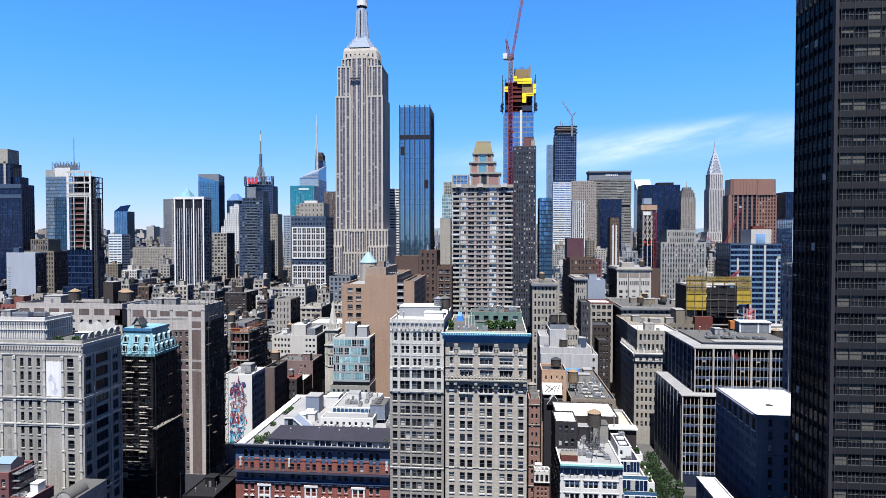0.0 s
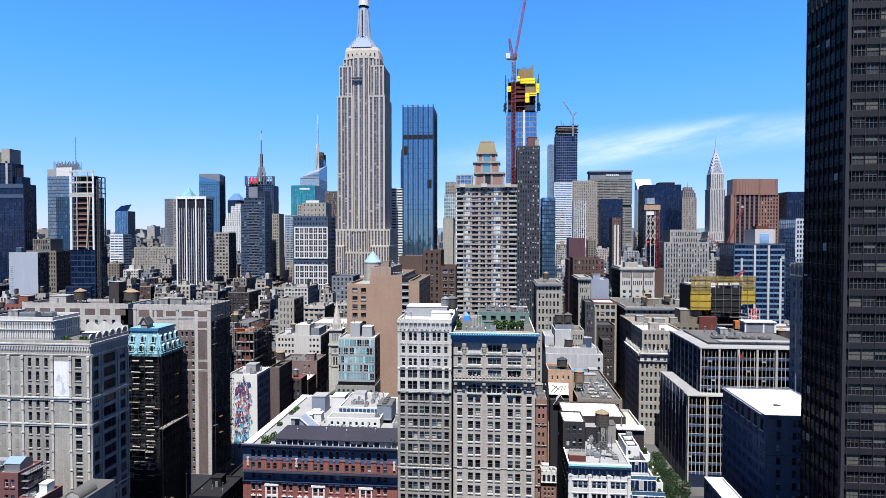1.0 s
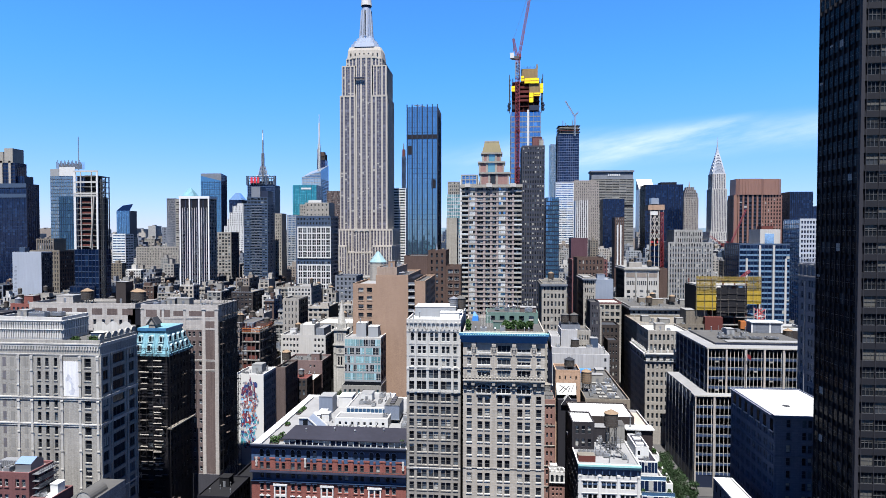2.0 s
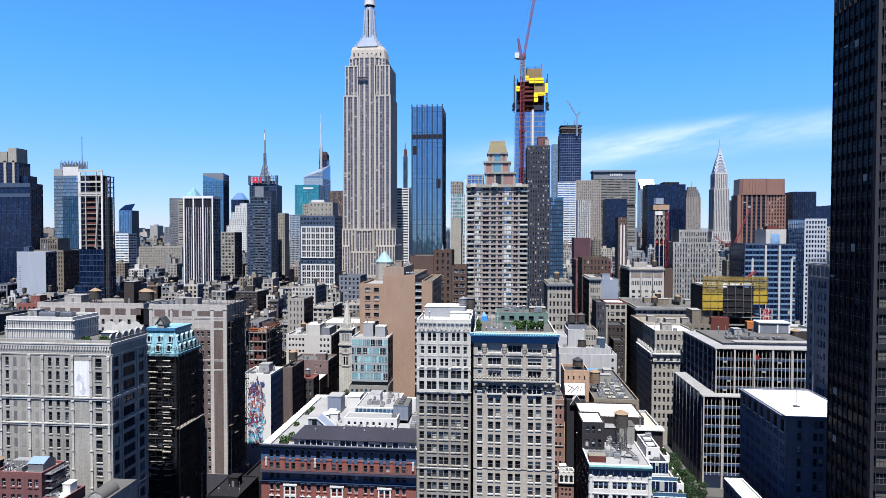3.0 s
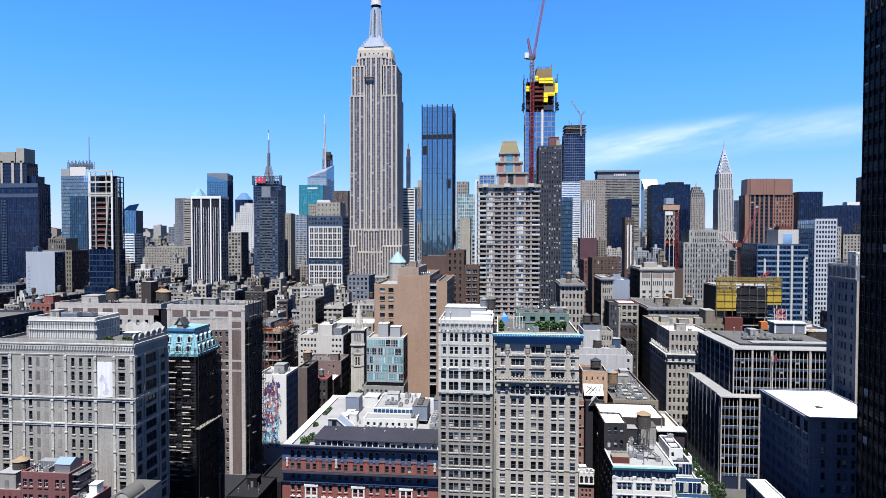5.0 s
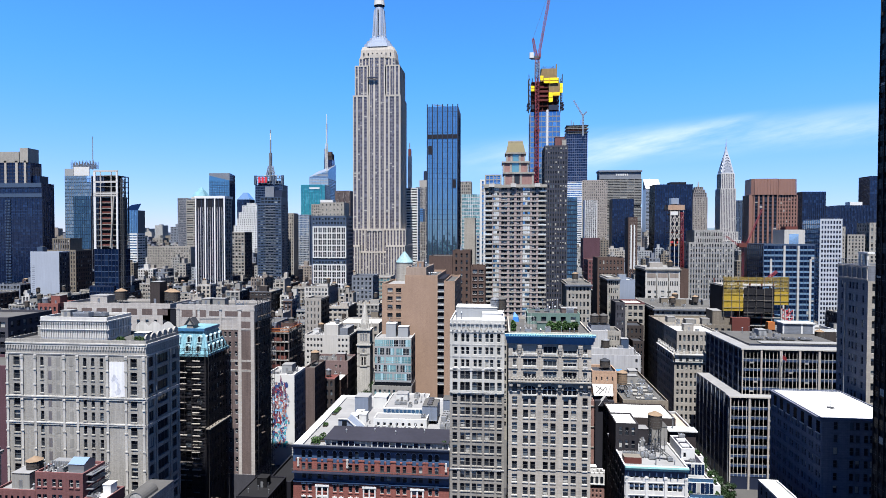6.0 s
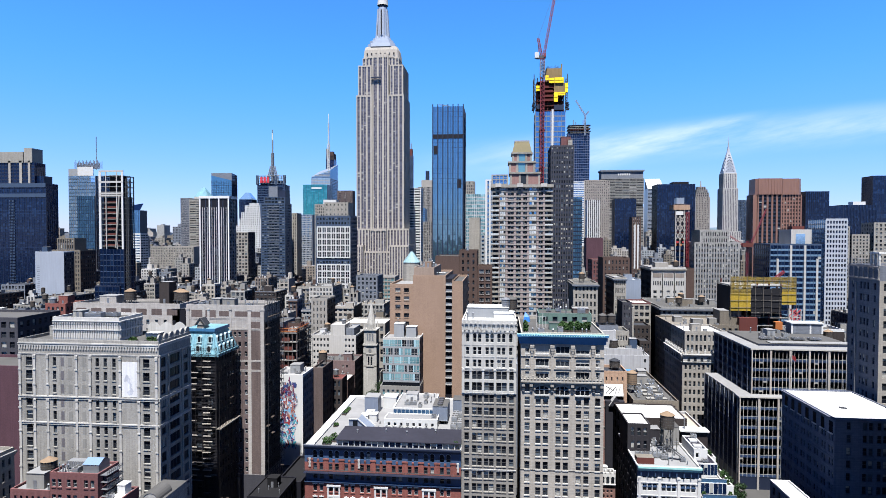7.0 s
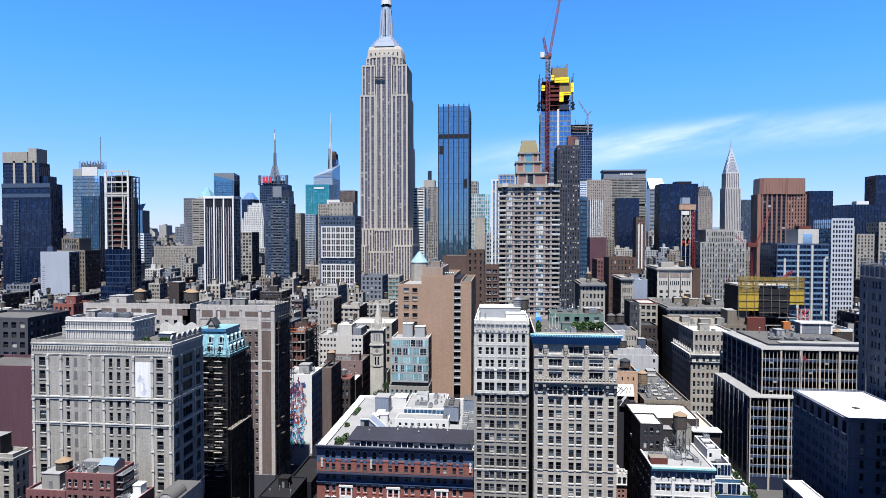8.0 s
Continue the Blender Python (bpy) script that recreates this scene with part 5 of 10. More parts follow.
for z, h, o in ((29.5, 0.5, 0.2), (52.6, 0.5, 0.2), (60.0, 0.5, 0.18), (63.6, 0.35, 0.1), (67.2, 0.35, 0.1), (71.0, 0.4, 0.16), (73.4, 0.6, 0.3)):
    course(ctrl, fl, z, h, o, TERRA_WHITE)
for c in (1.77, 3.9, 5.35, 7.6, 9.05, 11.1, 12.5, 14.6):
    q = Shell()
    arch_cap(fl, q, c, 1.05, 70.35, GLASS_BLACK, 0.03)
    part("arch_light", q, ctrl, "dark arched window head")
for i in range(12):
    q = Shell()
    u = 0.8 + i * 1.34
    fl.slab(q, u - 0.2, u + 0.2, 71.8, 74.6, 0.0, 0.35, TERRA_WHITE)
    q.face([fl.at(u - 0.55, 73.6, 0.38), fl.at(u + 0.55, 73.6, 0.38), fl.at(u, 75.0, 0.38)], TERRA_WHITE)
    part("finial", q, ctrl)
for c in (1.77, 4.62, 8.32, 11.8, 14.6):
    q = Shell()
    arch_cap(fl, q, c, 1.5 if c in (1.77, 14.6) else 2.7, 71.4, LIMESTONE, 0.1)
    arch_cap(fl, q, c, 1.1 if c in (1.77, 14.6) else 2.1, 71.4, TERRA_WHITE, 0.14)
    part("arch_hood", q, ctrl)
bulkhead(-24.5, 191, 74.0, 13, 9, 3.1, GREY_PAINT, ROOF_WHITE, "grey penthouse box with a white roof", False)
bulkhead(-19.5, 184, 74.0, 6, 4, 1.9, WHITE_PAINT, ROOF_WHITE, "white sloped roof box", False)
water_tank(-18.8, 189.5, 74.0, 1.35, 3.0, 2.6, barrel=GREY_METAL, cone=GREY_METAL, label="grey metal water tank on short steel legs")
water_tank(-16.9, 192.5, 74.0, 1.8, 3.2, 2.2, barrel=DARK_TIMBER, cone=ROOF_GREY)
vent_pipe(-30.5, 180, 74, 2.5)
vent_pipe(-29, 183, 74, 2.0)

# beige apartment tower with the blue cornice
PX = (-14.6, 8.6, 168.4, 200)
pairs = spread((1.8, 4.9, 7.0, 10.55, 12.65, 16.25, 18.4, 21.55), 1.42)
tri = [(1.2, 2.3), (4.1, 7.85), (9.8, 13.6), (15.4, 19.2), (20.95, 22.05)]
ctrr = block("apartment_tower", "beige stone tower with carved ornament and blue metal cornice", *PX, 58.6, WARM_STONE, zlo=13.9, each=True,
             S=("punched", 8, 12, {"spans": pairs, "fh": 0.6, "frame_mat": FRAME_D, "blinds": 0.3, "sill_mat": TERRA_WHITE, "skip": lambda c, r: r == 11 and 0 < c < 7}), W=None)
block("t", "", *PX, 69.4, WARM_STONE, z0=58.6, parent=ctrr, each=True, S=("punched", 5, 3, {"spans": tri, "fh": 0.56, "style": "triple", "frame_mat": FRAME_W, "sill_mat": TERRA_WHITE, "blinds": 0.7}))
block("t", "", *PX, 72.0, WARM_STONE, z0=69.4, parent=ctrr, roof=ROOF_GREY, par=0.6, edge=WARM_STONE)
fp = Face("S", *PX)
q = Shell()
q.box(PX[0] - 0.5, PX[1] + 0.5, PX[2] - 0.5, PX[2], 69.4, 70.4, BLUE_COPPER, None, True)
q.box(PX[0] - 0.8, PX[1] + 0.8, PX[2] - 0.9, PX[2], 70.4, 71.5, BLUE_COPPER, None, True)
q.box(PX[0] - 1.1, PX[1] + 1.1, PX[2] - 1.3, PX[2], 71.5, 72.2, BLUE_COPPER, TEAL_TRIM, True)
part("cornice", q, ctrr, "deep blue metal cornice")
for i in range(34):
    q = Shell()
    u = 0.1 + i * 0.69
    fp.slab(q, u, u + 0.32, 71.75, 72.05, 1.3, 1.36, TEAL_TRIM)
    part("dentil", q, ctrr)
for u in (3.1, 8.8, 14.5, 20.1):
    pilaster(ctrr, fp, u, 59.2, 69.2, 0.9, 0.3, WARM_STONE)
    q = Shell()
    for j in range(4):
        fp.slab(q, u - 0.6 + 0.12 * j, u + 0.6 - 0.12 * j, 68.2 - j * 0.75, 68.9 - j * 0.75, 0.3, 0.65 - j * 0.07, LIMESTONE)
    part("bracket", q, ctrr, "carved stone bracket")
for z, h, o in ((57.9, 0.9, 1.0), (59.0, 0.4, 0.5), (62.0, 0.3, 0.2), (65.6, 0.3, 0.2), (33.0, 0.3, 0.15)):
    course(ctrr, fp, z, h, o, LIMESTONE)
for u in (0.7, 2.9, 8.75, 14.45, 20.4, 22.6):
    q = Shell()
    for j in range(3):
        fp.slab(q, u - 0.45 + 0.08 * j, u + 0.45 - 0.08 * j, 57.2 - j * 0.7, 57.9 - j * 0.7, 0.02, 0.8 - j * 0.2, FRAME_D if j == 1 else LIMESTONE)
    part("bracket", q, ctrr, "carved stone bracket")
for c in (5.95, 11.6, 17.3):
    q = Shell()
    fp.slab(q, c - 1.85, c + 1.85, 54.9, 56.3, -0.3, 0.03, GLASS_BLACK)
    q.face([fp.at(c + 1.85 * math.cos(math.pi * j / 10), 56.3 + 1.15 * math.sin(math.pi * j / 10), 0.03) for j in range(11)], GLASS_BLACK)
    part("arched_window", q, ctrr, "wide dark segmental arched window")
    q = Shell()
    for u in (-0.62, 0.62):
        fp.slab(q, c + u - 0.1, c + u + 0.1, 54.9, 57.2, -0.02, 0.12, TERRA_WHITE)
    fp.slab(q, c - 1.85, c + 1.85, 56.2, 56.4, -0.02, 0.1, TERRA_WHITE)
    fp.slab(q, c - 2.1, c + 2.1, 54.5, 54.9, -0.02, 0.35, TERRA_WHITE)
    part("window_frame", q, ctrr)
    q = Shell()
    for j in range(10):
        a0, a1 = math.pi * j / 10, math.pi * (j + 1) / 10
        q.bar(fp.at(c + 2.1 * math.cos(a0), 56.3 + 1.35 * math.sin(a0), 0.14), fp.at(c + 2.1 * math.cos(a1), 56.3 + 1.35 * math.sin(a1), 0.14), 0.24, LIMESTONE)
    part("arch_moulding", q, ctrr)
for a, b in tri:  # carved pale spandrels between the upper windows
    for z in (58.9, 62.25, 65.85):
        q = Shell()
        fp.slab(q, a - 0.1, b + 0.1, z, z + 0.5, -0.02, 0.14, TERRA_WHITE)
        fp.slab(q, a + 0.2, b - 0.2, z + 0.12, z + 0.38, 0.14, 0.2, LIMESTONE)
        part("carved_spandrel", q, ctrr, "carved white spandrel panel")
for i in range(24):  # balustrade over the string course
    q = Shell()
    fp.slab(q, 0.3 + i * 0.97, 0.75 + i * 0.97, 58.8, 60.0 + 0.3 * (i % 3 == 0), 0.3, 0.6, LIMESTONE)
    part("baluster", q, ctrr)
COPPER_G = stone("dull_green_paint", (0.065, 0.103, 0.090), var=0.2)
block("roof_house", "green painted roof house with dark openings", -8.5, 9.0 - 1, 188, 198, 75.2, COPPER_G, z0=72, zlo=72, take=False, roof=ROOF_GREY, par=0.3, category="penthouse",
           S=("punched", 5, 1, {"fw": 0.5, "fh": 0.5}))
bulkhead(-2, 178, 72, 8, 3, 2.0, COPPER_G, ROOF_GREY, "low green roof store", False)
bulkhead(5, 192.5, 75.2, 5, 4, 1.5, MUDDY, ROOF_SILVER)
for i, x in enumerate((-2.2, 0.0, 2.2, 4.4)):
    shrub(x, 174.6, 72, 2.5, 1.7, 2.7, "clipped dark green hedge in a roof planter", 700, 50 + i)
shrub(-13.2, 171, 72, 1.6, 1.8, 3.4, "tall green conifer shrub in a roof planter", 420, 60)
shrub(-2.0, 174, 72, 1.8, 1.6, 2.2, "rounded dark green shrub on a roof terrace", 420, 61)
tp = thing("tarpaulin", "crumpled bright blue tarpaulin over roof equipment", "tarpaulin", -12.0, 193.5, 72)
q = Shell()
q.prism([(-1.1, -0.9), (1.0, -1.0), (1.2, 0.8), (-0.9, 1.0)], 0, 1.5, BLUE_TARP, None, 0.8)
q.prism([(-0.8, -0.7), (0.8, -0.75), (0.9, 0.6), (-0.7, 0.75)], 1.5, 2.9, BLUE_TARP, None, 0.2, (-0.5, 0.2))
part("cover", q, tp)
trl = thing("roof_trellis", "white metal roof trellis with slim posts", "trellis", -9.5, 180, 72)
for i in range(4):
    q = Shell()
    q.bar((i * 0.9, 0, 0), (i * 0.9, 0, 4.5 - (i % 2)), 0.06, WHITE_PAINT)
    part("post", q, trl)
q = Shell()
q.bar((0, 0, 3.4), (2.7, 0, 3.4), 0.05, WHITE_PAINT)
part("rail", q, trl)
roof_clutter(-12, 7, 169.8, 174, 72, 14, 2, 5, 0)
roof_clutter(-7, 7, 189, 197, 75.2, 15, 4, 5, 0)
for i in range(9):
    vent_pipe(-6 + i * 1.6, 199.2, 72, 4.5 + (i % 3), 0.14)

# low roofs by the avenue, their shade put into near-black colours
SHADE_TAR = stone("shade_black_tar", (0.0050, 0.0050, 0.0060), var=0.3, streaks=0, grain=0.5)
lowd = block("low_loft", "low dark loft building with a tar roof and pale coping", -104.5, -93.5, 187, 204, 12.5, BLACK_PANEL, zlo=3, roof=SHADE_TAR, edge=BLACK_PANEL, par=0.5, S=("punched", 4, 3, {}), E=("punched", 6, 3, {}))
block("t", "", -101, -92, 204.2, 229, 10, BLACK_PANEL, parent=lowd, zlo=3, roof=SHADE_TAR, E=("punched", 8, 3, {}))
# no shed seen: an added black cover stands for the street's shade
block("shade_cover", "low black shed with a tarred flat roof", -92.6, -81.6, 183, 262, 4.4, BLACK_PANEL, roof=SHADE_TAR, edge=BLACK_PANEL, par=0.3)
bulkhead(-99, 197, 12.5, 3.5, 3.5, 3.2, SHADE_TAR, SHADE_TAR)
for i in range(4):
    vent_pipe(-102 + i * 2.4, 191 + 2.6 * (i % 3), 12.5, 1.2, 0.15)

# loft building with the teal cornice, and its roofs
STUCCO = stone("pale_stucco", (0.235, 0.235, 0.238), var=0.12, streaks=0.3)
TX = (18.0, 35.3, 168.2, 195.2)
trio = spread((2.0, 3.4, 4.8, 7.2, 8.6, 10.0, 12.4, 13.8, 15.2), 1.08)
tankb = block("loft_building", "white ornamented loft building with a teal cornice", *TX, 35.0, LOFT_WHITE, zlo=13.6, each=True, roof=ROOF_SILVER, par=0.5,
              S=("punched", 9, 6, {"spans": trio, "fh": 0.6, "sill": False, "glass": GLASS_BLACK, "blinds": 0.05}), W=("punched", 8, 6, {"wall": SHADE_BRICK, "fw": 0.3}))
ftk = Face("S", *TX)
course(tankb, ftk, 34.4, 1.3, 1.0, TEAL_TRIM, "cornice", label="pale teal metal cornice")
course(tankb, ftk, 32.6, 1.8, 0.12, NAVY_TERRA, "frieze")
for i in range(9):
    q = Shell()
    u = 0.9 + i * 1.94
    ftk.slab(q, u - 0.14, u + 0.14, 32.8, 34.3, 0.1, 0.5, NAVY_TERRA)
    part("bracket", q, tankb)
for u in (0.6, 6.0, 11.2, 16.7):
    pilaster(tankb, ftk, u, 14, 32.6, 0.7, 0.35, LOFT_WHITE)
for z in (31.0, 27.4, 23.9, 20.3):
    course(tankb, ftk, z - 0.4, 0.4, 0.2, LOFT_WHITE)
for c in (2.0, 3.4, 4.8, 7.2, 8.6, 10.0, 12.4, 13.8, 15.2):
    q = Shell()
    arch_cap(ftk, q, c, 1.35, 29.6, NAVY_TERRA, 0.14)
    part("arch_hood", q, tankb, "navy arched window hood")
CHARRED = stone("black_brown_render", (0.0165, 0.0155, 0.0180), var=0.3, streaks=0.4)
block("roof_shed", "dark brown roof shed with a white roof", 17.9, 24.6, 181, 192, 43.0, CHARRED, z0=35, zlo=35, take=False, roof=ROOF_WHITE, par=0.4, category="penthouse",
             S=("punched", 3, 2, {"fw": 0.5, "frame_mat": FRAME_W}))
water_tank(29.6, 181.5, 35, 2.05, 3.9, 7.4, barrel=DARK_TIMBER, cone=CONE, label="large timber water tank with tan conical roof on tall legs")
bulkhead(32.6, 190, 35, 4.6, 5, 5.6, CONCRETE, ROOF_GREY)
bulkhead(27.5, 190, 35, 3.5, 4, 4.5, CHARRED, ROOF_SILVER)
brd = thing("brick_roof_shed", "low terracotta red roof shed with pipes", "shed", 20.9, 172.5, 35)
q = Shell()
q.box(-2.4, 2.4, -1.5, 1.5, 0, 1.8, RUST, ROOF_TAN)
part("body", q, brd)
for i in range(6):
    ac_unit(19.6 + i * 1.25, 176.2, 35, 1.0, 1.0, 1.7)
for i in range(5):
    vent_pipe(24.5 + i * 1.5, 178.3, 35, 1.6 + 0.3 * (i % 3), 0.12)
roof_clutter(24, 34, 170, 180, 35, 3, 2, 5, 0)
roof_clutter(25.5, 31.5, 184.5, 189, 35, 203, 4, 6, 0)
duct = thing("roof_duct", "pale bent sheet metal roof duct on short legs", "duct", 25.0, 193.4, 35)
for a, b in (((0, 0, 1.2), (4.5, 0, 1.2)), ((4.5, 0, 1.2), (4.5, -6.5, 1.2)), ((4.5, -6.5, 1.2), (4.5, -6.5, 3.2))):
    q = Shell()
    q.bar(a, b, 0.42, PALE_METAL)
    part("duct_run", q, duct)
for x, y in ((0.4, 0), (4.5, -1), (4.5, -5.6)):
    q = Shell()
    q.bar((x, y, 0), (x, y, 0.9), 0.08, FRAME_D)
    part("leg", q, duct)
for i in range(3):  # steel frames and pipes round the tank
    rack = thing("pipe_rack", "dark steel pipe rack on a roof", "pipe rack", 26.2 + i * 2.3, 179.2 + i * 1.4, 35, group="roof pipe racks")
    for x in (0, 1.8):
        q = Shell()
        q.bar((x, 0, 0), (x, 0, 2.4 + 0.8 * i), 0.07, FRAME_D)
        part("post", q, rack)
    q = Shell()
    for z in (1.0, 1.7, 2.3):
        q.bar((-0.4, 0, z + 0.4 * i), (2.4, 0.3, z + 0.3 * i), 0.08, GREY_METAL)
    part("pipe", q, rack)
# roof access stair and pipework
stp = thing("roof_stair", "dark steel roof stair with handrails", "stair", 28, 175, 35)
for i in range(9):
    q = Shell()
    q.box(i * 0.5, i * 0.5 + 0.5, -0.6, 0.6, 3.6 - i * 0.4, 3.7 - i * 0.4, FRAME_D, None, True)
    part("tread", q, stp)
for sy in (-0.6, 0.6):
    q = Shell()
    q.bar((0, sy, 4.5), (4.4, sy, 1.0), 0.05, FRAME_D)
    q.bar((0, sy, 0), (0, sy, 4.6), 0.06, FRAME_D)
    part("handrail", q, stp)
# stepped white terraces on its eastern side
ter = thing("terraced_house", "white stucco house stepping down in glazed planted terraces", "building")
WARM_DECK = stone("pale_tan_decking", (0.250, 0.205, 0.170), var=0.2, streaks=0)
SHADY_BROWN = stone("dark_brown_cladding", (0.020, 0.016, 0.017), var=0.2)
glz = ("curtain", 6, 1, {"glass": GLASS_NAVY, "fh": 0.12, "spandrel": WHITE_PAINT, "fin": 0.1, "fw": 0.04, "blinds": 0.2})
OCC.append((35.4, 44.4, 166.8, 212))
for x0, x1, y0, y1, z1, wall_, top_, par_, front in (
        (35.4, 44.3, 166.8, 168.9, 27.5, WHITE_PAINT, ROOF_SILVER, 0.2, glz), (35.4, 42.4, 169.0, 172.0, 31.0, WHITE_PAINT, ROOF_SILVER, 0.2, glz),
        (42.5, 44.3, 169.0, 183.0, 29.6, WHITE_PAINT, ROOF_GREY, 0.9, None), (35.4, 40.9, 172.0, 188.0, 35.1, WHITE_PAINT, FELT, 0.35, glz),
        (41.0, 44.3, 172.0, 183.0, 30.2, WHITE_PAINT, ROOF_GREY, 0.9, None), (41.0, 44.3, 183.0, 206.0, 32.4, WHITE_PAINT, ROOF_GREY, 0.9, None),
        (35.6, 43.6, 188.0, 191.6, 39.2, SHADY_BROWN, ROOF_GREY, 0.0, None), (35.6, 39.7, 191.7, 195.3, 37.6, STUCCO, ROOF_GREY, 0.5, None), (39.8, 44.3, 191.7, 212.0, 37.6, STUCCO, WARM_DECK, 0.9, None)):
    block("t", "", x0, x1, y0, y1, z1, wall_, parent=ter, zlo=max(z1 - 3.4, 0), roof=top_, par=par_, S=front, take=False)
block("t", "", 35.4, 39.2, 175, 186.5, 38.1, WHITE_PAINT, z0=35.1, parent=ter, roof=FELT, par=0.35, take=False, S=("punched", 3, 1, {"spans": [(0.6, 1.3)], "fh": 0.45, "sill": False}))
q = Shell()
q.box(35.2, 44.0, 187.4, 191.7, 39.2, 39.6, WHITE_PAINT, ROOF_WHITE, True)
part("roof_slab", q, ter, "broad white overhanging roof slab")
for x0, x1, y, z in ((35.4, 44.3, 166.9, 27.7), (35.4, 42.4, 169.1, 31.2)):
    q = Shell()
    q.box(x0, x1, y, y + 0.05, z, z + 1.0, GLASS_BLUE)
    part("glass_railing", q, ter, "blue glass terrace railing")
    q = Shell()
    q.bar((x0, y, z + 1.05), (x1, y, z + 1.05), 0.05, PALE_METAL)
    part("handrail", q, ter)
for x, y, z in ((37.2, 178.0, 38.1), (37.4, 182.6, 38.1)):
    q = Shell()
    q.box(x - 1.1, x + 1.1, y - 0.9, y + 0.9, z, z + 0.5, WHITE_PAINT, ROOF_WHITE)
    part("roof_light", q, ter, "white framed rooflight")
for i, (x, y, z) in enumerate(((36.0, 167.9, 27.5), (43.2, 168.0, 27.5), (43.7, 172.5, 29.6), (43.7, 175.6, 30.2), (43.8, 180.5, 30.2), (43.6, 186.5, 32.4), (43.5, 193.0, 32.4), (42.0, 190.4, 32.4))):
    shrub(x, y, z, 0.9, 1.4 if i < 2 else 2.2, 1.2 if i < 2 else 1.5, n=200, seed=71 + i)
ac_unit(38.0, 173.6, 35.1, 1.6, 1.2, 0.9)
vent_pipe(37.0, 189.4, 39.6, 3.4, 0.2)
ac_unit(38.4, 185.0, 38.1, 1.6, 1.4, 1.3)
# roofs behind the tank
block("low_warehouse", "low warehouse with a bright white membrane roof", 19.6, 39.6, 195.4, 212, 40.5, DARK_BRICK, zlo=20, roof=ROOF_WHITE, par=0.4, W=("punched", 3, 5, {"wall": SHADE_BRICK}))
block("flat_roofed_loft", "loft building with a dark grey felt roof", 26.4, 42, 212.3, 260, 41.0, BUFF_BRICK, zlo=20, roof=ROOF_GREY, S=("punched", 6, 6, {}), W=("punched", 9, 6, {}))
roof_clutter(27.5, 41, 215, 255, 41.0, 33, 14, 12, 2, CONCRETE)
water_tank(28.8, 226, 41.0, 1.9, 4.2, 3.4, barrel=CONE, cone=CONE, label="tan timber water tank with a conical roof")
PEACH_BRICK = stone("peach_brick", (0.225, 0.150, 0.105), grain=2.5, var=0.2, streaks=0.35, blocks=(0.5, 0.16, 0.5))
block("tan_brick_house", "tan brick house with a small dark window", 16.6, 25.6, 219, 230, 49.5, PEACH_BRICK, zlo=20, roof=ROOF_DARK, S=("punched", 4, 8, {"fw": 0.25, "fh": 0.4}))
water_tank(22.5, 226.5, 49.5, 1.9, 2.4, 1.0, cone=ROOF_DARK)
gr = thing("gabled_shed", "small dark roof shed with a weathered white lean-to roof", "shed", 20.2, 215.6, 40)
WORN_WHITE = stone("worn_white_roof", (0.205, 0.205, 0.203), var=0.45, streaks=0.1, grain=0.9)
q = Shell()
q.box(-3.2, 3.4, -2.4, 3.0, -40, 1.0, SHADE_BRICK)
part("body", q, gr)
q = Shell()
q.face([(-3.5, -0.6, 2.4), (3.4, -0.6, 2.4), (3.8, 3.2, 5.8), (-3.5, 3.2, 5.8)], WORN_WHITE)
q.face([(3.4, -0.6, 1.0), (3.8, 3.2, 1.0), (3.8, 3.2, 5.8), (3.4, -0.6, 2.4)], SHADE_BRICK)
part("lean_to_roof", q, gr, "dirty white sheet roof")
q = Shell()
q.face([(-2.2, -3.2, -0.6), (2.6, -3.2, -0.6), (0.2, -3.2, 2.9)], SHADE_BRICK)
q.face([(0.2, -3.2, 2.9), (0.2, 0.4, 2.9), (-2.2, 0.4, -0.6), (-2.2, -3.2, -0.6)], WORN_WHITE)
q.face([(0.2, -3.2, 2.9), (2.6, -3.2, -0.6), (2.6, 0.4, -0.6), (0.2, 0.4, 2.9)], WORN_WHITE)
part("gable", q, gr, "dark gable with a white sheet roof")
q = Shell()
for a, b, c, d in ((-2.6, 0.2, -0.4, 2.2), (-2.2, 2.4, 0.2, 1.0), (-1.6, 0.0, 1.2, 2.2), (0.6, 0.2, 1.6, 2.0), (1.8, 0.4, 2.8, 2.4)):
    q.bar((a, b, 2.46 + (b + 0.6) * 0.895), (c, d, 2.46 + (d + 0.6) * 0.895), 0.09, FRAME_D)
part("painted_stroke", q, gr, "black painted strokes")
tp2 = thing("tarpaulin", "bright blue tarpaulin spread on a roof", "tarpaulin", 31.5, 257.5, 41.0)
q = Shell()
q.prism([(-4.5, -1.5), (4, -1.4), (4.5, 1.6), (-4.2, 1.4)], 0, 1.4, BLUE_TARP, None, 0.85)
part("cover", q, tp2)
sw = block("stucco_house", "pale grey stucco building stepping up in blank walls", 19.5, 44.4, 264, 286, 47.0, STUCCO, zlo=20, roof=ROOF_SILVER, par=0.5, S=("punched", 7, 7, {"spans": [(22.6, 23.6)], "fh": 0.4}))
for x0, x1, y0, y1, z1 in ((19.5, 41.8, 266, 286, 49.6), (19.5, 23.6, 270, 286, 53.8), (24.0, 31.2, 270, 285, 56.8)):
    block("t", "", x0, x1, y0, y1, z1, STUCCO, z0=47.0, parent=sw, roof=ROOF_SILVER, par=0.4)
block("t", "", 31.3, 37.2, 271, 285, 56.0, PALE_LIME, z0=47.0, parent=sw, roof=ROOF_GREY, S=("punched", 4, 2, {"fw": 0.5, "fh": 0.5}), take=False)
q = Shell()
q.box(24.4, 33, 274, 284, 56.8, 59.0, SLATE, ROOF_DARK)
part("roof_frame", q, sw, "dark grey steel tank platform")
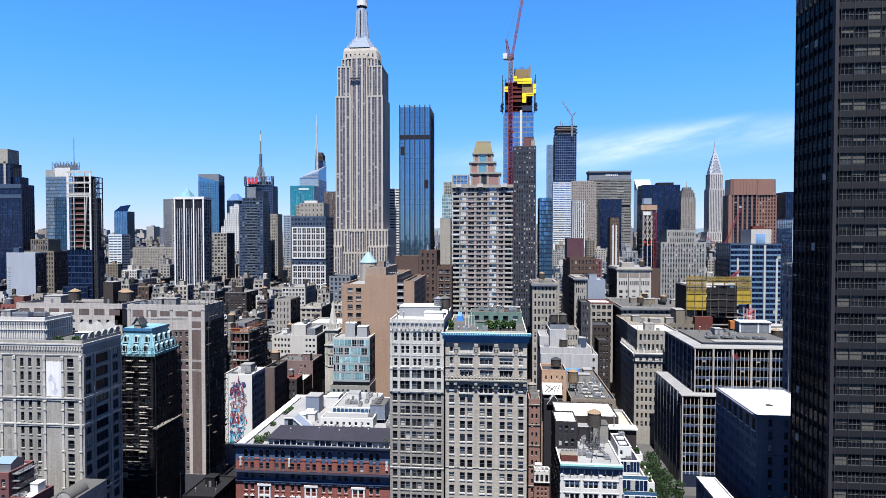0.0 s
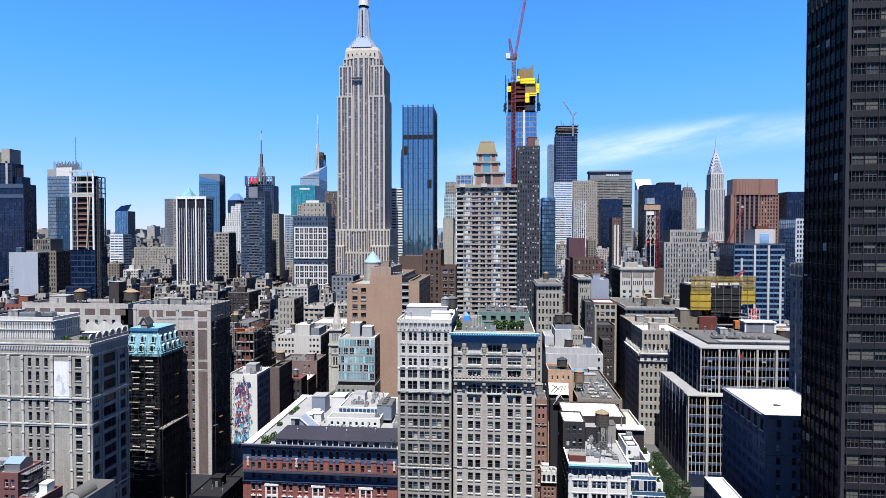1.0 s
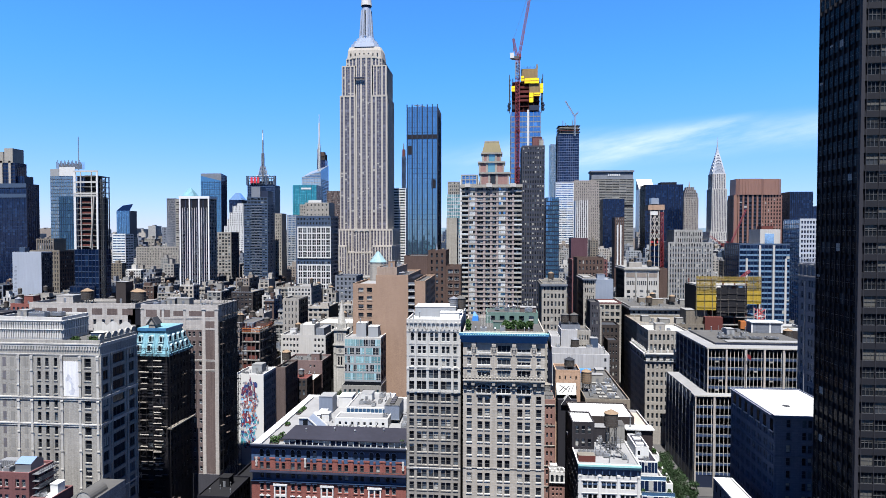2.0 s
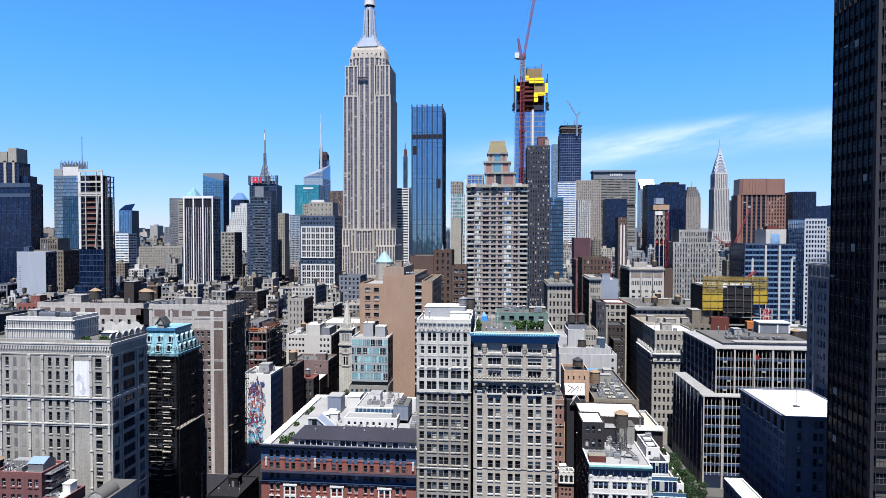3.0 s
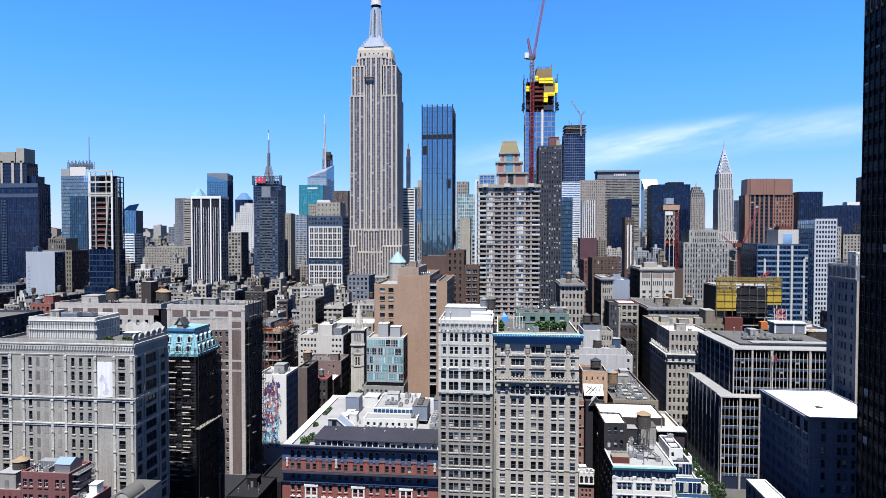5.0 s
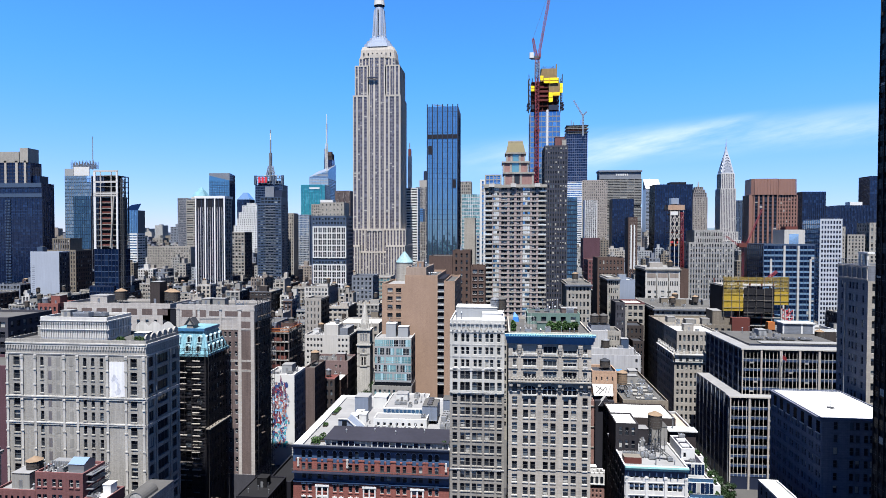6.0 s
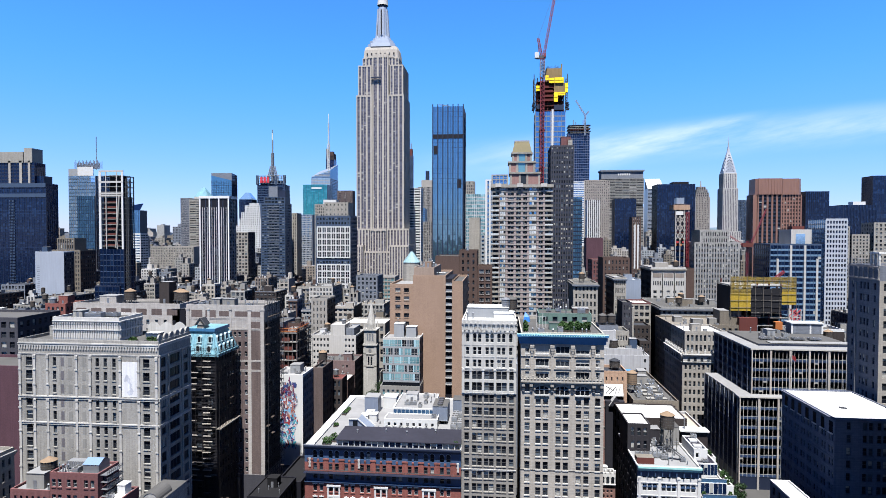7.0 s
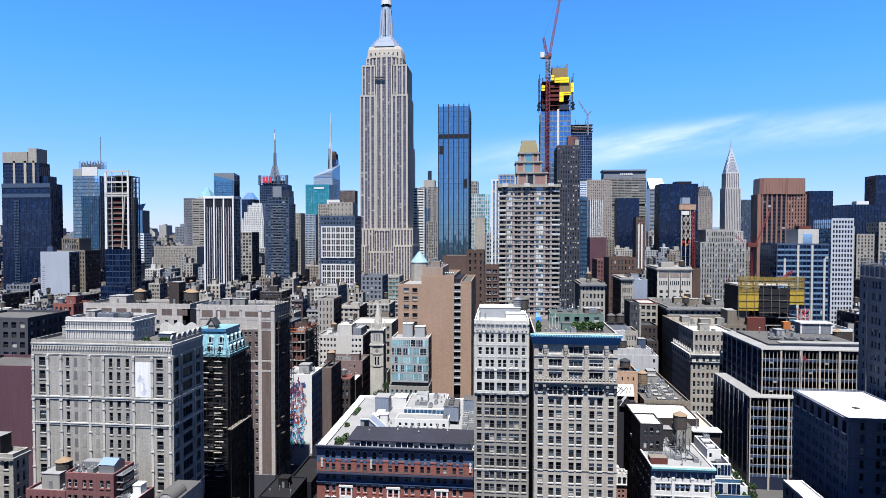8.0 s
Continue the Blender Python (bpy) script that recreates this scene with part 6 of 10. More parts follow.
for x, y in ((26.4, 277), (30.6, 277.5)):
    water_tank(x, y, 59.0, 1.9, 3.4, 0.8, barrel=DARK_TIMBER, cone=ROOF_GREY)
water_tank(29.9, 268, 49.6, 1.8, 3.2, 0.6, barrel=DARK_TIMBER, cone=GREY_METAL, label="dark timber water tank with a pale metal cone")
bulkhead(38.4, 270, 49.6, 3.2, 4, 4.2, BLUE_GREY, ROOF_SILVER, "blue-grey metal roof hut", False)
ac_unit(36.2, 267.6, 49.6, 2.6, 1.6, 1.4)
ac_unit(22.4, 268.2, 49.6, 2.0, 1.6, 1.3)
roof_clutter(33, 41, 272, 285, 49.6, 42, 3, 5, 1, MAROON)
roof_clutter(42.0, 44.2, 266, 284, 47.0, 43, 1, 4, 0)
ROSE_BRICK = stone("rose_brown_brick", (0.135, 0.078, 0.066), grain=3.0, blocks=(0.45, 0.15, 0.5))
nbh = block("narrow_brick_house", "narrow rose brick house with pale stone bands", 11.0, 14.8, 202, 214, 43.2, ROSE_BRICK, zlo=8, roof=ROOF_GREY, S=("punched", 2, 11, {"frame_mat": FRAME_W, "margin": 0.5, "fw": 0.45, "fh": 0.5}), E=("punched", 4, 10, {"wall": SHADE_BRICK, "fw": 0.2}))
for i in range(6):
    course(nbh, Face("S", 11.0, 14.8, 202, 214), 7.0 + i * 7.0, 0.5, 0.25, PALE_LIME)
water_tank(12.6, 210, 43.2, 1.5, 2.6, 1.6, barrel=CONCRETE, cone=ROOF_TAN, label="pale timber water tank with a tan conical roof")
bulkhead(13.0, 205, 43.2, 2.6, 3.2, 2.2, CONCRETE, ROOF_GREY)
lbh = block("low_brick_house", "low rose brick house with an arched white top storey", 12.7, 17.7, 198.0, 201.8, 21.0, ROSE_BRICK, zlo=6, roof=ROOF_GREY, edge=LOFT_WHITE, par=0.3, S=("punched", 3, 7, {"frame_mat": FRAME_W, "top": 3.4}), E=("punched", 4, 7, {"wall": SHADE_BRICK, "fw": 0.2}))
flb = Face("S", 12.7, 17.7, 198.0, 201.8)
course(lbh, flb, 17.4, 3.9, 0.2, LOFT_WHITE, "arched_storey", label="white terracotta arched storey")
course(lbh, flb, 17.1, 0.5, 0.5, LOFT_WHITE, "sill_course")
for u in (0.9, 2.5, 4.1):
    q = Shell()
    flb.slab(q, u - 0.5, u + 0.5, 17.9, 19.6, 0.1, 0.22, GLASS_BLACK)
    arch_cap(flb, q, u, 1.0, 19.6, GLASS_BLACK, 0.24)
    part("arched_window", q, lbh)
for u in (0.2, 1.7, 3.3, 4.8):
    q = Shell()
    flb.slab(q, u - 0.25, u + 0.25, 21.2, 22.2, -0.3, 0.3, LOFT_WHITE)
    part("finial", q, lbh)
bulkhead(14.2, 200.2, 21.0, 2.2, 2.0, 1.6, WHITE_PAINT, ROOF_WHITE, "white plant box on a roof", False)

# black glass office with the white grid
# for the unlit west sides: shade is put into these two colours
GLASS_SHADE = glazing("shaded_side_glass", (0.010, 0.017, 0.042), (0.028, 0.044, 0.090), 0.35, 0.0, ior=1.08)
SHADE_NAVY = plain("shaded_side_navy", (0.024, 0.034, 0.062), 0.8)
GLASS_OFFICE = glazing("blue_office_glass", (0.026, 0.044, 0.092), (0.075, 0.115, 0.200), 0.1, 0.15, share=0.7)
UX = (79.0, 122.0, 244.0, 285.0)
bw = thing("glass_office", "dark glass office block with a pale concrete grid and lower wing", "building")
OCC.append((73, 122, 240, 285))


NAVY_SPAN = plain("navy_spandrel_glass", (0.020, 0.036, 0.080), 0.3)


def grid_front(fc, z1, u0, u1, fin, wall_fin, wide):
    """Window bands with pale sills and mullions between pale piers; wide off: shade-navy sills, mullions and glass."""
    rows = int((z1 - 4) / 3.8)
    for r in range(rows):
        z = z1 - 0.9 - (r + 1) * 3.8
        q = Shell()
        fc.slab(q, u0, u1, z, z + 1.0, -0.02, 0.1, NAVY_SPAN if wide else SHADE_NAVY)
        fc.slab(q, u0, u1, z + 0.98, z + 1.12, -0.02, 0.12, GREY_PAINT if wide else SHADE_NAVY)
        part("spandrel", q, bw)
    g = Shell()
    gr2 = random.Random(int(z1))
    n = int((u1 - u0) / 1.46)
    for i in range(n):
        a, b = u0 + (u1 - u0) * i / n, u0 + (u1 - u0) * (i + 1) / n
        for r in range(rows):
            z = z1 - 0.9 - (r + 1) * 3.8
            fc.quad(g, a, b, z + 1.1, z + 3.8, 0.0, GLASS_OFFICE if wide else GLASS_SHADE)
            if wide and gr2.random() < 0.04:
                fc.quad(g, a, b, z + 3.0, z + 3.8, 0.02, BLIND)
    part("window_panes", g, bw, kind="stuff")
    for i in range(1, n):
        q = Shell()
        u = u0 + (u1 - u0) * i / n
        fc.slab(q, u - 0.09, u + 0.09, z1 - 0.9 - rows * 3.8, z1 - 0.9, 0.0, 0.12, FRAME_W if wide else SHADE_NAVY)
        part("mullion", q, bw)
    u = u0
    while u < u1 + 0.1:
        q = Shell()
        fc.slab(q, max(u - 0.36, u0 - 0.1), min(u + 0.36, u1 + 0.1), 0, z1, -0.1, 0.5 if wide else 0.2, wall_fin)
        part("fin", q, bw)
        u += fin


for name_, bx, z1 in (("tall", UX, 54.8), ("wing", (73.2, 90.6, 240.3, 243.9), 36.5), ("strip", (73.2, 78.9, 243.9, 280.0), 36.5)):
    block("t", "", *bx, z1, DARK_PANEL, parent=bw, take=False)
    q = Shell()
    q.box(bx[0] - (0.0 if name_ == "strip" else 0.5), bx[1] + 0.1, bx[2] - (0.0 if name_ == "strip" else 0.6), bx[3], z1, z1 + 0.5, CREAM, ROOF_SILVER, True)
    part("roof", q, bw, "pale gravel roof with a white edge")
    if name_ != "strip":
        grid_front(Face("S", *bx), z1, 0.0, bx[1] - bx[0], 7.25, FRAME_STONE, True)
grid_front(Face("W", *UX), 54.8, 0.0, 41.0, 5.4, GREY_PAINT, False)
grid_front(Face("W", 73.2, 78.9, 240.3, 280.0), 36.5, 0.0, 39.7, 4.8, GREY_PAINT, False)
q = Shell()
q.box(84, 121, 250, 283, 55.2, 56.1, DARK_PANEL, ROOF_GREY)
part("roof_deck", q, bw, "low dark roof plant deck")
q = Shell()
q.box(89, 121.5, 250.5, 255, 56.3, 56.5, PALE_METAL, ROOF_SILVER, True)
part("roof_walkway", q, bw)
for i in range(4):
    ac_unit(91 + i * 6.5, 260, 56.3, 4.5, 3, 0.9)
roof_clutter(86, 110, 264, 282, 56.3, 9, 4, 4, 1, GREY_PAINT)
scr = thing("roof_screen", "white framed roof plant enclosure with grey louvres", "roof plant", 117.5, 279, 56.3)
q = Shell()
q.box(-8.4, 4.4, -3, 3, 0, 4.4, SLATE, ROOF_WHITE)
part("louvres", q, scr, "grey louvred sides")
for x in (-8.4, -0.6, 4.4):
    q = Shell()
    q.box(x - 0.35, x + 0.35, -3.1, -2.9, 0, 4.5, WHITE_PAINT)
    part("frame_post", q, scr)
q = Shell()
q.box(-8.9, 4.9, -3.4, 3.4, 4.4, 4.9, WHITE_PAINT, ROOF_WHITE, True)
part("top", q, scr)
pl = thing("flagpole", "slim white flagpole on the office front", "flagpole", 93.5, 243.6, 36)
q = Shell()
q.prism(ring_of(0, -1.2, 0.1, 8), 0, 19, WHITE_PAINT)
part("pole", q, pl)
q = Shell()
q.box(-0.1, 0.1, -1.2, 0.4, 8, 8.2, FRAME_D, None, True)
part("bracket", q, pl)
q = Shell()
q.face([(0.1, -1.2, 17.2), (1.5, -1.3, 16.4), (1.7, -1.2, 14.6), (0.1, -1.2, 15.6)], RED_STEEL)
part("flag", q, pl, "small drooping dark red flag")

# stone office with the white roof
HX = (75.3, 97.5, 178.0, 210.0)
hs = block("stone_office", "slate grey stone office building with bright white roof", *HX, 47.4, RAIN_STONE, zlo=10.4, each=True, roof=ROOF_WHITE, par=0.35, edge=RAIN_STONE,
           S=("punched", 8, 10, {"spans": spread((3.9, 8.3, 9.9, 12.2, 13.8, 18.2), 1.2), "fh": 0.6}),
           W=("punched", 16, 10, {"spans": spread([2.2 + 4.0 * i + s for i in range(8) for s in (-0.75, 0.75)], 0.95), "fh": 0.55, "skip": lambda c, r: r == 9}))
fH, fHw = Face("S", *HX), Face("W", *HX)
for i in range(7):
    q = Shell()
    u = 2.2 + i * 4.5
    fHw.slab(q, u, u + 1.9, 42.6, 46.4, -0.02, 0.06, GLASS_BLACK)
    part("tall_window", q, hs)
    q = Shell()
    fHw.slab(q, u - 0.2, u + 2.1, 42.7, 43.0, -0.02, 0.35, WHITE_PAINT)
    part("ledge", q, hs, "white stone ledge")
for fc in (fH, fHw):
    course(hs, fc, 46.7, 0.8, 0.5, RAIN_STONE, "cornice")
    course(hs, fc, 35.8, 0.4, 0.25, RAIN_STONE)
mast = thing("roof_mast", "slim grey mast on the white roof", "mast", 84, 190, 47.4)
q = Shell()
q.prism(ring_of(0, 0, 0.07, 6), 0, 9, GREY_METAL)
part("pole", q, mast)
q = Shell()
q.prism(ring_of(0, 0, 1.1, 12), 0, 0.12, ROOF_DARK)
part("base", q, mast)
block("low_block", "low stone building with a pale flat roof", 60.5, 66, 160, 184, 26.3, SLATE, zlo=5, roof=ROOF_WHITE, par=0.5, edge=WHITE_PAINT, W=("punched", 7, 5, {}), S=("punched", 3, 5, {}))

# pale tower beyond
VX = (102.1, 130, 203.7, 221)
# blue-grey sides hold the shade; the sunny front is plain limestone
SHADE_STONE = stone("shaded_blue_stone", (0.098, 0.108, 0.132), var=0.15, course=0.8, blocks=(1.2, 0.6, 0.4))
rt = block("stone_tower", "bluish stone tower with narrow strips of windows", *VX, 90.0, SHADE_STONE, zlo=8, roof=ROOF_GREY, par=0.4,
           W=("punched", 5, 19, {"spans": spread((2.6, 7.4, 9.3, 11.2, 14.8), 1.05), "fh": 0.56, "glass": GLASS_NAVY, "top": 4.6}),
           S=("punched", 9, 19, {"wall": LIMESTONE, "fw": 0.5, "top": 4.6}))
fVc = Face("W", *VX)
course(rt, fVc, 85.6, 0.5, 0.45, FRAME_STONE, "cornice", label="pale stone cornice")
course(rt, fVc, 89.6, 0.5, 0.3, FRAME_STONE, "cornice", label="pale stone cornice")
for i in range(7):
    pilaster(rt, fVc, 0.5 + i * 2.72, 86.1, 89.6, 0.45, 0.25, FRAME_STONE, "attic_pier")
q = Shell()
fVc.slab(q, 4.6, 4.85, 8, 84, 0.0, 0.25, PALE_METAL)
part("flue_pipe", q, rt, "pale metal flue pipe")
for i, u in enumerate((11.8, 13.9, 16.0)):
    q = Shell()
    fVc.slab(q, u - 0.3, u + 0.3, 90.3, 94.2, -0.8, -0.2, WHITE_PAINT)
    part("roof_post", q, rt, "white roof pavilion post")
q = Shell()
fVc.slab(q, 11.3, 16.5, 94.2, 94.8, -2.4, -0.1, WHITE_PAINT)
part("roof_lintel", q, rt, "white roof pavilion beam")
q = Shell()
fV = Face("W", *VX)
for i in range(12):
    q.bar(fV.at(0.2 + i * 1.53, 90.3, -0.1), fV.at(0.2 + i * 1.53, 92.2, -0.1), 0.06, GREY_METAL)
for z in (91.3, 92.2):
    q.bar(fV.at(0, z, -0.1), fV.at(17.2, z, -0.1), 0.06, GREY_METAL)
part("roof_railing", q, rt)

# ---- middle distance ----
# small hotel with aqua glass
PALE_AQUA = stone("pale_aqua_panel", (0.20, 0.30, 0.34), rough=0.4, var=0.08)
tl = block("glass_hotel", "small hotel with aqua glass panels and grey base", -72.2, -55.8, 255.7, 274, 54.0, CREAM, zlo=35, roof=ROOF_SILVER, par=0.8,
           S=None, E=("punched", 3, 5, {"wall": MUDDY, "fw": 0.4}))
block("t", "", -73.4, -55.6, 255.2, 275, 32.5, CONCRETE, parent=tl, zlo=10, roof=ROOF_GREY, S=("punched", 8, 6, {"fw": 0.45, "glass": GLASS_AQUA}), E=("punched", 4, 6, {}))
ftl, rt2 = Face("S", -72.2, -55.8, 255.7, 274), random.Random(12)
for r in range(5):
    z, u = 35.2 + 3.75 * r, 0.2
    band = Shell()
    ftl.slab(band, 0, 16.4, z - 0.1, z + 0.75, 0.0, 0.1, GREY_PAINT)
    part("spandrel", band, tl)
    while u < 15.8:
        w = min(rt2.choice((0.8, 1.3, 1.9, 2.6)), 16.2 - u)
        pane = Shell()
        ftl.slab(pane, u, u + w, z + 0.75, z + 3.6, 0.0, 0.05, GLASS_AQUA if rt2.random() < 0.72 else GLASS)
        if w > 1.2:
            ftl.slab(pane, u + w * 0.5 - 0.05, u + w * 0.5 + 0.05, z + 0.75, z + 3.6, 0.0, 0.1, FRAME_W)
        ftl.slab(pane, u, u + w, z + 1.5, z + 1.6, 0.0, 0.1, FRAME_W)
        part("window", pane, tl)
        u += w
        w = rt2.choice((0.25, 0.4, 0.9))
        pier = Shell()
        ftl.slab(pier, u, min(u + w, 16.3), z + 0.7, z + 3.65, 0.0, 0.14, GREY_PAINT if rt2.random() < 0.6 else PALE_AQUA)
        part("panel", pier, tl)
        u += w
q = Shell()
ftl.slab(q, 0.0, 16.4, 32.6, 35.0, -0.3, 0.03, GLASS_BLACK)
part("recessed_storey", q, tl, "dark recessed glazed storey")
for x, w, h in ((-66, 4.5, 6), (-60.5, 4.5, 4.6)):
    bulkhead(x, 264, 54, w, 5, h, GREY_PAINT, ROOF_WHITE, "pale grey hotel plant box", False)
vent_pipe(-66.5, 262, 60, 2.2)
# tan brick tower
VERDIGRIS = stone("dull_verdigris", (0.115, 0.175, 0.185), rough=0.6, var=0.25, streaks=0.4)
PINK_TAN = stone("pinkish_tan_brick", (0.195, 0.148, 0.118), grain=2.5, var=0.12, blocks=(0.5, 0.16, 0.4))
tan = block("brick_tower", "tan brick tower with blank front and stepped top", -60.5, -45.5, 267.6, 312, 80.6, TAN_BRICK, zlo=20, roof=ROOF_GREY,
            E=("punched", 8, 16, {"fw": 0.6, "fh": 0.5}))
block("t", "", -60.2, -50.8, 268.4, 300, 84.8, PINK_TAN, z0=80.6, parent=tan, roof=ROOF_GREY, par=0.4)
block("t", "", -71.5, -60.6, 268.5, 300, 76.5, TAN_BRICK, parent=tan, zlo=34, roof=ROOF_SILVER, each=True, S=("punched", 2, 11, {"spans": [(2.6, 5.0), (6.6, 9.0)], "fh": 0.5}))
block("t", "", -45.4, -42.6, 269.4, 300, 80.0, BLACK_PANEL, parent=tan, take=False)
for k in range(16):
    q = Shell()
    q.box(-45.5, -42.5, 267.7, 269.4, 31.2 + 3.05 * k, 31.7 + 3.05 * k, CREAM, None, True)
    q.box(-45.4, -42.6, 267.8, 267.9, 31.7 + 3.05 * k, 32.5 + 3.05 * k, GREY_METAL, None, True)
    part("stair_balcony", q, tan, "pale open stair landing")
block("t", "", -42.6, -37.6, 268.2, 312, 78.0, TAN_BRICK, parent=tan, zlo=34, roof=ROOF_GREY, E=("punched", 8, 14, {"fw": 0.4}))
q = Shell()
q.prism(ring_of(-66, 300, 4.4, 12), 76.5, 86, PALE_LIME)
q.prism(ring_of(-66, 300, 4.6, 12), 86, 91.5, VERDIGRIS, None, 0.12)
part("turret", q, tan, "round stone turret with green copper cone")
roof_clutter(-59.5, -51.5, 270, 299, 84.8, 22, 2, 6, 1, TAN_BRICK)
for i in range(5):
    vent_pipe(-49.5 + i * 0.8, 269 + i, 80.6, 2.0, 0.2)
# white block beside the church, and the church
# east wall in charcoal: the unlit side's shade is in its colour
wb = block("apartment_block", "off-white apartment block with small square windows", -129.3, -102.8, 330, 352, 41.4, CREAM, zlo=14, roof=ROOF_SILVER,
           S=("punched", 10, 8, {"spans": spread((2, 4, 6, 8, 10, 20.5, 22.6, 24.8), 1.1), "fh": 0.45}), E=("punched", 6, 8, {"wall": SLATE_DARK}))
block("t", "", -118.0, -109.6, 331, 342, 47.8, CREAM, z0=41.4, parent=wb, roof=ROOF_WHITE, par=0.4)
block("t", "", -109.4, -104.6, 333, 348, 45.6, SLATE, z0=41.4, parent=wb, roof=ROOF_SILVER, par=0.4)
water_tank(-124, 345, 41.4, 1.8, 3, 2)
water_tank(-112, 338, 47.8, 1.2, 1.8, 0.6, barrel=GREY_METAL, cone=PALE_METAL, label="small grey metal roof tank with a pale cone")
MAUVE = stone("mauve_brick", (0.100, 0.070, 0.068), grain=2.5, var=0.15, blocks=(0.45, 0.15, 0.4))
# shade of the east side is put into its dark brick
block("mauve_house", "mauve brick house with a mostly blank wall", -117.5, -97.2, 305, 322, 32.2, MAUVE, zlo=8, roof=ROOF_GREY, S=("punched", 3, 6, {"spans": [(13.4, 14.3), (15.6, 16.5)], "fh": 0.35}), E=("punched", 6, 6, {"wall": DARK_BRICK}))
roof_clutter(-116, -99, 307, 321, 32.2, 52, 3, 4, 1, MAUVE)
roof_clutter(-128.5, -120, 332, 350, 41.4, 51, 3, 5, 1, WHITE_PAINT)
CHURCH_STONE = stone("grey_marble", (0.250, 0.243, 0.226), var=0.25, streaks=0.4, blocks=(1.0, 0.5, 0.4))
ch = thing("stone_church", "grey marble church with a tall octagonal spire", "church")
q = Shell()
q.box(-100.1, -92.7, 338, 345.4, 0, 44, CHURCH_STONE)
q.box(-100.7, -92.1, 337.4, 346.0, 35.2, 36.0, CHURCH_STONE, None, True)
q.box(-100.7, -92.1, 337.4, 346.0, 44, 44.8, CHURCH_STONE, None, True)
q.box(-101.0, -91.8, 345.4, 356, 0, 18, CHURCH_STONE)
part("tower", q, ch)
q = Shell()
q.prism(ring_of(-96.4, 341.7, 3.0, 8, math.pi / 8), 44.8, 47.5, CHURCH_STONE)
q.prism(ring_of(-96.4, 341.7, 2.6, 8, math.pi / 8), 47.5, 61.5, CHURCH_STONE, None, 0.05)
part("spire", q, ch)
for sx in (-99.5, -93.3):
    for sy in (338.6, 344.8):
        q = Shell()
        q.prism(ring_of(sx, sy, 0.65, 6), 44.8, 49.5, CHURCH_STONE, None, 0.1)
        part("pinnacle", q, ch)
        q = Shell()
        q.box(sx - 0.8, sx + 0.8, sy - 0.9, sy + 0.9, 0, 34, CHURCH_STONE)
        part("buttress", q, ch)
fch = Face("S", -100.1, -92.7, 338, 345.4)
for u, w, z0, z1 in ((2.2, 0.7, 38.0, 41.6), (3.7, 0.7, 38.0, 41.6), (5.2, 0.7, 38.0, 41.6), (2.9, 0.8, 23.8, 28.2), (4.5, 0.8, 23.8, 28.2)):
    q = Shell()
    fch.slab(q, u - w / 2, u + w / 2, z0, z1, -0.4, 0.04, SLATE if z0 > 30 else GLASS_BLACK)
    arch_cap(fch, q, u, w, z1, SLATE if z0 > 30 else GLASS_BLACK, 0.05)
    part("lancet_window", q, ch)
    q = Shell()
    for sg in (-1, 1):
        q.bar(fch.at(u + sg * (w / 2 + 0.15), z1, 0.14), fch.at(u, z1 + 1.2, 0.14), 0.12, CHURCH_STONE)
        fch.slab(q, u + sg * (w / 2 + 0.15) - 0.1, u + sg * (w / 2 + 0.15) + 0.1, z0, z1, 0.0, 0.2, CHURCH_STONE)
    part("window_hood", q, ch)
q = Shell()
for zz in (30.0, 22.8, 35.4):
    fch.slab(q, -0.3, 7.7, zz, zz + 0.5, 0.0, 0.3, CHURCH_STONE)
part("string_course", q, ch)
for sg in (0.0, 1.0):
    q = Shell()
    q.face([fch.at(3.7 - 2.4, 44.4, 0.2), fch.at(3.7 + 2.4, 44.4, 0.2), fch.at(3.7, 48.0, 0.2)], CHURCH_STONE) if sg else q.bar(fch.at(3.7, 44.6, 0.3), fch.at(3.7, 48.6, 0.3), 0.14, CHURCH_STONE)
    part("spire_gable", q, ch)
q = Shell()
q.face([fch.at(3.7 + a, 32.4 + b, 0.12) for a, b in ((-1.3, 0), (0, -1.6), (1.3, 0), (0, 1.6))], PALE_LIME)
q.face([fch.at(3.7 + a, 32.4 + b, 0.16) for a, b in ((-0.7, 0), (0, -0.9), (0.7, 0), (0, 0.9))], SLATE)
part("diamond_panel", q, ch)
OCC.append((-101.5, -91.5, 337, 356))
block("white_roofed_hall", "low hall with a broad white roof", -118.5, -91.8, 360, 385, 44.0, LIMESTONE, zlo=20, roof=ROOF_WHITE, S=("punched", 8, 5, {}))
rh = block("red_roofed_house", "low house with a dull red roof and white deck", -106.3, -97.0, 279, 288, 29.6, DARK_BRICK, zlo=8, roof=RUST, edge=MAROON, par=0.5, S=("punched", 4, 5, {}), E=("punched", 4, 5, {}))
block("t", "", -107.2, -96.6, 288.2, 302, 26.6, BROWN_BRICK, parent=rh, zlo=8, roof=ROOF_WHITE, par=0.5, S=("punched", 4, 4, {}), E=("punched", 6, 4, {}))
water_tank(-101.5, 284, 29.6, 1.3, 2.2, 1.4, barrel=PALE_METAL, cone=GREY_METAL, label="pale metal roof tank on a red roof")
roof_clutter(-106, -97.5, 289, 301, 26.6, 91, 2, 4, 0, CONCRETE)


# darker copy of the shrub leaves: street shade is in the colour
STREET_LEAF = stone("shaded_street_leaves", (0.012, 0.025, 0.009), rough=0.6, var=0.5, grain=2.0, streaks=0)


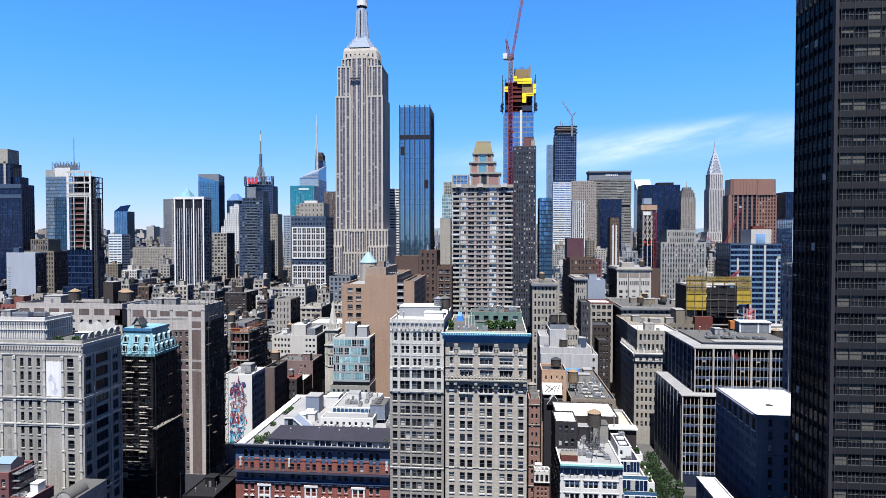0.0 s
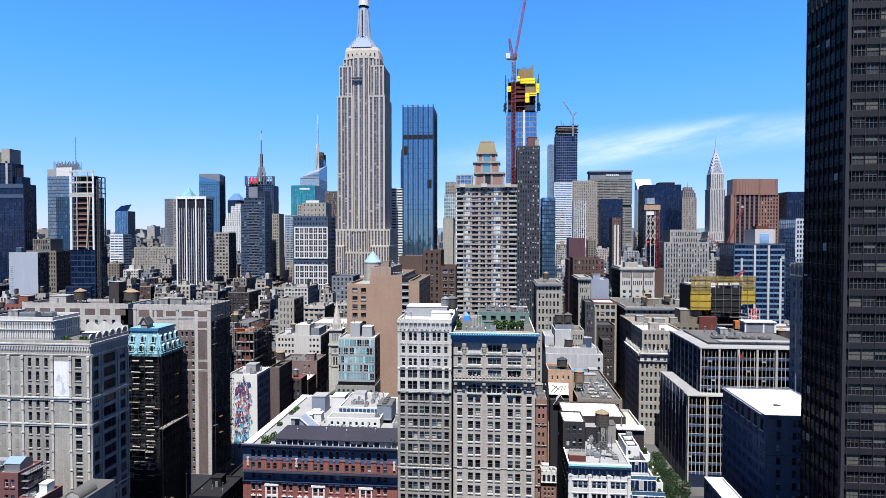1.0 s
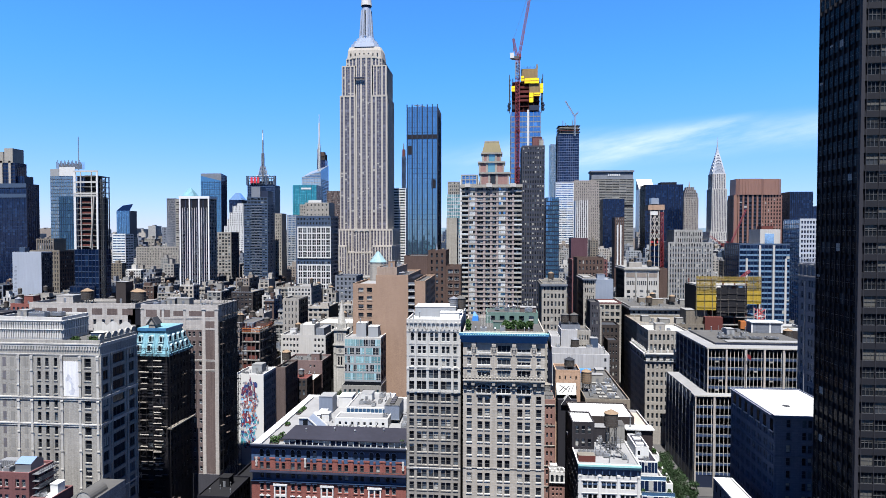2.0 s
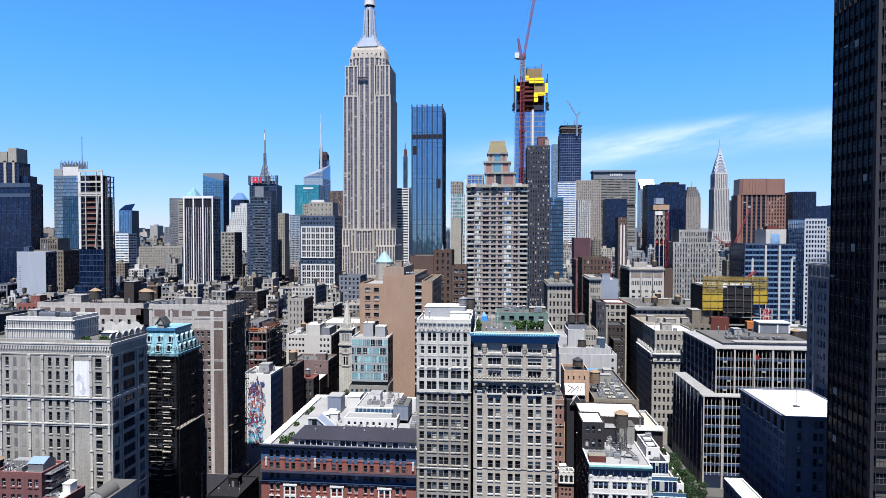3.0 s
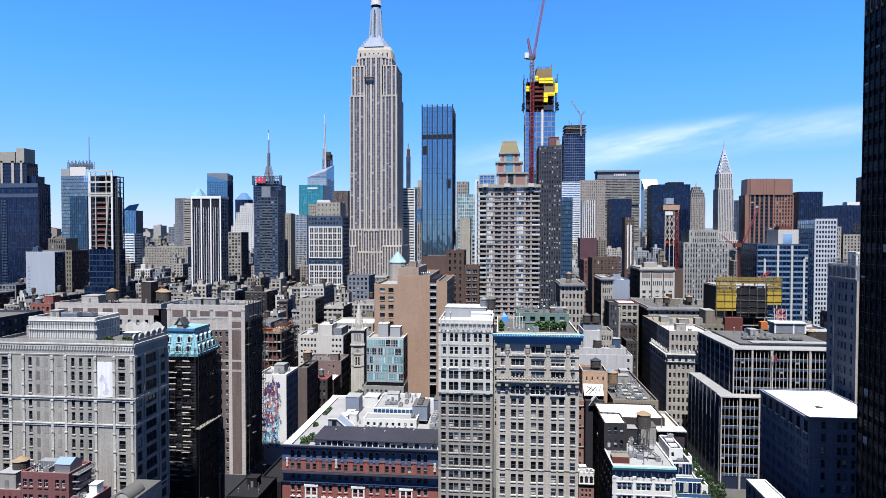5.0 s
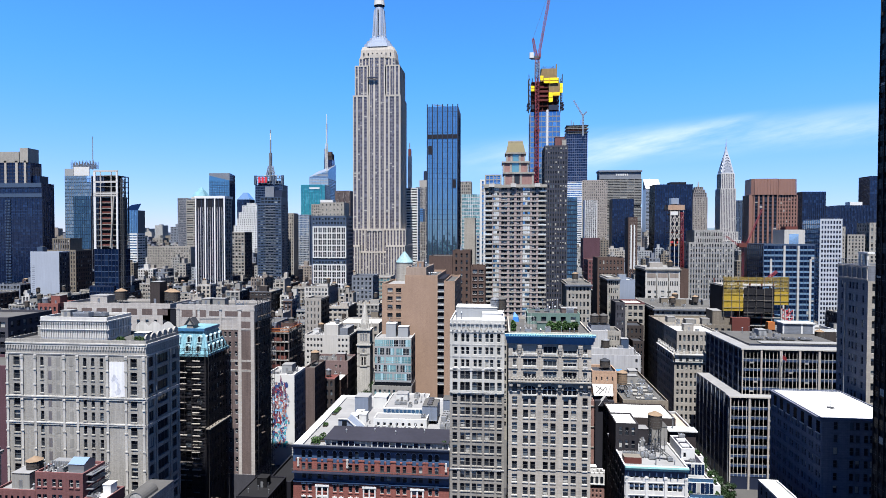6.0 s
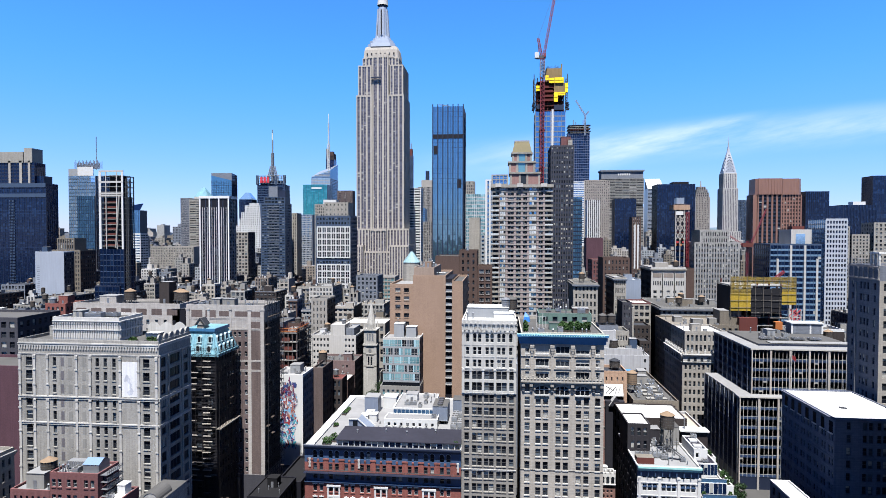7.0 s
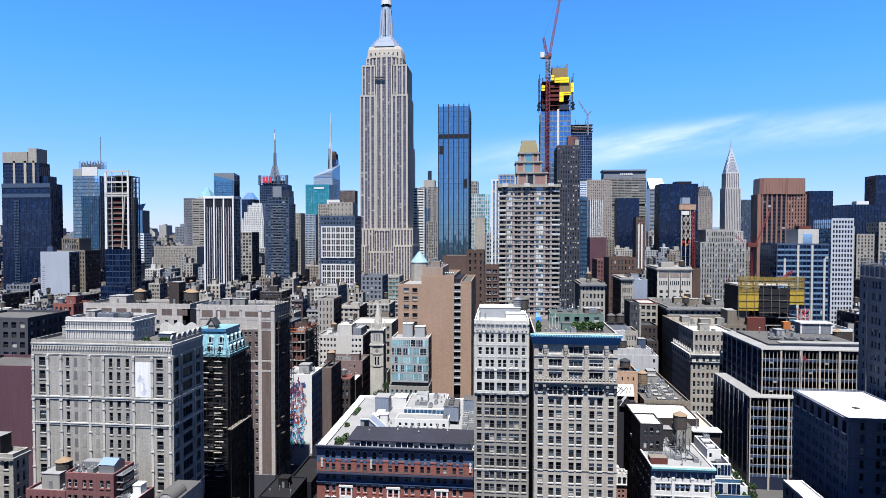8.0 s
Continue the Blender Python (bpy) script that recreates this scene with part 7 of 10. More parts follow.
def street_tree(x, y, h, r, seed):
    """A street tree: tapered trunk, forked limbs, crown of many leaves in uneven clumps."""
    t = thing("street_tree", "green leafy street tree beside the pavement", "tree", x, y, 0, group="street trees")
    rt_ = random.Random(seed)
    tr, cr_ = Shell(), Shell()
    tr.prism(ring_of(0, 0, 0.2, 8), 0, h * 0.45, DARK_TIMBER, None, 0.6)
    clumps = []
    for i in range(7):
        a = i * 0.9 + rt_.uniform(0, 0.5)
        p = (r * 0.6 * math.cos(a), r * 0.6 * math.sin(a), h * rt_.uniform(0.5, 0.85))
        tr.bar((0, 0, h * 0.4), p, 0.06, DARK_TIMBER)
        clumps.append((p, r * rt_.uniform(0.4, 0.62)))
    clumps.append(((0, 0, h * 0.88), r * 0.5))
    for p, k in clumps:
        for _ in range(150):
            v = Vector((rt_.gauss(0, 1), rt_.gauss(0, 1), rt_.gauss(0, 0.8))).normalized() * k * rt_.uniform(0.4, 1.1)
            c, q_, s_ = Vector(p) + v, Euler((rt_.uniform(0, 6), rt_.uniform(0, 6), rt_.uniform(0, 6))).to_matrix(), rt_.uniform(0.14, 0.3)
            cr_.face([tuple(c + q_ @ Vector(w)) for w in ((-s_, -s_ * 0.6, 0), (s_, -s_ * 0.5, 0.08), (s_ * 0.6, s_ * 0.7, 0), (-s_ * 0.7, s_ * 0.6, 0.08))], STREET_LEAF)
    part("trunk", tr, t)
    part("crown", cr_, t)
    return t


for i, (x, y, h, r) in enumerate(((-91.5, 322, 14, 3.4), (-88.5, 330, 17, 3.0), (-94.5, 316, 12, 3.0), (58.5, 214, 12, 3.4), (61.5, 219, 11, 3.2), (59.8, 226, 13, 3.8), (64.5, 231, 11, 3.0), (61.0, 236, 12, 3.6), (62.5, 243, 12, 3.4), (64.8, 249, 11, 3.0), (57.2, 206, 12, 3.4), (63.0, 210, 10, 2.8), (60.6, 200, 11, 3.2), (66.5, 222, 10, 2.6))):
    street_tree(x, y, h, r, 300 + i)
# brown blocks
br = block("brick_block", "brown brick apartment block with blank upper wall", -56.8, -43.5, 327.5, 350, 87.8, BROWN_BRICK, zlo=30, roof=ROOF_GREY, par=0.5)
block("t", "", -43.5, -33.5, 329, 350, 90.5, BROWN_BRICK, parent=br, zlo=30, roof=ROOF_GREY, S=("punched", 3, 16, {"fw": 0.35}))
block("t", "", -33.4, -25.2, 330, 350, 81.6, BROWN_BRICK, parent=br, zlo=30, roof=ROOF_GREY, each=True, S=("punched", 2, 13, {"fw": 0.72, "fh": 0.55, "style": "triple", "frame_mat": FRAME_W}))
q = Shell()
q.prism(ring_of(-39, 333, 0.9, 8), 90.5, 95, GREY_METAL, None, 0.1)
part("roof_spike", q, br)
# balcony tower
ROSE_BRICK = stone("rose_brick", (0.195, 0.160, 0.154), grain=2.5, blocks=(0.45, 0.15, 0.4))
HAZE_GLASS = glazing("frosted_balcony_glass", (0.22, 0.235, 0.24), (0.37, 0.38, 0.38), 0.3, 0.0, share=0.5)
BALX = (-25.6, 8.6, 342, 366)
bal = thing("balcony_tower", "pinkish brick apartment tower with pale balconies and bay windows", "building")
OCC.append(BALX)
core = Shell()
core.box(BALX[0] + 0.4, BALX[1] - 0.4, BALX[2] + 0.85, BALX[3], 0, 127.5, DARK_BRICK, ROOF_GREY)
part("core", core, bal)
block("t", "", BALX[0] + 4.4, BALX[1] - 4.4, BALX[2], BALX[3] - 2, 28.3, ROSE_BRICK, parent=bal, take=False)
fbal = Face("S", *BALX)
BAYS = (("open", 0.0, 4.2), ("bay", 4.2, 8.2), ("brick", 8.2, 13.4), ("pale", 13.4, 17.0), ("brick", 17.0, 21.0), ("bay", 21.0, 25.8), ("brick", 25.8, 30.0), ("open", 30.0, 34.2))
wb_, pn_ = Shell(), Shell()
rb = random.Random(17)
for u in (4.2, 8.2, 13.4, 17.0, 21.0, 25.8, 30.0):
    fbal.slab(wb_, u - 0.28, u + 0.28, 28.3, 127.5, -1.5, 0.05, ROSE_BRICK)
for k in range(36):
    z = 28.3 + 2.755 * k
    edge = Shell()
    fbal.slab(edge, -0.5, 34.7, z - 0.2, z + 0.16, -0.9, 0.18, PALE_LIME)
    part("slab_edge", edge, bal)
    for kind, a, b in BAYS:
        if kind == "open":
            fbal.quad(pn_, a + 0.3, b - 0.3, z + 0.2, z + 2.5, -0.82, GLASS)
            if rb.random() < 0.4:
                m = rb.uniform(a + 0.5, b - 1.6)
                fbal.quad(pn_, m, m + 1.2, z + 0.3, z + 2.3, -0.8, BLIND)
            rail = Shell()
            fbal.slab(rail, a - 0.5 if a < 1 else a + 0.2, b - 0.2 if a < 1 else b + 0.5, z + 0.25, z + 1.0, 0.14, 0.2, PALE_LIME if rb.random() < 0.5 else HAZE_GLASS)
            part("balcony_rail", rail, bal)
        elif kind == "bay":
            bay = Shell()
            fbal.slab(bay, a + 0.35, b - 0.35, z + 0.16, z + 1.0, -0.2, 0.2, PALE_LIME if rb.random() < 0.6 else CREAM)
            n = 3
            for i in range(n):
                c0, c1 = a + 0.4 + (b - a - 0.8) * i / n, a + 0.4 + (b - a - 0.8) * (i + 1) / n
                fbal.quad(bay, c0 + 0.06, c1 - 0.06, z + 0.95, z + 2.5, 0.1, HAZE_GLASS if rb.random() < 0.55 else GLASS_BLUE if rb.random() < 0.5 else GLASS)
            part("bay_window", bay, bal)
        else:
            w0, w1 = (a + 0.5, b - 0.5) if kind == "pale" else (a + 0.9, b - 0.9)
            fbal.quad(wb_, a, w0, z + 0.1, z + 2.6, 0, ROSE_BRICK)
            fbal.quad(wb_, w1, b, z + 0.1, z + 2.6, 0, ROSE_BRICK)
            fbal.quad(wb_, w0, w1, z + 0.1, z + 0.85, 0, ROSE_BRICK if kind == "brick" else PALE_LIME)
            fbal.slab(wb_, w0 - 0.1, w1 + 0.1, z + 0.8, z + 0.92, -0.3, 0.06, PALE_LIME)
            mid = (w0 + w1) / 2
            for c0, c1 in ((w0, mid - 0.06), (mid + 0.06, w1)):
                fbal.quad(pn_, c0, c1, z + 0.9, z + 2.6, -0.3, GLASS)
                if rb.random() < (0.75 if kind == "pale" else 0.35):
                    fbal.quad(pn_, c0 + 0.04, c1 - 0.04, z + 2.6 - rb.uniform(0.5, 1.6), z + 2.6, -0.27, BLIND)
            fbal.quad(pn_, mid - 0.06, mid + 0.06, z + 0.9, z + 2.6, -0.26, FRAME_W)
part("wall", wb_, bal)
part("window_panes", pn_, bal, kind="stuff")
q = Shell()
q.box(-26.4, 9.4, 341.0, 366, 127.3, 129.0, PALE_LIME, ROOF_GREY, True)
for u in (3.6, 16.0, 29.6):
    fbal.slab(q, u - 1.6, u + 1.6, 127.6, 129.6, 0.9, 1.5, CREAM)
part("roof_band", q, bal)
PINK_BRICK = stone("salmon_brick", (0.165, 0.098, 0.088), grain=2.5, blocks=(0.45, 0.15, 0.4))
for x0, x1, y0, z0, z1, win in ((-15.2, 2.0, 344.5, 129, 136, (6.2, 9.2)), (-15.8, -0.9, 347, 136, 142.6, (5.4, 9.4)), (-13.9, -2.6, 349, 142.6, 148, (3.9, 7.4))):
    block("t", "", x0, x1, y0, 362, z1, PINK_BRICK, z0=z0, parent=bal)
    ftb = Face("S", x0, x1, y0, 362)
    q = Shell()
    ftb.slab(q, win[0], win[1], z0 + 0.6, z1 - 0.8, -0.2, 0.06, GLASS_AQUA if z0 > 130 else GLASS)
    part("penthouse_window", q, bal)
    for u in (0.5, win[0] - 0.7, win[1] + 0.7, x1 - x0 - 0.5):
        q = Shell()
        ftb.slab(q, u - 0.5, u + 0.5, z0, z1, -0.02, 0.22, PALE_LIME)
        part("quoin", q, bal)
    q = Shell()
    q.box(x0 - 0.6, x1 + 0.6, y0 - 0.6, 362, z1 - 0.6, z1 + 0.3, PALE_LIME, None, True)
    part("roof_band", q, bal)
OCHRE = stone("ochre_roof", (0.088, 0.070, 0.024), rough=0.5, var=0.15)
q = Shell()
q.prism([(-14.0, 349.0), (-2.5, 349.0), (-2.5, 361), (-14.0, 361)], 148.3, 154.6, OCHRE, PALE_LIME, 0.74)
part("mansard", q, bal, "ochre metal mansard roof")
q = Shell()
q.box(-12.6, -3.9, 350.5, 359.6, 154.6, 155.5, PALE_LIME, None, True)
part("roof_band", q, bal)
block("roof_conservatory", "glazed penthouse room with a pale frame on a tower roof", -26, -16.4, 343.5, 355, 134.6, PALE_LIME, z0=129, zlo=129.4, take=False, roof=ROOF_GREY, par=0.4, category="penthouse",
      S=("punched", 4, 2, {"fw": 0.82, "fh": 0.8, "glass": GLASS_BLUE, "frame_mat": FRAME_W}))
# dark slab beside it
block("dark_slab", "dark brick apartment slab with white window blinds", 10.2, 24.2, 371.3, 395, 154.5, SLATE_DARK, zlo=28, roof=ROOF_GREY,
           S=("ribbed", 9, 43, {"fw": 0.56, "fh": 0.55, "rec": 0.25, "margin": 0.2, "blinds": 0.24, "spandrel": DARK_PANEL}), W=("punched", 6, 43, {}))
bulkhead(20, 380, 154.5, 6, 6, 7, MAROON)
bulkhead(24 - 1.6, 376, 154.5, 2.6, 3, 5, PALE_LIME)
# slim glass tower under construction
KX = (5.2, 27.4, 451, 470)
cons = block("unfinished_tower", "slim glass tower with bare upper floors and yellow formwork", *KX, 192.6, GREY_METAL, zlo=30,
             S=("curtain", 8, 42, {"glass": GLASS_BLUE, "fh": 0.22, "spandrel": SLATE, "fin": 0.3, "fw": 0.05}), W=("curtain", 7, 42, {"glass": GLASS_NAVY}))
q = Shell()
q.box(17.1, 18.6, 450.2, 451.2, 100, 194, WHITE_PAINT)
part("hoist_rail", q, cons)
MESH_TAN = stone("tan_safety_mesh", (0.155, 0.108, 0.052), rough=0.8, var=0.3, grain=2.0)
DEEP_RED = stone("red_oxide_steel", (0.070, 0.014, 0.012), rough=0.7, var=0.3)
for k in range(7):
    q = Shell()
    q.box(6.0, 26.6, 451.5, 469.5, 193.2 + 3.6 * k, 193.6 + 3.6 * k, RUST if k % 2 else DEEP_RED, None, True)
    part("floor_slab", q, cons)
for i in range(6):
    for y in (452, 469):
        q = Shell()
        q.box(6.2 + i * 3.9, 6.8 + i * 3.9, y, y + 0.5, 192.6, 218, DEEP_RED)
        part("column", q, cons)
q = Shell()
q.box(8.6, 24.8, 455, 467, 192.6, 216, DARK_BRICK, ROOF_TAN)
part("core", q, cons, "dark concrete lift core")
q = Shell()
q.box(13.0, 24.8, 453.4, 462, 214, 225.4, MESH_TAN, ROOF_TAN)
part("core_top", q, cons, "tan timber formwork on the core")
for x0, x1, z0, z1, d in ((18.8, 27.0, 206.6, 213.6, 0.0), (13.2, 24.6, 217.6, 219.4, 0.4)):
    q = Shell()
    q.box(x0, x1, 450.6 - d, 451.0 - d, z0, z1, MESH_TAN, None, True)
    part("mesh_screen", q, cons, "tan mesh screen")
for z in (200.5, 203.5, 207, 210.2):
    q = Shell()
    q.box(12.1, 18.4, 450.9, 451.4, z, z + 1.7, DEEP_RED, None, True)
    part("barrier", q, cons, "dark red floor barrier")
for x, s in ((4.9, -1), (27.8, 1)):
    for k in range(4):
        q = Shell()
        q.box(x - 1.0 + s * (1.4 - 0.5 * (k % 2)), x + 1.0 + s * (1.4 - 0.5 * (k % 2)), 449.8, 456, 194.2 + k * 1.5, 194.8 + k * 1.5, DARK_PANEL, None, True)
        part("edge_platform", q, cons)
    q = Shell()
    q.bar((x + s * 0.6, 450.5, 194), (x + s * 0.9, 450.5, 220.4), 0.28, TUBE)
    q.bar((x + s * 0.6, 462, 194), (x + s * 0.9, 462, 219.6), 0.28, TUBE)
    for z in (200, 204, 208, 212, 216):
        q.bar((x, 450.5, z), (x + s * 0.9, 450.5, z + 2), 0.16, TUBE)
        q.bar((x + s * 0.9, 450.5, z), (x + s * 0.9, 462, z), 0.16, TUBE)
    part("climbing_rail", q, cons)
for x0, x1, z0, z1 in ((6.0, 11.5, 194.5, 198.0), (18.8, 26.0, 193.6, 197.4)):
    q = Shell()
    q.box(x0, x1, 450.4, 451.2, z0, z1, DARK_PANEL)
    part("edge_screen", q, cons, "dark steel protection screen")
for x0, x1, z0, z1 in ((12.3, 14.7, 215.8, 219.3), (15.1, 19.0, 213.7, 217.4), (19.2, 25.8, 213.6, 217.6), (26.9, 29.0, 206.4, 213.4), (18.7, 21.7, 199.5, 206.6), (21.9, 27.0, 204.3, 206.6), (5.4, 8.2, 207.8, 211.8)):
    q = Shell()
    q.box(x0, x1, 449.8, 450.5, z0, z1, YELLOW, None, True)
    q.box(x0 + 0.2, x1 - 0.2, 449.7, 449.8, (z0 + z1) / 2 - 0.12, (z0 + z1) / 2 + 0.12, ORANGE, None, True)
    part("formwork_panel", q, cons, "bright yellow formwork panel")
q = Shell()
for i in range(14):
    q.bar((13.2 + i * 0.85, 454, 225.4), (13.2 + i * 0.85, 454, 226.4 + (i * 7 % 3) * 0.6), 0.12, TIMBER)
q.bar((24.6, 454, 219), (24.6, 454, 228.6), 0.5, MESH_TAN)
part("rebar", q, cons)
cr = thing("tower_crane", "red lattice tower crane with a raised jib", "crane")
q = Shell()
lattice(q, (9.9, 447.5, 60), (9.9, 447.5, 231), 2.6, 60, RED_STEEL, 0.24)
part("mast", q, cr)
q = Shell()
lattice(q, (9.9, 447.2, 217), (9.9, 447.2, 229), 3.4, 5, PALE_METAL, 0.2)
part("climbing_cage", q, cr, "pale steel climbing cage")
q = Shell()
q.box(5.4, 12.2, 446.2, 448.8, 231, 233.2, FRAME_D, None, True)
q.box(10.8, 12.4, 445.6, 447.2, 232.0, 234.6, RED_STEEL, None, True)
part("machinery_deck", q, cr)
q = Shell()
q.box(4.2, 7.2, 446, 449, 231.6, 235.6, WHITE_PAINT, None, True)
part("counterweight", q, cr, "white counterweight box")
q = Shell()
lattice(q, (9.4, 447.5, 233), (6.6, 447.5, 246), 1.4, 7, RED_STEEL, 0.16)
q.bar((7.0, 447.5, 234), (6.6, 447.5, 246), 0.16, RED_STEEL)
part("back_mast", q, cr)
q = Shell()
lattice(q, (10.9, 447.5, 233), (20.6, 447.5, 288), 1.6, 30, RED_STEEL, 0.17)
part("jib", q, cr)
q = Shell()
q.bar((6.6, 447.5, 246), (20.5, 447.5, 287), 0.07, FRAME_D)
part("cable", q, cr)
for z in (100, 125, 150, 178, 200):
    q = Shell()
    q.box(8, 12, 446.5, 451.2, z, z + 0.6, RED_STEEL, None, True)
    part("tie", q, cr)
# glass tower with vertical fins
GLASS_FIN = glazing("clear_blue_glass", (0.125, 0.230, 0.315), (0.165, 0.275, 0.365), 0.04, 0.85, share=0.9)
GX = (-68.6, -46.7, 414.3, 440)
gt = block("finned_glass_tower", "sleek blue glass tower with dark vertical fins", *GX, 190, DARK_PANEL, zlo=28,
           S=("curtain", 12, 45, {"glass": GLASS_FIN, "fw": 0.03, "fin": 0.1, "rec": 0.05, "tilt": 0.02}), E=("curtain", 10, 45, {"glass": GLASS_NAVY, "fin": 0.15}))
fgx = Face("S", *GX)
for i in range(7):
    q = Shell()
    fgx.slab(q, 0.25 + i * 3.57 - 0.32, 0.25 + i * 3.57 + 0.32, 28, 191.5, -0.05, 0.7, DARK_PANEL)
    part("fin", q, gt)
q = Shell()
fgx.slab(q, 0, fgx.w, 167.5, 170.5, 0.0, 0.25, BLACK_PANEL)
part("plant_floor", q, gt, "dark recessed plant floor band")
for u, z in ((0.9, 156.5), (17.5, 133)):
    q = Shell()
    fgx.slab(q, u, u + 3.0, z, z + 6, 0.0, 0.2, BLACK_PANEL)
    part("open_panel", q, gt)
q = Shell()
q.bar((-62, 425, 190), (-62, 425, 193), 0.3, GREY_METAL)
q.bar((-65, 425, 193.6), (-57, 425, 192.4), 0.25, GREY_METAL)
part("cleaning_cradle", q, gt)
# stone and glass blocks to the east
SKY_PANEL = plain("sky_blue_spandrel", (0.075, 0.125, 0.185), 0.35)
gl2 = block("glass_apartments", "blue glass apartment tower with white concrete core and fins", 141.2, 170.4, 372.7, 396, 94.0, BLUE_GREY, zlo=22, roof=ROOF_SILVER,
            S=("curtain", 14, 22, {"glass": GLASS_NAVY, "fh": 0.36, "spandrel": SKY_PANEL, "fin": 0.1, "fw": 0.04, "blinds": 0.06, "own": True}), W=("curtain", 8, 22, {"glass": GLASS_NAVY, "fh": 0.3}))
block("t", "", 153.8, 165.6, 374.5, 390, 103.2, CREAM, z0=94, parent=gl2, roof=ROOF_GREY, par=0.4)
fG = Face("S", 141.2, 170.4, 372.7, 396)
q = Shell()
fG.slab(q, 15.3, 20.7, 94, 101, -1.9, -1.7, GLASS_PALE)
part("plant_louvre", q, gl2)
for u, z1 in ((4.2, 86), (11.8, 94), (19.8, 94), (26.8, 86)):
    q = Shell()
    fG.slab(q, u - 0.6, u + 0.6, 22, z1, -0.05, 0.5, CREAM)
    part("fin", q, gl2)
q = Shell()
q.box(156, 163, 378, 384, 103.2, 105.6, RUST)
part("roof_plant", q, gl2)
PALE_BLUE_PAINT = stone("pale_blue_concrete", (0.232, 0.249, 0.275), var=0.08, streaks=0.1)
block("grid_tower", "white tower with a regular grid of square windows", 226.5, 242.5, 477, 503, 111.8, PALE_BLUE_PAINT, zlo=24, roof=ROOF_SILVER,
           S=("punched", 7, 24, {"fw": 0.6, "fh": 0.58, "blinds": 0.02, "glass": GLASS_NAVY}), W=("curtain", 9, 24, {"glass": GLASS_BLUE, "fh": 0.3, "spandrel": BLUE_GREY}))
so = block("stone_office", "grey stone office building with dense rows of windows", 117.3, 148.5, 437, 470, 94, GREY_STONE, zlo=24, roof=ROOF_GREY,
           S=("ribbed", 16, 19, {"fw": 0.5, "rec": 0.25, "spandrel": SLATE}), W=("punched", 10, 19, {}))
block("t", "", 124, 144, 446, 466, 103, GREY_STONE, z0=94, parent=so, roof=ROOF_GREY, S=("punched", 12, 2, {}))
# west wall dark brick where shade falls: the shade is in its colour
md = block("office_block", "pale stone office block with square upper windows", 83.5, 106.8, 421, 452, 76.6, CREAM, zlo=20, roof=ROOF_SILVER, par=1.2,
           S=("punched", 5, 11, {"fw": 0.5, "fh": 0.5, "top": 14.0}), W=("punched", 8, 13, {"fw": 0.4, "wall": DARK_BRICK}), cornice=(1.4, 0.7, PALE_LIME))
fmd = Face("S", 83.5, 106.8, 421, 452)
for i, (a, b) in enumerate(((1.2, 7.0), (8.4, 15.0), (16.4, 22.2))):
    q = Shell()
    fmd.slab(q, a, b, 70.6, 73.6, -0.02, 0.08, PINK_STONE)
    part("panel", q, md, "pinkish stone panel")
    for k in range(5):
        q = Shell()
        fmd.slab(q, a + 0.3 + k * (b - a) / 5, a + 0.3 + (k + 0.55) * (b - a) / 5, 65.2, 68.2, -0.3, 0.05, GLASS)
        part("attic_window", q, md)
    for u in (a - 0.6, b + 0.6):
        q = Shell()
        fmd.slab(q, u - 0.35, u + 0.35, 20, 75, -0.02, 0.3, CREAM)
        part("pier", q, md)
bulkhead(93, 434, 76.6, 9, 8, 4, LIMESTONE)
water_tank(102, 428, 76.6, 1.8, 3, 2)
block("dark_loft", "dark brick loft with a blank side wall", 107.2, 112.8, 422, 450, 76, BROWN_BRICK, zlo=30, roof=ROOF_GREY)
# near-black west brick carries the shade of that side
block("broad_loft", "broad grey stone loft building with a dark cornice", 74.2, 118, 360, 412, 56.5, GREY_STONE, zlo=12, roof=ROOF_GREY, S=("punched", 14, 12, {}), W=("punched", 14, 12, {"fw": 0.35, "wall": DARK_BRICK}),
           cornice=(1.4, 0.9, SLATE))
roof_clutter(80, 116, 364, 405, 56.5, 61, 6, 10, 4, BUFF_BRICK)
for x, y in ((88, 372), (104, 380), (96, 395)):
    water_tank(x, y, 56.5, 1.9, 3.2, 2.2)
cw = block("white_crowned_loft", "grey loft building with a white ornamented band and crown", 65.5, 87, 288, 318, 43.5, LIMESTONE, zlo=8, each=False, roof=ROOF_SILVER,
           S=("punched", 10, 9, {"fw": 0.5}), W=("punched", 10, 9, {"fw": 0.4}))
block("t", "", 68, 87, 293, 316, 53, LIMESTONE, z0=43.5, parent=cw, roof=ROOF_WHITE, S=("punched", 9, 2, {"fw": 0.55, "fh": 0.6}), W=("punched", 8, 2, {}))
for fc in (Face("S", 65.5, 87, 288, 318), Face("W", 65.5, 87, 288, 318)):
    course(cw, fc, 39.5, 0.8, 0.5, TERRA_WHITE)
    course(cw, fc, 42.7, 1.2, 0.9, TERRA_WHITE, "cornice")
    course(cw, fc, 40.6, 2.3, 0.25, TERRA_WHITE)
for side in ("S", "W"):
    fcw_ = Face(side, 65.5, 87, 288, 318)
    for i in range(int(fcw_.w / 3)):
        q = Shell()
        u = 1.4 + 3 * i
        fcw_.slab(q, u - 0.45, u + 0.45, 43.9, 45.2, -0.6, 0.3, TERRA_WHITE)
        fcw_.slab(q, u - 0.25, u + 0.25, 45.2, 46.1, -0.4, 0.1, TERRA_WHITE)
        part("finial", q, cw)
        q = Shell()
        fcw_.slab(q, u + 0.9, u + 2.1, 39.9, 42.2, -0.3, 0.3, GLASS)
        part("attic_window", q, cw)
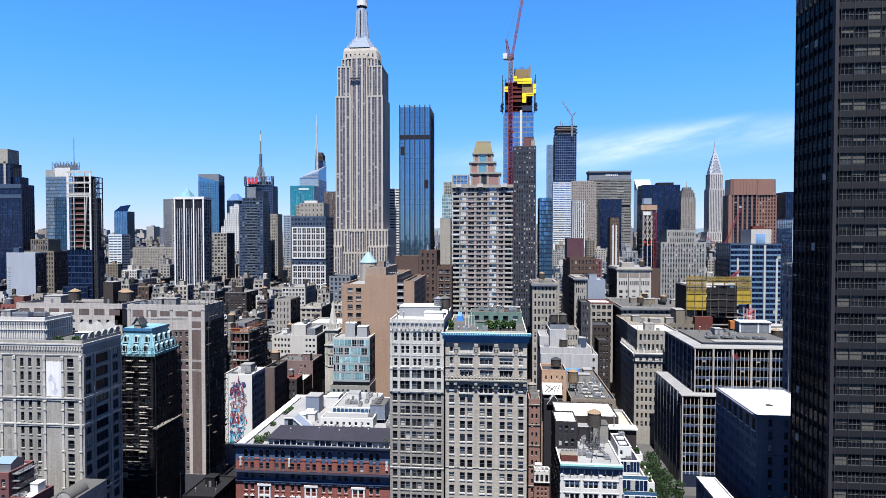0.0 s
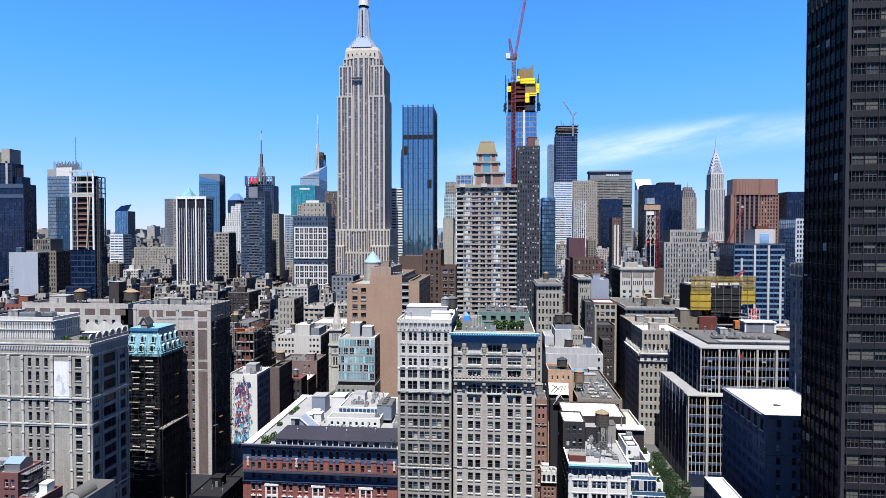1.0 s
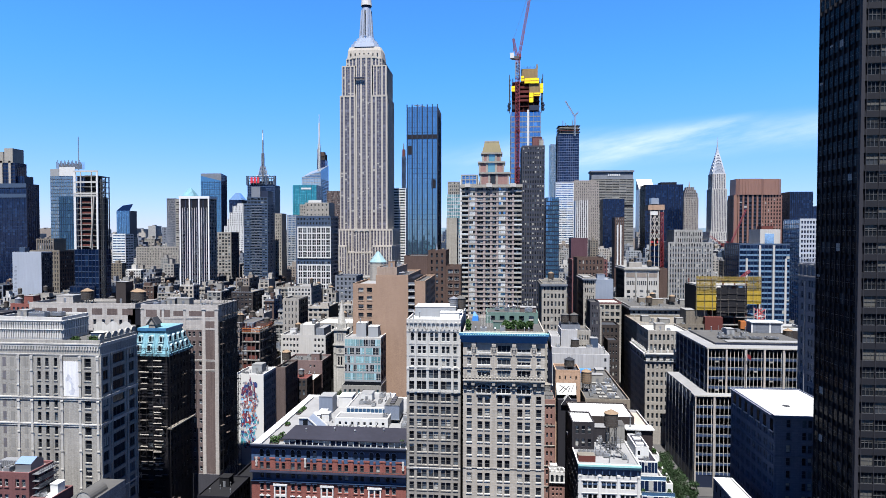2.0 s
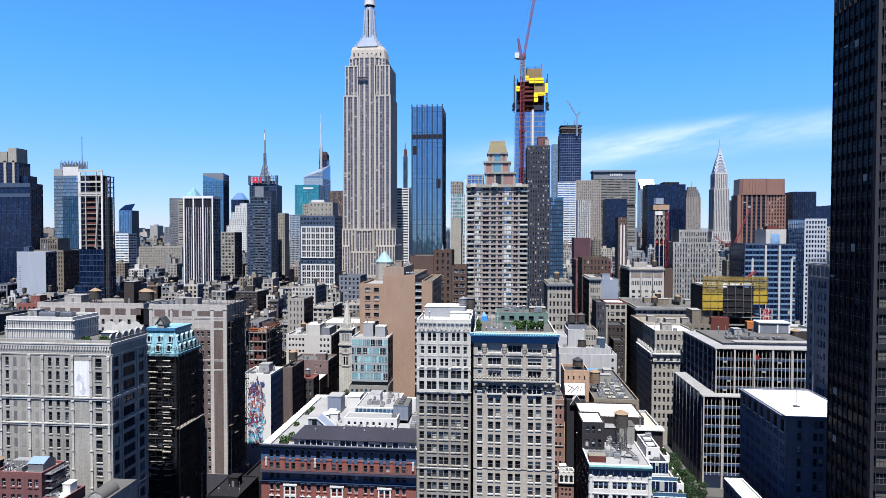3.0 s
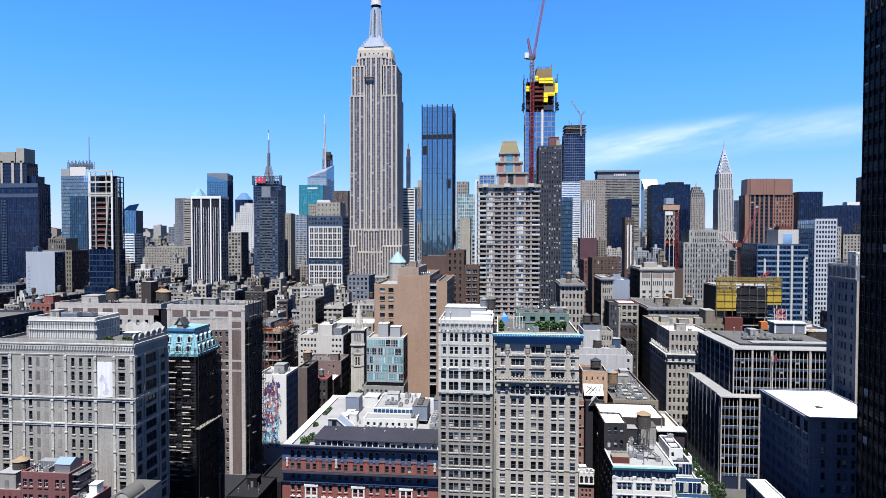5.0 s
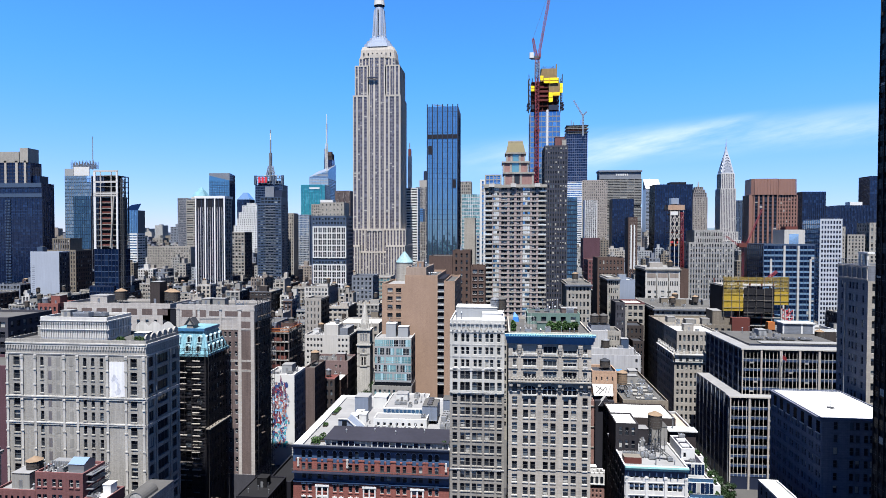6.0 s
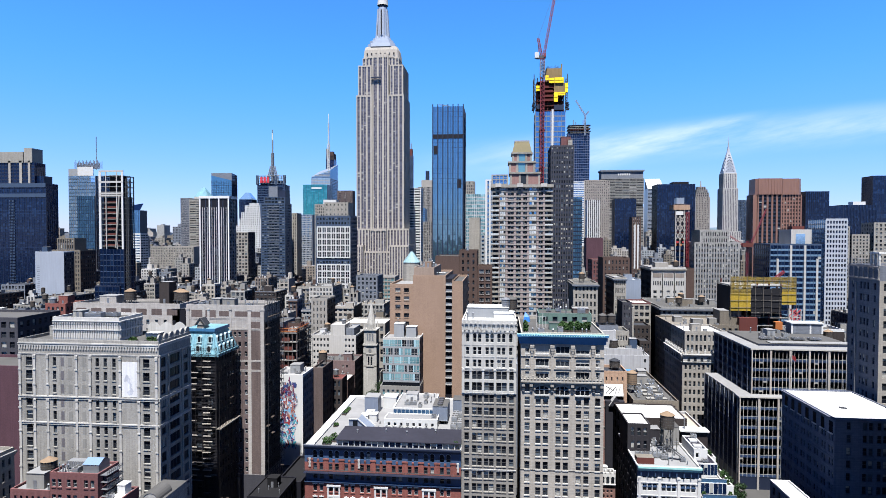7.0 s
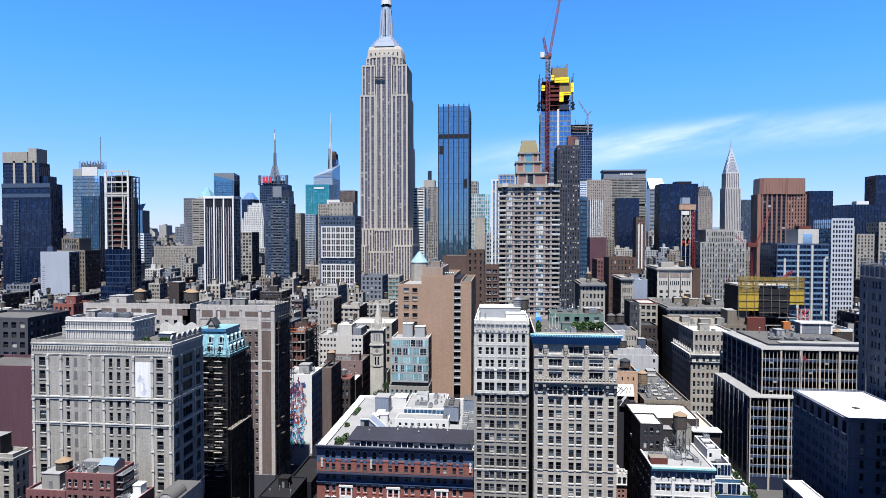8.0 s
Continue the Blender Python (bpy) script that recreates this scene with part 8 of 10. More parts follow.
block("long_loft", "long stone loft with a dark side and stepped roof", 70, 108, 322, 356, 52, BUFF_BRICK, zlo=12, roof=ROOF_TAN, S=("punched", 12, 10, {}), W=("punched", 10, 10, {"fw": 0.35}))
roof_clutter(72, 98, 324, 352, 52, 62, 5, 8, 3, CONCRETE)
bulkhead(101, 330, 52, 11, 10, 8, BUFF_BRICK)
roof_clutter(67, 86, 320 - 26, 314, 53, 65, 2, 4, 1, LIMESTONE)
roof_clutter(108, 117, 366, 405, 56.5, 66, 3, 4, 1, CONCRETE)
# netted construction site
ys = thing("construction_site", "concrete frame behind yellow and black netting on red steel", "building")
for k in range(7):
    q = Shell()
    q.box(102, 133, 325, 345, 48 + k * 4.2, 48.4 + k * 4.2, CONCRETE, None, True)
    part("floor_slab", q, ys)
for i in range(6):
    for y in (326, 344):
        q = Shell()
        q.box(102.5 + i * 6, 103.1 + i * 6, y, y + 0.6, 0, 76, RUST)
        part("column", q, ys)
q = Shell()
q.box(110, 128, 331, 343, 0, 62, DARK_BRICK)
part("core", q, ys)
NET_BLACK = stone("black_netting", (0.010, 0.010, 0.012), rough=0.9, var=0.2)
for x0, x1, z0, z1, zm in ((100.2, 110.6, 60.3, 78.4, 69.6), (126.2, 133.4, 63.8, 78.4, 70.6), (110.6, 126.2, 74.6, 78.2, 74.6)):
    n = max(3, int((x1 - x0) / 2.3))
    for i in range(n):
        a, b = x0 + (x1 - x0) * i / n, x0 + (x1 - x0) * (i + 1) / n
        if zm > z0:
            q = Shell()
            q.box(a, b - 0.03, 323.75, 323.9, z0, zm + 0.35 * (i % 2), NET_BRIGHT, None, True)
            part("netting_panel", q, ys, "bright yellow debris netting")
        q = Shell()  # open mesh above
        k = a + 0.1
        while k < b - 0.1:
            q.box(k, k + 0.27, 323.75, 323.85, zm, z1, NET_YELLOW, None, True)
            k += 0.42
        for j in range(int((z1 - zm) / 0.75)):
            q.box(a, b, 323.7, 323.76, zm + 0.4 + j * 0.75, zm + 0.58 + j * 0.75, NET_YELLOW, None, True)
        part("open_mesh", q, ys, "see-through yellow mesh")
    for j in range(int((z1 - z0) / 3.6)):
        q = Shell()
        q.bar((x0, 323.5, z0 + 1.8 + j * 3.6), (x1, 323.5, z0 + 1.8 + j * 3.6), 0.07, PALE_TUBE)
        part("net_rail", q, ys)
for i in range(3):
    a = 110.9 + i * 5.1
    q = Shell()
    q.box(a, a + 5.05, 323.95 - 0.1 * (i % 2), 324.1 - 0.1 * (i % 2), 57.4 + 1.2 * i, 72.4 - 0.6 * (i % 2), NET_BLACK, None, True)
    part("netting_panel", q, ys, "black debris netting")
for j in range(4):
    q = Shell()
    q.bar((110.8, 323.6, 59.5 + j * 3.3), (126.0, 323.6, 59.3 + j * 3.3), 0.07, BLACK_TUBE if j % 2 else PALE_TUBE)
    part("net_rail", q, ys)
# no netting seen here: an added black sheet stands for the side's shade
q = Shell()
q.box(100.9, 101.2, 324, 345, 58, 73, NET_BLACK, None, True)
part("netting_panel", q, ys, "black side netting")
for i in range(9):
    q = Shell()
    q.bar((100.4 + i * 4.1, 323.3, 57), (100.4 + i * 4.1, 323.3, 78.6 + 0.5 * (i % 3)), 0.07, PALE_TUBE)
    part("pole", q, ys)
HOT_RED = plain("bright_red_steel", (0.270, 0.030, 0.032), 0.5)
for sx in (-2.0, 2.0):
    for sy in (-2.0, 2.0):
        q = Shell()
        q.bar((131 + sx, 322 + sy - 2, 0), (131 + sx, 322 + sy - 2, 62), 0.2, CREAM)
        part("mast_post", q, ys, "white mast post")
q = Shell()
for k in range(15):
    z = 2 + k * 4
    for y in (318.0, 322.0):
        q.bar((129, y, z), (133, y, z + 4), 0.16, HOT_RED)
        q.bar((133, y, z), (129, y, z + 4), 0.16, HOT_RED)
        q.bar((129, y, z), (133, y, z), 0.14, CREAM)
part("hoist_mast", q, ys, "red lattice bracing of a hoist mast")
q = Shell()
for k in range(5):
    q.box(104 + 3.1 * k, 106.6 + 3.1 * k, 322.2, 323.2, 47 + 1.7 * (k % 3), 49.4 + 1.7 * (k % 3), (HOT_RED, BLACK_PANEL, BLUE_TARP, CONCRETE, RUST)[k], None, True)
part("site_sheeting", q, ys, "red, blue and grey site sheeting")
q = Shell()
lattice(q, (123, 328, 76), (129, 328, 81), 1, 5, RED_STEEL, 0.12)
part("boom", q, ys)
q = Shell()
q.box(104, 113, 321, 324, 46, 57, RUST)
part("hoarding", q, ys, "dark red site hoarding")
q = Shell()
q.box(122, 125.5, 321, 324, 51, 55, ORANGE)
part("debris_chute", q, ys)
OCC.append((100, 135, 319, 346))
block("white_topped_block", "low block with a white framed roof screen", 134.5, 152, 314, 330, 51.5, DARK_BRICK, zlo=20, roof=ROOF_GREY, edge=WHITE_PAINT, par=1.2)
# braced tower
tw = thing("braced_tower", "slim unfinished tower with white diagonal bracing", "building")
for k in range(23):
    q = Shell()
    q.box(107.9, 117.6, 451.2, 462, 20 + k * 4.55, 20.5 + k * 4.55, CONCRETE if k % 3 else RUST, None, True)
    part("floor_slab", q, tw)
q = Shell()
q.box(110, 116, 454, 461, 0, 124, DARK_PANEL)
part("core", q, tw)
ftw = Face("S", 107.7, 117.8, 451, 462)
for k in range(3):
    z = 96.4 + k * 6
    for a, b in ((0.5, 3.6), (3.6, 6.7), (6.7, 9.8)):
        q = Shell()
        q.bar(ftw.at(a, z, 0.2), ftw.at(b, z + 6, 0.2), 0.24, FRAME_STONE)
        q.bar(ftw.at(b, z, 0.2), ftw.at(a, z + 6, 0.2), 0.24, FRAME_STONE)
        part("cross_brace", q, tw)
for u in (0.4, 3.6, 6.7, 9.8):
    q = Shell()
    ftw.slab(q, u - 0.28, u + 0.28, 0, 120, 0, 0.35, FRAME_STONE)
    part("column", q, tw)
for k in range(16):
    q = Shell()
    ftw.slab(q, 0.4, 9.8, 20 + 4.55 * k + 0.5, 20 + 4.55 * k + 3.6, -0.3, 0.0, GLASS_NAVY)
    part("glass_floor", q, tw)
q = Shell()
for k in range(9):
    q.box(108.0 + (k * 5 % 7), 110.6 + (k * 5 % 7), 450.9, 451.1, 92.0 + (k % 3) * 2.1, 93.6 + (k % 3) * 2.1, ORANGE if k % 2 == 0 else HOT_RED, None, True)
part("site_sheeting", q, tw, "red and orange site sheeting", kind="stuff")
q = Shell()
q.box(108.2, 113.5, 450.5, 450.9, 114.8, 117.6, WHITE_PAINT)
part("white_sheeting", q, tw)
q = Shell()
q.box(106.4, 118.2, 450.4, 462, 118.6, 122.4, PEACH_BRICK)
part("edge_net", q, tw, "tan timber edge formwork")
q = Shell()
q.box(109, 114.4, 452, 458, 123, 127.6, PALE_METAL)
part("hoist_head", q, tw)
q = Shell()
lattice(q, (116.2, 449.6, 20), (116.2, 449.6, 117), 1.8, 40, RED_STEEL, 0.16)
part("hoist_mast", q, tw)
OCC.append((107, 118.5, 449, 462))
# western middle distance
WHITE_BRIGHT = stone("white_glazed_panel", (0.43, 0.43, 0.43), rough=0.5, var=0.05, streaks=0.05)
wsl = block("striped_slab", "dark office slab with white vertical fins", -310.7, -281, 546.5, 562, 135.6, WHITE_PAINT, zlo=32, roof=ROOF_GREY, edge=WHITE_PAINT, par=0.8,
            S=("ribbed", 5, 30, {"fw": 0.86, "fh": 0.6, "rec": 0.5, "margin": 0.2, "top": 0.8, "blinds": 0.0, "glass": GLASS_BLACK, "spandrel": DARK_PANEL, "wall": DARK_PANEL}), E=("ribbed", 4, 30, {"fw": 0.8, "top": 0.8, "wall": GREY_PAINT}))
fsl = Face("S", -310.7, -281, 546.5, 562)
q = Shell()
fsl.slab(q, 0.6, fsl.w - 0.6, 123, 134.5, -0.4, -0.1, BLACK_PANEL)
part("louvre_band", q, wsl, "black plant louvres")
for i in range(13):
    q = Shell()
    u, big = 0.5 + i * (fsl.w - 1.0) / 12, i % 4 == 0
    fsl.slab(q, u - (0.62 if big else 0.17), u + (0.62 if big else 0.17), 32, 135 if big else 126, -0.3, 0.45 if big else 0.1, WHITE_BRIGHT)
    part("fin", q, wsl)
q = Shell()
q.box(-311.2, -280.5, 546.0, 562.5, 134.6, 137.0, WHITE_BRIGHT, ROOF_GREY, True)
part("roof_band", q, wsl)
WGX = (-200.8, -166.0, 563, 590)
wgo = block("grid_office", "dark slate tower with a white grid front", *WGX, 117.4, BLUE_GREY, zlo=24, roof=ROOF_GREY,
            S=("punched", 11, 22, {"fw": 0.55, "fh": 0.5}), E=("punched", 6, 24, {"fw": 0.6}))
fwg = Face("S", *WGX)
gw, gp_ = Shell(), Shell()
for z0, rows in ((39.0, 5), (77.6, 5)):
    zt = z0 + rows * (5.95 if z0 > 50 else 6.3)
    rh = (zt - z0) / rows
    for i in range(8):
        u = 1.9 + 4.62 * i
        fwg.slab(gw, u - 0.55, u + 0.55, z0, zt, 0.0, 0.7, WHITE_PAINT)
        if i < 7:
            fwg.slab(gw, u + 2.18, u + 2.44, z0, zt, 0.0, 0.5, WHITE_PAINT)
    for r in range(rows + 1):
        fwg.slab(gw, 1.4, 34.6, z0 + r * rh - 0.6, z0 + r * rh + 0.6, 0.0, 0.66, WHITE_PAINT)
    for r in range(rows):
        for i in range(7):
            fwg.quad(gp_, 2.4 + 4.62 * i, 6.0 + 4.62 * i, z0 + r * rh + 0.6, z0 + r * rh + rh - 0.6, 0.12, GLASS)
            fwg.quad(gp_, 2.4 + 4.62 * i, 6.0 + 4.62 * i, z0 + r * rh + rh * 0.46, z0 + r * rh + rh * 0.56, 0.2, SLATE)
part("white_grid", gw, wgo, "white concrete window grid")
part("window_panes", gp_, wgo, kind="stuff")
block("t", "", -193.5, -169.4, 568, 588, 131.6, PALE_LIME, z0=117.4, parent=wgo, S=("punched", 6, 3, {"fw": 0.3, "fh": 0.35}))
blus = block("slate_slab", "slate blue apartment slab with rows of small windows", -292.0, -263.6, 648.7, 670, 134.5, BLUE_GREY, zlo=32, roof=ROOF_GREY,
             S=("punched", 9, 33, {"fw": 0.86, "fh": 0.42, "blinds": 0.35}), E=("punched", 5, 33, {"fw": 0.5}))
fbs = Face("S", -292.0, -263.6, 648.7, 670)
for k in range(33):
    q = Shell()
    fbs.slab(q, 8.6, 21.6, 32 + 3.106 * k - 0.3, 32 + 3.106 * k + 0.5, -0.02, 0.5, SLATE)
    part("balcony", q, blus)
block("t", "", -289, -264.5, 651, 668, 142.5, BLUE_GREY, z0=134.5, parent=blus, S=("punched", 6, 2, {"fw": 0.8}))
block("t", "", -284, -273.5, 652, 668, 154.5, SLATE, z0=142.5, parent=blus)
block("t", "", -273.5, -265, 654, 668, 150, DARK_PANEL, z0=142.5, parent=blus)
PALE_STUCCO = stone("pale_blue_stucco", (0.195, 0.215, 0.25), var=0.08, streaks=0.12)
# dark panel colour gives the east side its shade
gs_ = block("blank_wall_building", "grey stucco building with a blank wall and vertical lettering", -419.6, -393, 471.5, 484, 84, PALE_STUCCO, roof=ROOF_GREY, zlo=30, E=("punched", 4, 14, {"wall": DARK_PANEL}))
fgs = Face("S", -419.6, -393, 471.5, 484)
r_ = random.Random(2)
for i in range(10):  # unreadable upright lettering as plain bars
    q = Shell()
    z = 73 - i * 3.4
    fgs.slab(q, 1.4, 4.0, z - 2.0, z - 1.5, 0, 0.03, SLATE)
    fgs.slab(q, 1.4 if i % 2 else 2.2, 4.0, z - 0.7, z - 0.2, 0, 0.03, SLATE)
    part("lettering_bar", q, gs_)
bulkhead(-414, 478, 84, 5, 5, 5, BLUE_GREY)
rs = thing("unfinished_tower", "open concrete frame with red floors above dark blue glass", "building")
QX = (-316.7, -297.6, 411, 424.5)
OCC.append(QX)
opt = {"glass": GLASS_NAVY, "fh": 0.12, "spandrel": BLUE_GREY, "fin": 0.2}
block("t", "", *QX, 89, DARK_PANEL, parent=rs, zlo=30, take=False, S=("curtain", 7, 14, opt), E=("curtain", 5, 14, opt))
block("t", "", -319.5, -300, 409, 411, 61, DARK_PANEL, parent=rs, zlo=30, S=("curtain", 7, 8, opt), take=False, roof=ROOF_WHITE)
# black core: shade inside the open floors is put into its colour
q = Shell()
q.box(-315, -299, 414, 424, 89, 128, BLACK_PANEL)
q.box(-311, -303, 415, 423, 128, 144, DARK_BRICK)
part("core", q, rs)
for k in range(14):
    z = 91 + k * 4.0
    q = Shell()
    q.box(QX[0] + 0.4, QX[1] - 0.2, QX[2] + 0.4, QX[3], z, z + 0.45, CONCRETE, None, True)
    part("floor_slab", q, rs)
    if k < 10:
        q = Shell()
        q.box(QX[0] + 3.5, QX[1] - 4.5, QX[2] + 1.2, QX[2] + 1.5, z + 0.5, z + 1.9, RUST, None, True)
        part("barrier", q, rs, "rust red floor barrier")
fq, fqe = Face("S", *QX), Face("E", *QX)
for u, w in ((0.7, 1.8), (5.4, 0.6), (13.8, 0.6), (18.2, 1.4)):
    q = Shell()
    fq.slab(q, u - w / 2, u + w / 2, 89, 146.5, -0.5, 0.1, WHITE_PAINT if w > 1 else CREAM)
    part("column", q, rs)
# east columns dark, not white: the unlit side's shade is in their colour
for u in (0.5, 4.5, 8.8, 12.6):
    q = Shell()
    fqe.slab(q, u - 0.3, u + 0.3, 89, 143, -0.5, 0.1, DARK_PANEL)
    part("column", q, rs)
q = Shell()
q.bar(fq.at(16, 128, 0.2), fq.at(13, 90, 0.2), 0.5, LIMESTONE)
part("raking_column", q, rs)
for z in (128, 129.6, 138, 146):
    q = Shell()
    fq.slab(q, 0, fq.w, z, z + 1.2, -0.4, 0.15, CREAM)
    part("beam", q, rs)
q = Shell()
lattice(q, (-295.5, 413, 30), (-295.5, 413, 141), 1.8, 40, FRAME_D, 0.14)
part("hoist_mast", q, rs)

# ---- skyline ----
hud = block("glass_tower", "pale blue glass office tower with a bright roof screen", -509.4, -477, 628, 655, 166, GREY_METAL, zlo=40,
            S=("curtain", 12, 32, {"glass": GLASS_PALE, "fh": 0.2, "spandrel": GLASS_BLUE, "fin": 0.15}), E=("curtain", 8, 32, {"glass": GLASS_NAVY}))
block("t", "", -498, -477, 626.5, 628, 143, DARK_PANEL, parent=hud, zlo=40, S=("curtain", 8, 26, {"glass": GLASS_BLUE, "fin": 0.15}), take=False)
q = Shell()
Face("S", -509.4, -477, 628, 655).slab(q, 11, 30, 166, 176, -0.5, 0.2, WHITE_PAINT)
q.box(-509.4, -499, 628, 655, 166, 174, GREY_PAINT)
part("roof_screen", q, hud, "bright white roof screen")
q = Shell()
for i in range(26):
    x = -503 + i * 1.2
    q.bar((x, 630, 174), (x, 630, 182 + 2 * math.sin(i * 1.7)), 0.2, GREY_METAL)
    q.bar((x, 634, 174), (x, 634, 181 + 2 * math.sin(i * 2.3)), 0.2, GREY_METAL)
part("scaffold_poles", q, hud, kind="stuff")
q = Shell()
q.bar((-484, 640, 174), (-484, 640, 212), 0.35, PALE_METAL)
part("antenna", q, hud)
dkl = block("dark_glass_tower", "dark navy glass apartment tower with stepped top", -556, -500.2, 583, 600, 153.7, DARK_PANEL, zlo=30,
            S=("curtain", 20, 38, {"glass": GLASS_NAVY, "fh": 0.25, "spandrel": GLASS_NAVY, "fin": 0.2}), E=("curtain", 6, 38, {"glass": GLASS_NAVY}))
block("t", "", -556, -514.5, 585, 600, 176, DARK_PANEL, z0=153.7, parent=dkl, S=("curtain", 12, 6, {"glass": GLASS_NAVY, "fh": 0.4, "spandrel": DARK_PANEL}), E=("curtain", 5, 6, {"glass": GLASS_NAVY}))
block("t", "", -514.5, -506.5, 588, 600, 162, DARK_PANEL, z0=153.7, parent=dkl, S=("curtain", 3, 2, {"glass": GLASS_NAVY}))
for x0, x1, z0, z1 in ((-556, -527, 176, 187.5), (-526, -516.5, 176, 191.2), (-531.5, -528.5, 154, 178), (-521.5, -519, 154, 178), (-544, -541.5, 154, 178)):
    q = Shell()
    q.box(x0, x1, 584.2, 599, z0, z1, PALE_LIME if z0 > 160 else WARM_STONE, ROOF_GREY)
    part("crown", q, dkl, "cream stone crown block")
q = Shell()
Face("S", -556, -500.2, 583, 600).slab(q, 0, 55.8, 139, 143, 0.0, 0.5, BLUE_GREY)
Face("S", -556, -500.2, 583, 600).slab(q, 0, 55.8, 149.5, 153.9, 0.0, 0.6, BLUE_GREY)
part("terrace_band", q, dkl)
q = Shell()
for k in range(34):
    for i in range(4):
        Face("S", -556, -500.2, 583, 600).slab(q, 14.2 + i * 1.6, 15.2 + i * 1.6, 32 + k * 3.1, 33.6 + k * 3.1, 0.1, 0.9, BLUE_GREY)
part("balconies", q, dkl, kind="stuff")

deco = block("deco_office", "tan art deco office with a pedimented top", -447, -417, 523, 545, 84, BUFF_BRICK, zlo=30, roof=ROOF_GREY, S=("punched", 11, 13, {}), E=("punched", 7, 13, {"wall": BROWN_BRICK}))
block("t", "", -443, -425, 526, 542, 95, BUFF_BRICK, z0=84, parent=deco, S=("ribbed", 7, 2, {}), roof=ROOF_DARK)
block("white_striped_office", "white office with blue ribbon windows", -556, -536, 803, 822, 100, WHITE_PAINT, zlo=40, S=("punched", 3, 16, {"fw": 0.94, "fh": 0.45, "glass": GLASS_BLUE}), E=("punched", 3, 16, {"fw": 0.9, "fh": 0.45}), roof=ROOF_GREY)
cv = block("slant_roof_tower", "dark glass tower with a slanted crown", -967, -932, 1420, 1450, 160, DARK_PANEL, zlo=60, S=("curtain", 8, 24, {"glass": GLASS_BLUE}))
q = Shell()
q.face([(-967, 1420, 160), (-932, 1420, 160), (-932, 1435, 178), (-960, 1435, 174)], GLASS_NAVY)
part("slanted_roof", q, cv)
block("lime_office", "broad limestone office with rows of windows", -554, -485, 856, 890, 80, LIMESTONE, zlo=30, S=("punched", 26, 13, {}), roof=ROOF_SILVER)
block("grey_tower", "grey concrete tower with vertical ribs", -530, -515.6, 900, 925, 156.6, SLATE, zlo=40, S=("ribbed", 8, 30, {"fw": 0.5}), roof=ROOF_GREY)
pt = block("pyramid_tower", "grey office tower with a green copper pyramid", -515.4, -482, 900, 922, 156.6, PALE_LIME, zlo=60, S=("punched", 3, 26, {"fw": 0.95, "fh": 0.42}))
q = Shell()
q.box(-508, -484.5, 902, 920, 156.6, 159.6, CREAM)
q.prism([(-508, 902), (-484.5, 902), (-484.5, 920), (-508, 920)], 159.6, 175, COPPER, None, 0.15)
part("pyramid_roof", q, pt)
GLASS_STEEL = glazing("steel_blue_glass", (0.06, 0.16, 0.27), (0.10, 0.23, 0.36), 0.08, 0.6)
bg = block("blue_glass_tower", "steel blue glass tower with a grey slanted top", -700, -650, 1337, 1366, 226, DARK_PANEL, zlo=80, S=("curtain", 12, 36, {"glass": GLASS_STEEL, "fh": 0.15}), E=("curtain", 8, 36, {"glass": GLASS_NAVY}))
q = Shell()
q.face([(-700, 1337, 226), (-650, 1337, 226), (-700, 1337, 238)], GLASS_STEEL)
q.face([(-700, 1337, 238), (-650, 1337, 226), (-650, 1337, 243.5), (-700, 1337, 243.5)], SLATE)
q.face([(-650, 1337, 226), (-650, 1366, 226), (-650, 1366, 240), (-650, 1337, 243.5)], GLASS_NAVY)
q.face([(-700, 1337, 243.5), (-650, 1337, 243.5), (-650, 1366, 240), (-700, 1366, 240)], GREY_METAL)
part("crown", q, bg, "grey slanted crown")
gy = block("glass_pyramid_tower", "dark tower with a glass pyramid roof", -683, -650, 1448, 1480, 188, DARK_PANEL, zlo=80, S=("curtain", 8, 28, {"glass": GLASS_NAVY}))
q = Shell()
q.prism([(-683, 1448), (-650, 1448), (-650, 1480), (-683, 1480)], 188, 206, GLASS_PALE, None, 0.3)
part("pyramid_roof", q, gy)
ws = block("white_stepped_tower", "white terracotta tower with stepped setbacks", -512, -465, 1061, 1090, 116, WHITE_PAINT, zlo=50, S=("punched", 15, 18, {"fw": 0.45}), E=("ribbed", 8, 18, {}))
for x0, z0, z1 in ((-507, 116, 129), (-503, 129, 141), (-496, 141, 153.5), (-487, 153.5, 158)):
    block("t", "", x0, -465 - (z0 - 116) * 0.1, 1063, 1088, z1, WHITE_PAINT, z0=z0, parent=ws, S=("punched", 10, 3, {"fw": 0.5}))
block("dark_loft_tower", "white fronted loft tower with a dark side", -338, -318, 673, 694, 102, PALE_LIME, zlo=40, S=("punched", 5, 16, {"fw": 0.7}), E=("punched", 4, 16, {"wall": DARK_PANEL}), roof=ROOF_DARK)
block("cream_tower", "slim cream tower with brown top", -300, -288, 757, 775, 127, PALE_LIME, zlo=40, S=("punched", 4, 22, {}), roof=ROOF_GREY)
block("navy_slab", "navy glass slab behind the slate tower", -310, -292, 720, 740, 140, DARK_PANEL, zlo=40, S=("curtain", 6, 26, {"glass": GLASS_NAVY}), E=("curtain", 6, 26, {"glass": GLASS_NAVY}))
block("pale_blue_slab", "pale blue office slab with fine grid", -324, -306, 876, 900, 130, GREY_PAINT, zlo=40, S=("punched", 8, 26, {"fw": 0.7, "glass": GLASS_BLUE}))
block("cream_roof_block", "cream office with a blocky roof house", -272, -236, 782, 806, 140, PALE_LIME, zlo=60, S=("punched", 14, 20, {}), roof=ROOF_GREY)
bulkhead(-252, 792, 140, 18, 12, 7, WHITE_PAINT)
